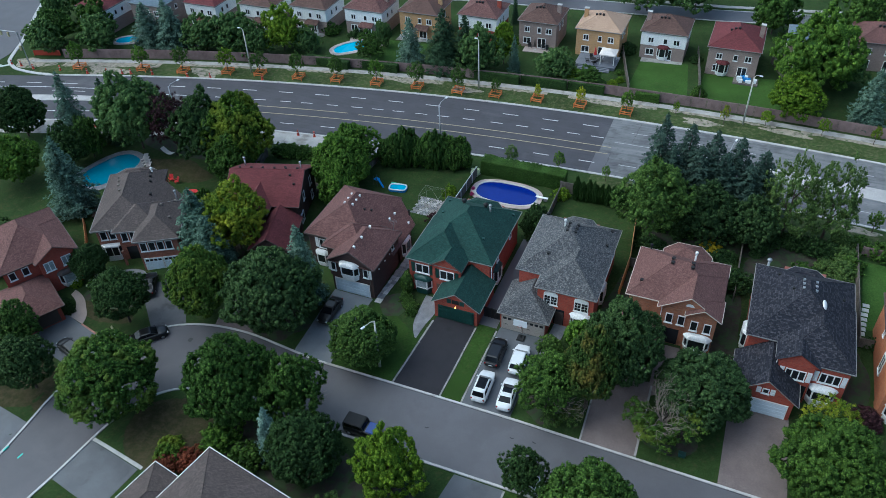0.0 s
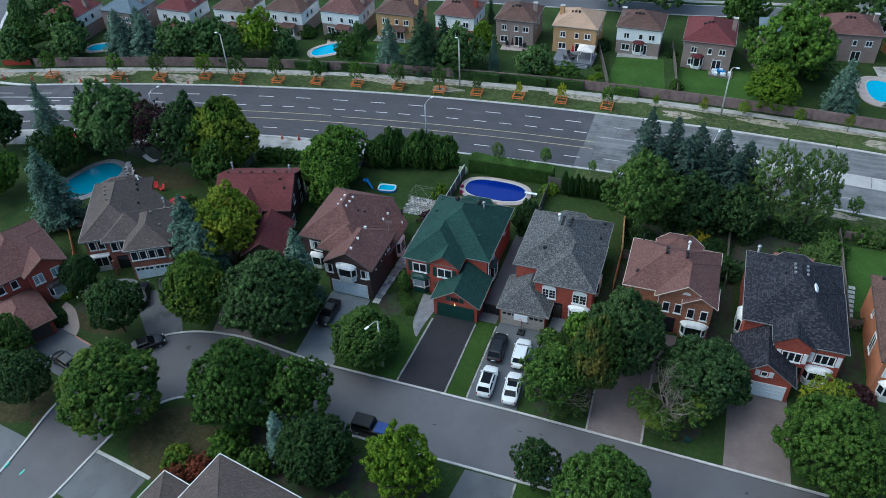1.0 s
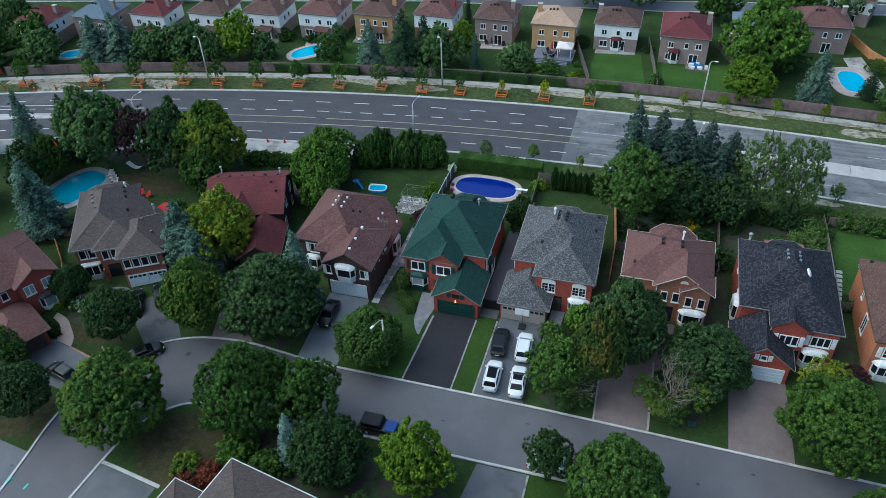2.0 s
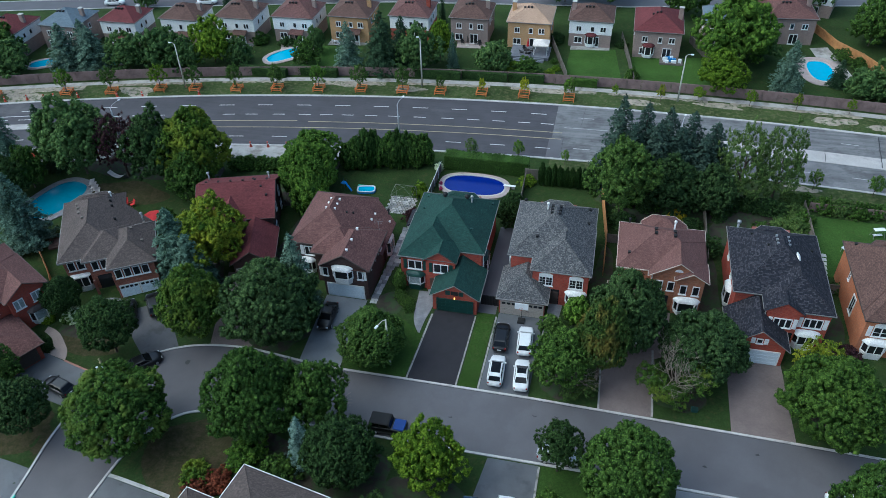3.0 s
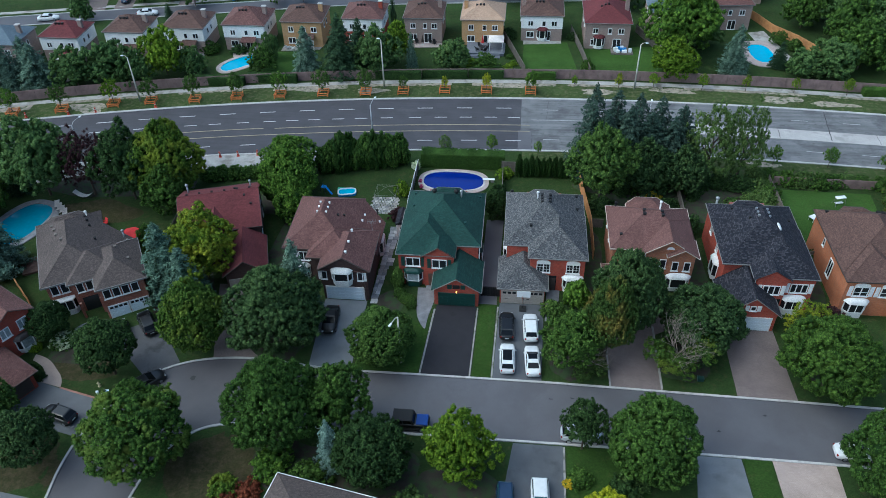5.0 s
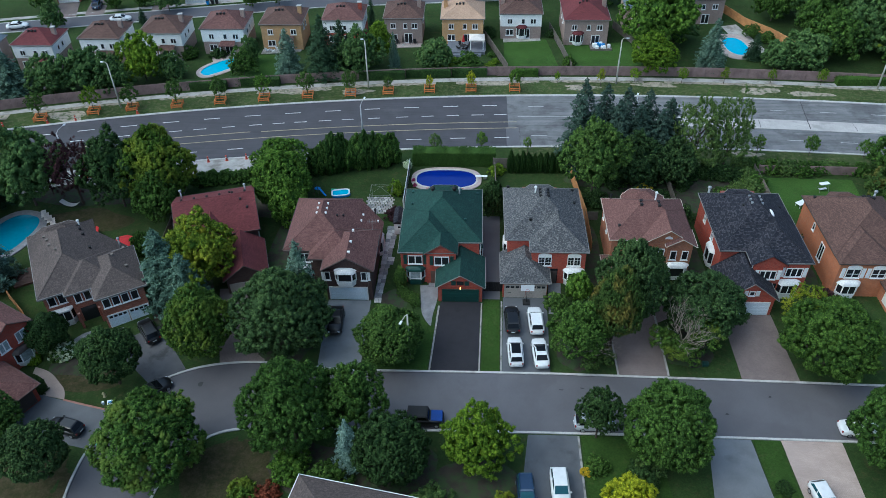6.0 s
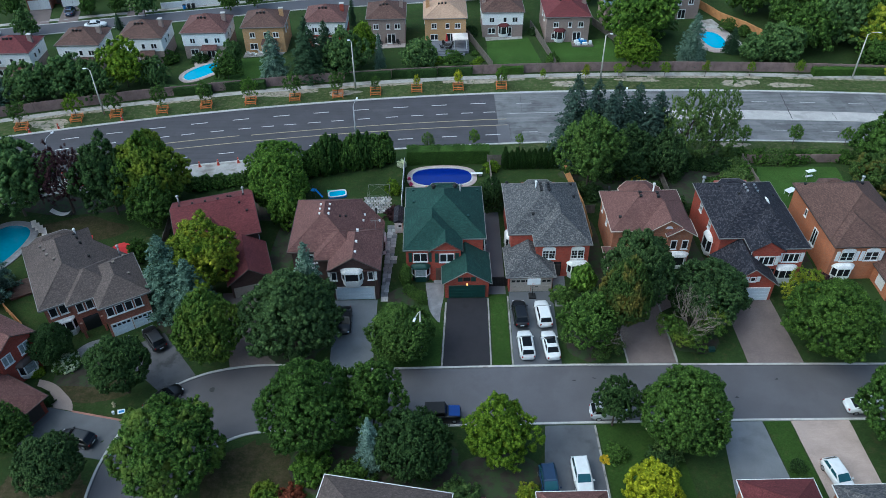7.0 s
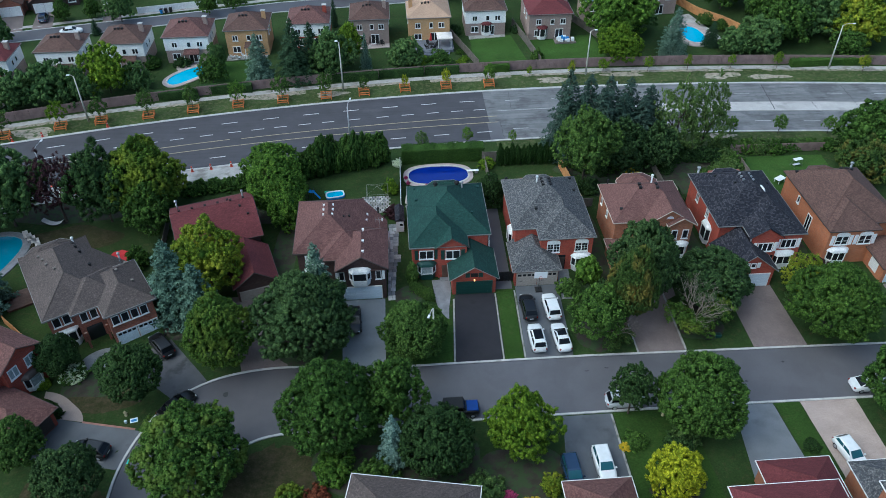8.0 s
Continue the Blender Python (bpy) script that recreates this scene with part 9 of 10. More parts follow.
swing = thing("climbing_frame", "blue climbing frame with a slide", "play set", pose(-22.6, 35.2, gz(-22.6, 35.2), 0, 0, -20) @ Matrix.Diagonal((0.75, 0.75, 0.85, 1)))
for sx in (-0.5, 0.5):
    for sy in (-0.5, 0.5):
        part("post", Shape().bar((sx, sy, 0), (sx * 0.8, sy * 0.8, 2.0), 0.05), TRIM_DARK, swing)
part("slide", Shape().add([(0.5, -0.25, 1.5), (0.5, 0.25, 1.5), (1.9, 0.2, 0.15), (1.9, -0.2, 0.15), (0.5, -0.2, 1.4), (0.5, 0.2, 1.4), (1.9, 0.2, 0.05), (1.9, -0.2, 0.05)], [(3, 2, 1, 0), (4, 5, 6, 7), (0, 1, 5, 4), (2, 3, 7, 6), (0, 4, 7, 3), (1, 2, 6, 5)]), TOY_BLUE, swing)
part("platform", Shape().box(-0.5, 0.5, -0.5, 0.5, 1.3, 1.4), TOY_BLUE, swing)
frame_ = thing("gazebo", "bare white gazebo frame over the patio", "gazebo", pose(-12.4, 33.4, gz(-12.4, 33.4)))
for sx in (-1.6, 1.6):
    for sy in (-1.4, 1.4):
        part("post", Shape().bar((sx, sy, 0), (sx, sy, 2.2), 0.022), TRIM_GREY, frame_)
    part("rail", Shape().bar((sx, -1.4, 2.2), (sx, 1.4, 2.2), 0.02), TRIM_GREY, frame_)
    for sy in (-1.4, 1.4):
        part("rafter", Shape().bar((sx, sy, 2.2), (0, 0, 2.8), 0.016), TRIM_GREY, frame_)
for sy in (-1.4, 1.4):
    part("rail", Shape().bar((-1.6, sy, 2.2), (1.6, sy, 2.2), 0.02), TRIM_GREY, frame_)
shed = thing("shed", "small white garden shed with a dark roof", "shed", pose(-9.2, 27.2, gz(-9.2, 27.2)))
part("wall", Shape().box(-0.55, 0.55, -1.7, 1.7, -0.1, 2.0), SIDING_WHITE, shed)
part("roof", Shape().add([(-0.7, -1.9, 2.0), (0.7, -1.9, 2.0), (0.7, 1.9, 2.0), (-0.7, 1.9, 2.0), (0, -1.9, 2.5), (0, 1.9, 2.5)], [(0, 1, 4), (1, 2, 5, 4), (2, 3, 5), (3, 0, 4, 5), (3, 2, 1, 0)]), ROOF_BLACK, shed)
window(shed, 0.2, 1.0, 0.6, 0.6, -1.7, lights=1)
hoop = thing("basketball_hoop", "portable basketball hoop with a clear white backboard", "basketball hoop", pose(8.7, 11.3, gz(8.7, 11.3)))
part("base", Shape().soft_box(-0.45, 0.45, -0.35, 0.6, 0, 0.28, 0.06), BLACK_METAL, hoop)
part("pole", Shape().tube([(0, 0.1, 0.2), (0, 0.1, 2.6), (0, -0.4, 3.0)], [0.06, 0.05, 0.05], 8), BLACK_METAL, hoop)
part("backboard", Shape().box(-0.85, 0.85, -0.5, -0.45, 2.7, 3.7), TOY_WHITE, hoop)
part("rim", Shape().tube([(0.22 * math.cos(k * 0.52), -0.75 + 0.22 * math.sin(k * 0.52), 3.0) for k in range(13)], [0.015] * 13, 5), CONE_RED, hoop)
for x, y, m, lab in ((28.2, 1.4, BLACK_METAL, "low black utility box on the lawn"), (29.6, 1.6, TRIM_GREEN, "low green utility box on the lawn")):
    t = thing("utility_box", lab, "utility box", pose(x, y, gz(x, y)))
    part("cabinet", Shape().soft_box(-0.35, 0.35, -0.25, 0.25, 0, 0.42, 0.05), m, t)
    part("lid", Shape().soft_box(-0.38, 0.38, -0.28, 0.28, 0.42, 0.48, 0.03), m, t)
for x, y, m, lab in ((-41.5, -4.4, LINE_YELLOW, "yellow fire hydrant on the lawn"), (19.2, -9.8, LINE_YELLOW, "yellow fire hydrant beside the kerb")):
    t = thing("fire_hydrant", lab, "hydrant", pose(x, y, gz(x, y)))
    part("barrel", Shape().tube([(0, 0, 0), (0, 0, 0.08), (0, 0, 0.1), (0, 0, 0.6), (0, 0, 0.75), (0, 0, 0.82)], [0.2, 0.2, 0.13, 0.13, 0.1, 0.03], 10), m, t, smooth=True)
    part("nozzle", Shape().tube([(-0.24, 0, 0.48), (0.24, 0, 0.48)], [0.06, 0.06], 8), m, t)
bench = thing("garden_swing", "white garden swing seat beside a table", "swing", pose(55.4, 37.6, gz(55.4, 37.6), 0, 0, 15) @ Matrix.Diagonal((0.7, 0.7, 0.7, 1)))
for sx in (-1.1, 1.1):
    part("leg", Shape().tube([(sx, -0.8, 0), (sx, 0, 1.9), (sx, 0.8, 0)], [0.04] * 3, 6), TRIM_GREY, bench)
part("seat", Shape().soft_box(-0.9, 0.9, -0.3, 0.3, 0.5, 0.6, 0.04), WHITE, bench)
part("canopy", Shape().soft_box(-1.1, 1.1, -0.5, 0.5, 1.9, 2.0, 0.04), TOY_WHITE, bench)
tb = thing("garden_table", "white rectangular garden table on the lawn", "table", pose(50.8, 33.4, gz(50.8, 33.4), 0, 0, 30))
part("tabletop", Shape().soft_box(-0.85, 0.85, -0.5, 0.5, 0.7, 0.76, 0.02), TOY_WHITE, tb)
for sx in (-0.7, 0.7):
    for sy in (-0.4, 0.4):
        part("leg", Shape().bar((sx, sy, 0), (sx, sy, 0.7), 0.04), TOY_WHITE, tb)
for k in range(7):
    st = thing("stepping_stone", "pale square stepping stone on the grass", "paving stone", pose(46.9 + 0.1 * k, 26.6 + 0.9 * k, gz(47, 27 + k)), "stepping stones")
    part("stone", Shape().soft_box(-0.4, 0.4, -0.32, 0.32, -0.05, 0.06, 0.02), CONCRETE, st)
dk = thing("deck", "dark brown garden deck behind the house", "deck", pose(-60.4, 15.8, gz(-60.4, 15.8), 0, 0, 30))
for k in range(8):
    part("board", Shape().box(-1.6, 1.6, -1.8 + 0.45 * k, -1.8 + 0.45 * k + 0.41, 0.3, 0.38), WOOD_DARK, dk)
part("skirt", Shape().box(-1.5, 1.5, -1.7, 1.7, -0.2, 0.29), WOOD_DARK, dk)

# crazy paving behind the brown house
patio = tagged(new("pavement_patio"), "pale mottled stone patio behind the brown house", "patio", kind="structure")
STONE_TONES = [surface("patio_stone", c, 0.25, 1.5, 9, 0.85, 0.3, 0.006) for c in ((0.34, 0.33, 0.33), (0.2, 0.2, 0.21), (0.45, 0.43, 0.42), (0.27, 0.25, 0.24))]
rp = random.Random(12)
for a in range(8):
    for b in range(9):
        x, y = -14.6 + 0.52 * a + (0.25 if b % 2 else 0), 30.6 + 0.48 * b
        w, d = rp.uniform(0.2, 0.25), rp.uniform(0.19, 0.23)
        part("stone", Shape().soft_box(-w, w, -d, d, -0.08, rp.uniform(0.03, 0.05), 0.012), STONE_TONES[rp.randrange(4)], patio, at=pose(x, y, gz(x, y), 0, 0, rp.uniform(-8, 8)))

pail = thing("pail", "small pale pail standing on the lawn", "pail", pose(-41.25, -5.5, gz(-41.25, -5.5)))
part("body", Shape().tube([(0, 0, 0), (0, 0, 0.36)], [0.14, 0.18], 12), PALE_BLUE_DOOR, pail)
part("rim", Shape().tube([(0.18 * math.cos(k * 0.524), 0.18 * math.sin(k * 0.524), 0.36) for k in range(13)], [0.015] * 13, 5), TRIM_GREY, pail)
sign = thing("lawn_sign", "small pale blue sign board lying tilted on the lawn", "sign", pose(-40.35, -5.5, gz(-40.35, -5.5), 24, 0, 12))
part("board", Shape().box(-0.42, 0.42, -0.02, 0.5, 0.0, 0.03), PALE_BLUE_DOOR, sign)
part("print", Shape().box(-0.3, 0.3, 0.1, 0.36, 0.03, 0.034), TOY_BLUE, sign, "blue printed panel")
for sx in (-0.3, 0.3):
    part("stake", Shape().bar((sx, -0.16, -0.02), (sx, 0.1, 0.0), 0.012), STEEL, sign)

# side path of square slabs beside the brown house
path = tagged(new("pavement_side_path"), "row of uneven pale grey slabs along the brown house", "path", kind="structure")
rq = random.Random(17)
y = 11.0
while y < 27.0:
    d = rq.choice((0.6, 0.75, 0.75, 0.9))
    x0, wide = -11.2 + (y - 12.7) * 0.0225 + rq.uniform(-0.06, 0.06), 1.02 + (y - 12.7) * 0.04 + (0.5 if 18.3 < y < 20.0 else 0.0)
    cut = wide * rq.uniform(0.38, 0.62)
    for a, b in ((0.0, cut), (cut, wide)):
        half = (b - a) / 2 - 0.015
        xm, ym = x0 + (a + b) / 2, y + d / 2
        part("slab", Shape().soft_box(-half, half, -d / 2 + 0.015, d / 2 - 0.015, -0.08, rq.uniform(0.03, 0.06), 0.012), STONE_TONES[rq.randrange(4)], path, at=pose(xm, ym, gz(xm, ym) + 0.01, rq.uniform(-1, 1), rq.uniform(-1, 1), rq.uniform(-1.5, 1.5)))
    y += d


# ---- roadside: lamps, planters, cones ----
def street_lamp(x, y, h, arm, yaw, material, label, group=""):
    t = thing("street_lamp", label, "street lamp", pose(x, y, gz(x, y), 0, 0, yaw), group)
    part("pole", Shape().tube([(0, 0, -0.1), (0, 0, h * 0.5), (0, 0, h)], [0.17, 0.13, 0.09], 10), material, t, smooth=True)
    part("arm", Shape().tube([(0, 0, h - 0.1), (arm * 0.3, 0, h + 0.3), (arm, 0, h + 0.35)], [0.06, 0.05, 0.045], 6), material, t)
    head = part("head", Shape().soft_box(arm - 0.15, arm + 0.4, -0.13, 0.13, h + 0.28, h + 0.4, 0.04), TOY_WHITE, t)
    part("lens", Shape().soft_box(arm - 0.05, arm + 0.32, -0.1, 0.1, h + 0.22, h + 0.29, 0.02), CLEAR_LENS, head)


for x, y, h, arm in ((-64.2, 62.7, 8.9, -1.0), (-18.8, 71.0, 9.6, -0.6), (28.7, 73.3, 8.9, 0.9), (77.2, 71.6, 9.0, 2.0)):
    street_lamp(x, y, h, arm, 0, POLE_CONCRETE, "tall pale concrete street lamp beside the sidewalk", "far street lamps")
for x, y in ((-16.7, 47.2), (-62.4, 37.9), (27.6, 49.0)):
    street_lamp(x, y, 9.3, 2.0, 78, STEEL, "tall grey metal street lamp with a curved arm", "near street lamps")
street_lamp(-5.8, 1.6, 7.6, 1.6, -110, POLE_CONCRETE, "pale concrete street lamp rising out of a tree")

PL = [Shape().box(-1.0, 1.0, -0.04, 0.04, z, z + 0.16).mesh("rail", PLANTER_ORANGE) for z in (0.25, 0.62)]
POST = Shape().box(-0.06, 0.06, -0.06, 0.06, -0.05, 0.9).mesh("post", PLANTER_ORANGE)


def planter(x, y, yaw):
    t = thing("tree_guard", "orange timber guard round a young tree", "tree guard", pose(x, y, gz(x, y), 0, 0, yaw), "orange tree guards")
    for a in range(4):
        for m in PL:
            part("rail", m, PLANTER_ORANGE, t, at=pose(0, 0, 0, 0, 0, 90 * a) @ pose(0, -0.95, 0))
        part("post", POST, PLANTER_ORANGE, t, at=pose(0, 0, 0, 0, 0, 90 * a) @ pose(0.95, -0.95, 0))


def sapling(x, y, h, r, material, label="young staked street tree in the verge"):
    tree("sapling", x, y, gz(x, y) + h * 0.66, r * 0.85, h * 0.36, material, label, group="young street trees")


for k, (x, y) in enumerate(((-99.4, 52.9), (-86.0, 56.4), (-77.4, 58.2), (-68.5, 60.9), (-61.8, 62.3), (-53.7, 63.5), (-46.0, 65.0), (-38.0, 66.3), (-29.9, 67.4), (-21.9, 68.3), (-14.8, 69.1), (-7.0, 70.0), (0.9, 70.4), (9.2, 70.6))):
    planter(x, y, 12 - k)
    sapling(x, y, (5.6, 5.2, 5.4, 5.2, 5.0, 5.6, 5.2, 5.0, 5.2, 5.0, 3.6, 3.2, 3.8, 4.4)[k], (1.7, 1.7, 1.6, 1.7, 1.7, 1.6, 1.6, 1.6, 1.7, 1.5, 0.9, 0.7, 0.9, 1.3)[k], (LEAF_BRIGHT, LEAF_BRIGHT, LEAF_MID, LEAF_LIME, LEAF_MID, LEAF_MID, LEAF_MID, LEAF_BRIGHT, LEAF_MID, LEAF_MID, LEAF_GREEN, LEAF_YELLOW, LEAF_YELLOW, LEAF_BRIGHT)[k])
for k, (x, y) in enumerate(((17.4, 73.0), (25.6, 72.3), (32.3, 74.0), (41.2, 73.6), (49.1, 73.4), (57.9, 73.5), (67.2, 73.0), (83.0, 69.5))):
    sapling(x, y, (2.6, 3.6, 2.8, 3.2, 3.4, 3.0, 3.4, 3.6)[k], (0.6, 0.8, 1.2, 1.1, 0.8, 0.8, 1.0, 1.1)[k], LEAF_LIME if k % 3 != 1 else LEAF_GOLD)
for k, (x, y) in enumerate(((-4.9, 48.6), (2.9, 49.0), (10.6, 48.6), (48.5, 48.6), (56.9, 48.2), (65.5, 47.6))):
    sapling(x, y, (3.4, 3.6, 2.8, 3.6, 3.8, 3.4)[k], (1.2, 1.0, 0.7, 1.1, 1.3, 1.2)[k], LEAF_WILLOW if k < 1 else LEAF_BRIGHT)
cone_mesh = Shape().tube([(0, 0, 0), (0, 0, 0.06), (0, 0, 0.08), (0, 0, 1.05)], [0.3, 0.3, 0.2, 0.12], 8).mesh("barrel", CONE_RED)
band_mesh = Shape().tube([(0, 0, 0.66), (0, 0, 0.73)], [0.17, 0.162], 8).mesh("band", TOY_WHITE)
for x, y in ((-114.5, 49.4), (-112.1, 49.6), (-108.6, 49.4), (-102.6, 50.7), (-96.2, 51.5), (-92.3, 52.8), (-89.1, 53.6), (-87.4, 54.2), (-83.0, 55.4), (-75.6, 57.0), (-70.8, 58.0), (-60.3, 60.6), (-42.5, 44.4), (-39.6, 45.0), (-36.4, 45.6), (-64, 42), (-60, 43)):
    t = thing("traffic_barrel", "red-orange traffic marker beside the road", "traffic cone", pose(x, y, gz(x, y) + 0.03), "road-works markers")
    part("barrel", cone_mesh, CONE_RED, t)
    part("band", band_mesh, TOY_WHITE, t)
fence([(-113.2, 54.4), (-107.6, 56.2)], 1.1, CONE_RED, "orange safety mesh fence round the road works", 2.8, False, None, 0.03)
t = thing("traffic_signal", "slim signal pole with yellow heads at the junction", "traffic light", pose(-110.0, 50.0, gz(-110, 50.0)))
part("pole", Shape().tube([(0, 0, 0), (0, 0, 7.5), (-4.5, -1.0, 7.9)], [0.12, 0.1, 0.06], 8), STEEL, t)
for x, z in ((-4.2, 7.0), (-2.2, 6.9), (-0.3, 4.2)):
    part("signal_head", Shape().soft_box(x - 0.2, x + 0.2, -0.5, -0.2, z - 0.5, z + 0.5, 0.05), LINE_YELLOW, t)

# ---- far gardens ----
FG = "trees behind the far fence"
for kind, x, y, zc, r, rz, m, lab in (
        ("far", -79.0, 68.0, 3.8, 4.0, 4.2, LEAF_FAR, "large dark green garden tree"), ("far", -73.0, 70.0, 4.2, 4.6, 4.6, LEAF_FAR, "large dark green garden tree"), ("far", -63.0, 73.5, 4.8, 4.0, 4.6, LEAF_LIME, "yellow-green garden tree"),
        ("far", -67.5, 69.5, 3.4, 3.2, 3.8, LEAF_FAR, "dark green garden tree"), ("far", -58.0, 74.5, 2.6, 2.6, 2.8, LEAF_FAR, "dark green garden tree"), ("far", -44.0, 75.8, 2.8, 2.6, 2.8, LEAF_GREEN, "green garden tree"),
        ("far", -43.8, 81.5, 3.0, 1.8, 3.2, LEAF_FAR, "slim dark garden tree"), ("far", -21.0, 77.0, 4.4, 4.0, 4.8, LEAF_FAR, "large dark green garden tree"), ("far", -17.6, 82.0, 4.8, 2.4, 3.6, LEAF_LIME, "yellow-green garden tree"),
        ("far", -6.6, 79.5, 3.0, 3.4, 3.4, LEAF_FAR, "dark green garden tree"), ("far", 0.4, 78.8, 1.8, 2.4, 1.8, LEAF_GREEN, "bushy green garden tree"), ("oval", 39.0, 89.0, 7.4, 6.4, 7.2, LEAF_BRIGHT, "very large bright green garden tree"),
        ("oval", 36.2, 78.6, 3.8, 3.9, 3.8, LEAF_LIME, "round yellow-green garden tree"), ("far", 61.0, 80.0, 3.0, 3.4, 3.2, LEAF_FAR, "dark green garden tree"), ("far", 66.0, 80.0, 4.0, 4.2, 4.2, LEAF_FAR, "dark green garden tree"),
        ("far", 72.5, 84.0, 4.8, 4.6, 5.0, LEAF_GREEN, "large green garden tree"), ("far", 80.0, 88.0, 5.6, 5.6, 5.8, LEAF_FAR, "large dark green garden tree"), ("far", 72.5, 93.0, 5.4, 4.4, 5.4, LEAF_GREEN, "large green garden tree"),
        ("far", 75.0, 98.0, 5.8, 5.2, 5.8, LEAF_FAR, "large dark green garden tree"), ("far", 88.0, 82.0, 5.0, 5.4, 5.4, LEAF_GOLD, "large olive green garden tree"), ("far", 66.5, 103.0, 5.0, 4.0, 5.0, LEAF_GREEN, "large green garden tree"),
        ("far", 44.5, 93.0, 3.4, 3.0, 3.6, LEAF_FAR, "dark green garden tree"), ("far", 60.0, 94.5, 1.4, 1.6, 1.4, LEAF_GREEN, "round green garden bush"), ("far", 62.5, 92.0, 1.2, 1.4, 1.2, LEAF_GREEN, "round green garden bush"),
        ("far", -101.0, 61.5, 3.6, 3.8, 3.8, LEAF_FAR, "large dark green garden tree"), ("far", -111.5, 56.5, 3.4, 3.6, 3.6, LEAF_FAR, "dark green tree at the junction"), ("far", -112.0, 61.0, 3.6, 3.4, 3.8, LEAF_GREEN, "green tree near the junction"), ("far", -119.0, 68.0, 4.2, 2.8, 4.4, LEAF_FAR, "dark green tree near the junction"), ("far", -106.0, 66.0, 4.4, 3.4, 4.6, LEAF_GREEN, "large green garden tree"), ("far", -119.0, 76.0, 4.6, 3.2, 4.8, LEAF_FAR, "large dark garden tree"),
        ("far", 92.0, 96.0, 6.0, 6.0, 6.0, LEAF_GREEN, "large green garden tree"), ("far", 83.0, 76.5, 3.0, 3.2, 3.0, LEAF_GREEN, "green garden tree"),
        ("far", -44.7, 112.4, 3.0, 2.2, 2.8, LEAF_GREEN, "small green street tree"), ("far", -92.2, 98.0, 3.0, 2.4, 3.0, LEAF_FAR, "dark green street tree"), ("far", -20.0, 120.0, 4.6, 4.2, 4.8, LEAF_GREEN, "green street tree"), ("far", 4.0, 117.0, 5.4, 5.6, 5.4, LEAF_FAR, "large dark street tree"), ("far", 14.0, 119.5, 5.4, 5.4, 5.4, LEAF_FAR, "large dark street tree"), ("far", -99.5, 109, 3.0, 2.2, 2.8, LEAF_GREEN, "green street tree"),
        ("far", -69.6, 108.2, 3.6, 2.9, 3.4, LEAF_FAR, "dark street tree"), ("far", -82.6, 109.4, 2.4, 1.8, 2.4, LEAF_GREEN, "small green street tree"), ("far", -50.5, 110.4, 3.0, 2.2, 2.8, LEAF_GREEN, "small green street tree"), ("far", -76.2, 110.6, 2.4, 1.7, 2.4, LEAF_GREEN, "small green street tree"),
        ("far", 72.0, 108.0, 6.0, 5.6, 6.0, LEAF_FAR, "large dark garden tree"), ("far", 84.0, 106.0, 6.0, 6.0, 6.0, LEAF_GREEN, "large green garden tree"), ("far", 98.0, 106.0, 6.0, 6.4, 6.0, LEAF_FAR, "large dark garden tree"), ("far", 102, 84, 5, 6, 5.4, LEAF_GREEN, "large green garden tree"),
        ("far", 30.5, 112.5, 5, 4.4, 5, LEAF_GREEN, "green street tree"), ("far", 46, 113, 5.4, 5, 5.4, LEAF_GREEN, "green street tree"), ("far", 56, 120, 5.4, 5, 5.4, LEAF_FAR, "dark street tree")):
    tree(kind, x, y, zc, r, rz, m, lab, group=FG)
for x, y, r, h, m in ((-92.0, 66.5, 4.0, 9.5, NEEDLE_BLUE), (-86.0, 67.0, 4.2, 9.0, NEEDLE_BLUE), (-89.5, 70.0, 3.8, 9.0, NEEDLE_BLUE), (-34.8, 75.6, 3.2, 10.0, NEEDLE_BLUE), (-28.0, 76.0, 3.8, 12.5, NEEDLE_DARK), (-25.0, 80.0, 3.0, 10.0, NEEDLE_DARK), (-14.4, 78.6, 1.4, 8.0, NEEDLE_BLUE),
                      (47.6, 79.4, 3.4, 10.5, NEEDLE_BLUE), (57.4, 84.0, 2.0, 5.5, NEEDLE_DARK), (-21.5, 101.0, 1.0, 7.0, NEEDLE_DARK), (-73.3, 101.4, 1.2, 3.6, NEEDLE_DARK)):
    spruce(x, y, r, h, m, "dense spruce in a far garden" if m is NEEDLE_DARK else "blue-green spruce in a far garden", FG)

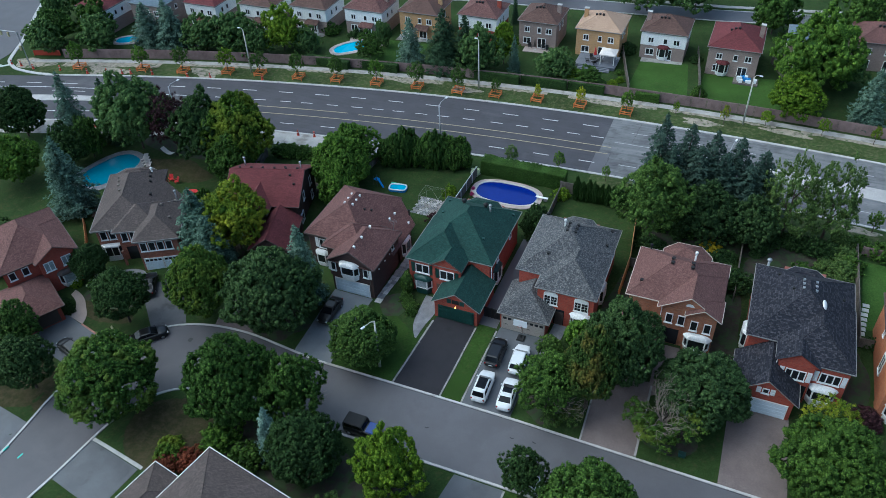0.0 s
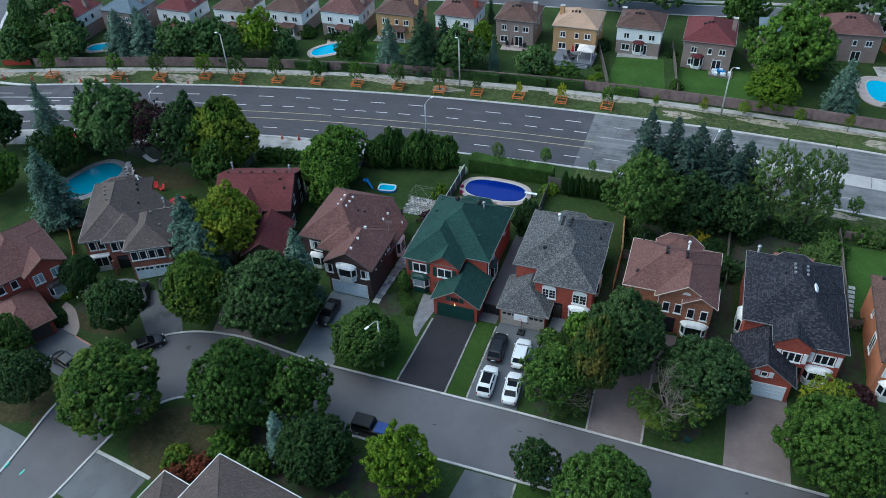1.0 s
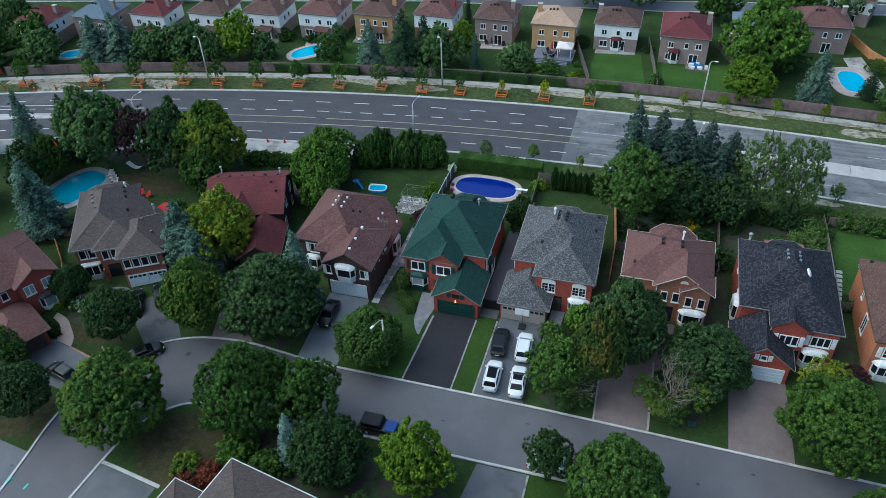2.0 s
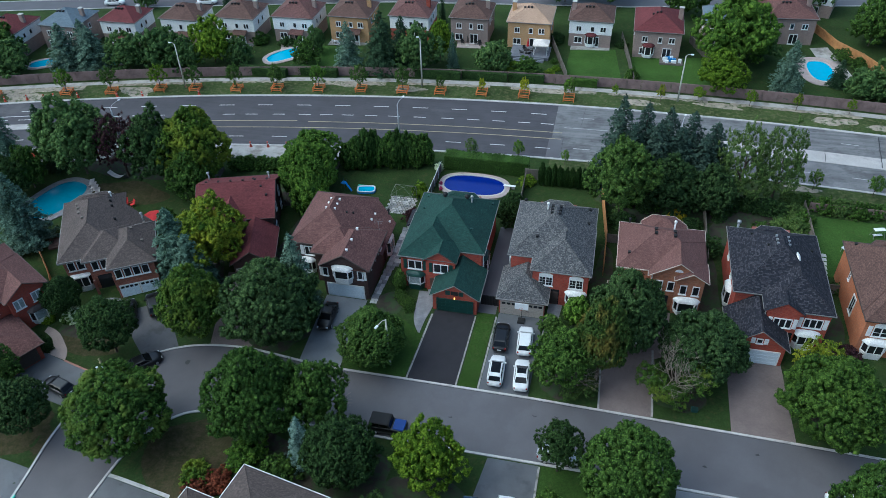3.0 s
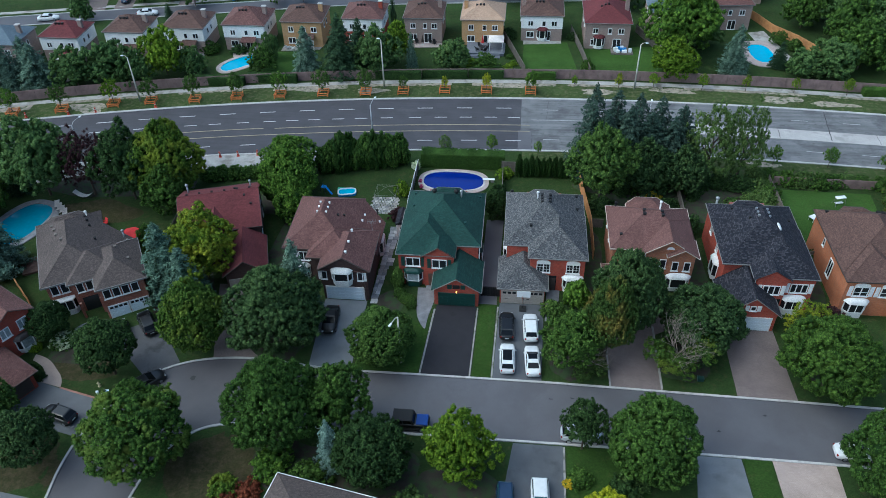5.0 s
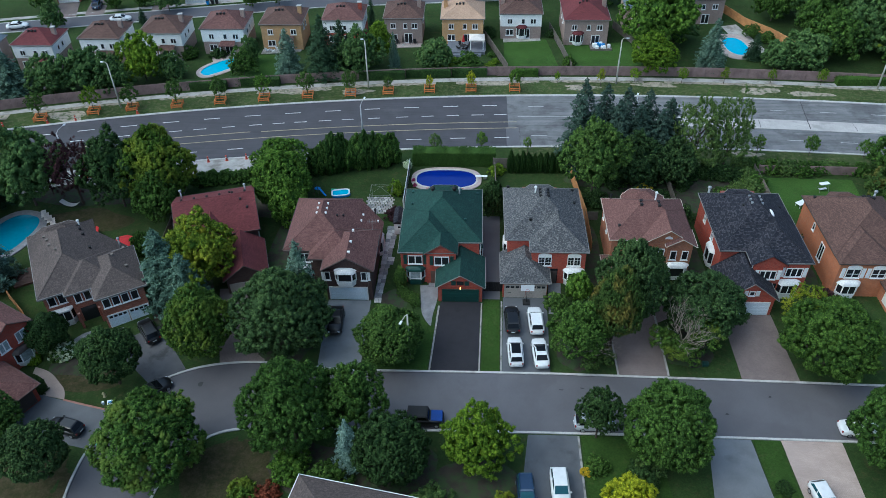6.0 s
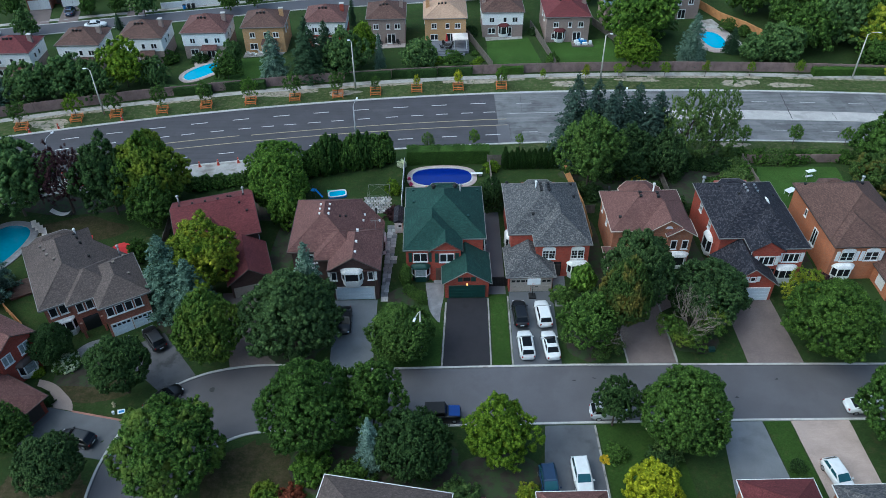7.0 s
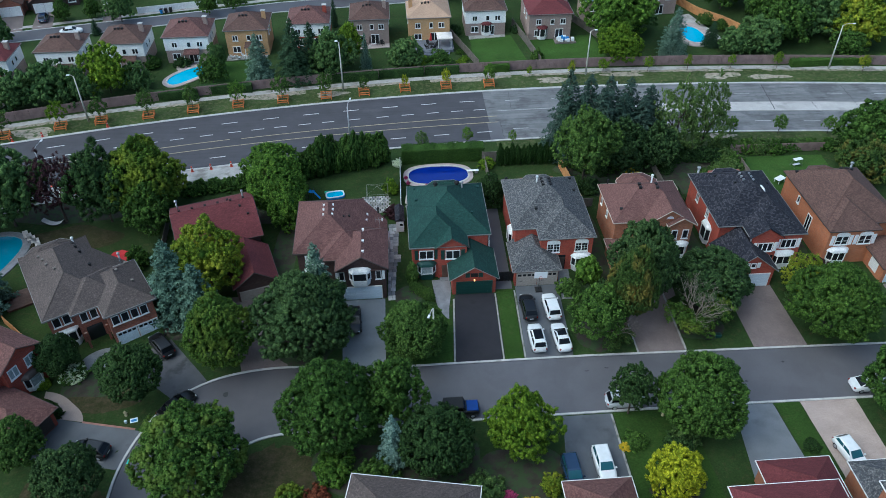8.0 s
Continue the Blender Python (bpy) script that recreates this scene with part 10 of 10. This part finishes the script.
# ---- small planting ----
for x, y, r, h, m, lab in (
        (-49.2, 2.1, 1.6, 1.6, LEAF_GREEN, "hydrangea bush covered in white blossom"), (-7.9, 14.3, 0.85, 3.4, LEAF_MID, "slim clipped evergreen beside the window"), (-7.5, 12.9, 0.85, 1.2, LEAF_MID, "low clipped shrub in a curved hedge"), (-6.9, 12.2, 0.8, 1.1, LEAF_MID, "low clipped shrub in a curved hedge"),
        (-6.2, 11.7, 0.8, 1.1, LEAF_MID, "low clipped shrub in a curved hedge"), (-5.7, 10.9, 0.75, 1.0, LEAF_MID, "low clipped shrub in a curved hedge"), (12.5, 10.8, 1.5, 2.0, LEAF_MID, "round green shrub beside the driveway"), (15.5, 12.9, 1.7, 3.9, LEAF_BRIGHT, "bushy green shrub before the bay window"), (17.2, 10.2, 1.6, 2.2, LEAF_DARK, "dark green shrub before the house"),
        (-52.6, 0.9, 1.0, 1.1, LEAF_LIME, "pale green shrub before the bay window"), (-50.7, -2.8, 0.95, 1.2, LEAF_DARK, "dark round shrub beside the garage"), (-49.5, -3.6, 0.8, 0.9, LEAF_DARK, "dark round shrub beside the garage"), (-21.5, -17.7, 1.7, 1.6, LEAF_TURN, "round yellow-green shrub on the lawn"), (-20.6, -19.3, 1.5, 1.4, LEAF_RED, "reddish shrub beside the brick house"),
        (-19.0, -18.0, 1.5, 1.3, LEAF_RED, "reddish shrub beside the brick house"), (-17.4, -14.4, 2.2, 2.4, LEAF_BRIGHT, "bushy bright green shrub in the bed"), (-13.0, -15.6, 2.0, 2.4, LEAF_GREEN, "bushy green shrub in the bed"), (-2.4, -18.6, 2.2, 2.2, LEAF_WILLOW, "pale green rounded shrub in the bed"), (15.0, -13.4, 1.3, 1.4, LEAF_GREEN, "green flowering shrub on the lawn"),
        (19.2, -15.0, 1.9, 2.4, LEAF_DARK, "dark green shrub under the tree"), (20.6, -13.4, 1.8, 2.8, LEAF_WILLOW, "feathery green shrub under the tree"), (33.8, -15.4, 0.9, 1.0, LEAF_DARK, "round clipped shrub beside the driveway"), (33.9, -17.8, 0.8, 0.9, LEAF_DARK, "round clipped shrub beside the driveway"),
        (34.0, -19.4, 0.8, 0.9, LEAF_DARK, "round clipped shrub beside the driveway"), (5.0, -18.2, 1.2, 1.8, LEAF_GOLD, "yellow-green shrub beside the driveway"), (31.6, 30.0, 2.2, 2.6, LEAF_DARK, "dense green shrub between the houses"), (5.4, 41.6, 1.3, 1.6, LEAF_LIME, "lime green shrub beside the pool"),
        (-10.4, 35.8, 1.2, 2.4, LEAF_LIME, "yellow-green shrub beside the patio"), (-10.0, 29.6, 1.4, 1.6, LEAF_PURPLE, "dark plum-leaved shrub beside the house"), (-9.2, 43.4, 0.8, 1.2, FLOWER_WHITE, "bush covered in small white blossom"), (-46.0, 22.0, 1.6, 3.2, LEAF_GREEN, "slim green shrub behind the house"),
        (28.0, 36.5, 1.4, 1.4, FLOWER_YELLOW, "yellow flowering shrub in the garden"), (48.0, 24.8, 1.0, 1.2, LEAF_DARK, "dark shrub beside the house"), (47.2, 12.4, 1.6, 1.8, LEAF_PURPLE, "dark plum shrub before the house"), (44.6, 9.8, 1.6, 2.2, LEAF_GREEN, "green shrub beside the house"), (42.0, 6.9, 1.6, 2.5, LEAF_DUSTY, "dark bushy shrub beside the driveway"),
        (5.6, 82.0, 0.9, 1.0, LEAF_LIME, "round clipped shrub along the fence"), (4.8, 85.0, 0.8, 0.9, LEAF_GREEN, "round clipped shrub along the fence"), (4.6, 80.0, 1.0, 1.1, LEAF_LIME, "round clipped shrub along the fence"), (4.4, 94.4, 1.6, 2.4, LEAF_DARK, "dark shrub beside the house"),
        (20.2, 80.2, 1.3, 2.6, LEAF_GREEN, "green shrub along the fence"), (17.8, 94.6, 1.2, 1.6, LEAF_DARK, "dark shrub beside the house"), (-2.8, 80.8, 2.0, 1.6, LEAF_LIME, "yellow-green rounded shrub on the lawn"), (-51.5, 84.6, 1.8, 1.8, LEAF_DARK, "dark shrub beside the pool terrace"), (-57.6, 84.0, 1.8, 2.6, LEAF_GREEN, "green shrub beside the house"),
        (-59.5, -21.0, 2.5, 3.0, LEAF_GREEN, "bushy green shrub beside the brick house"), (-66.0, -2.0, 2.5, 3.5, LEAF_DARK, "dark bushy shrub in the garden"), (-72.0, 4.0, 3.0, 4.0, LEAF_DARK, "dark bushy shrub in the garden")):
    shrub(x, y, r, h, m, lab, "cedar" if h > 2.2 * r else "shrub")
for x, y, r, h, m, lab in ((-49.2, 2.05, 1.5, 1.62, FLOWER_WHITE, "white hydrangea blossom on the bush"), (0.6, -19.0, 0.7, 0.8, FLOWER_PINK, "pink flowering plant among the shrubs"), (2.8, -20.4, 1.2, 0.8, FLOWER_YELLOW, "yellow flowering plants beside the driveway"), (13.8, -13.8, 0.6, 0.7, FLOWER_YELLOW, "orange-yellow flowers on the lawn"), (-7.9, 39.0, 0.3, 0.7, FLOWER_PINK, "pink potted flowers beside the pool"), (-7.6, 37.6, 0.3, 0.7, FLOWER_PINK, "pink potted flowers beside the pool")):
    shrub(x, y, r, h, m, lab, "shrub", "flowers")
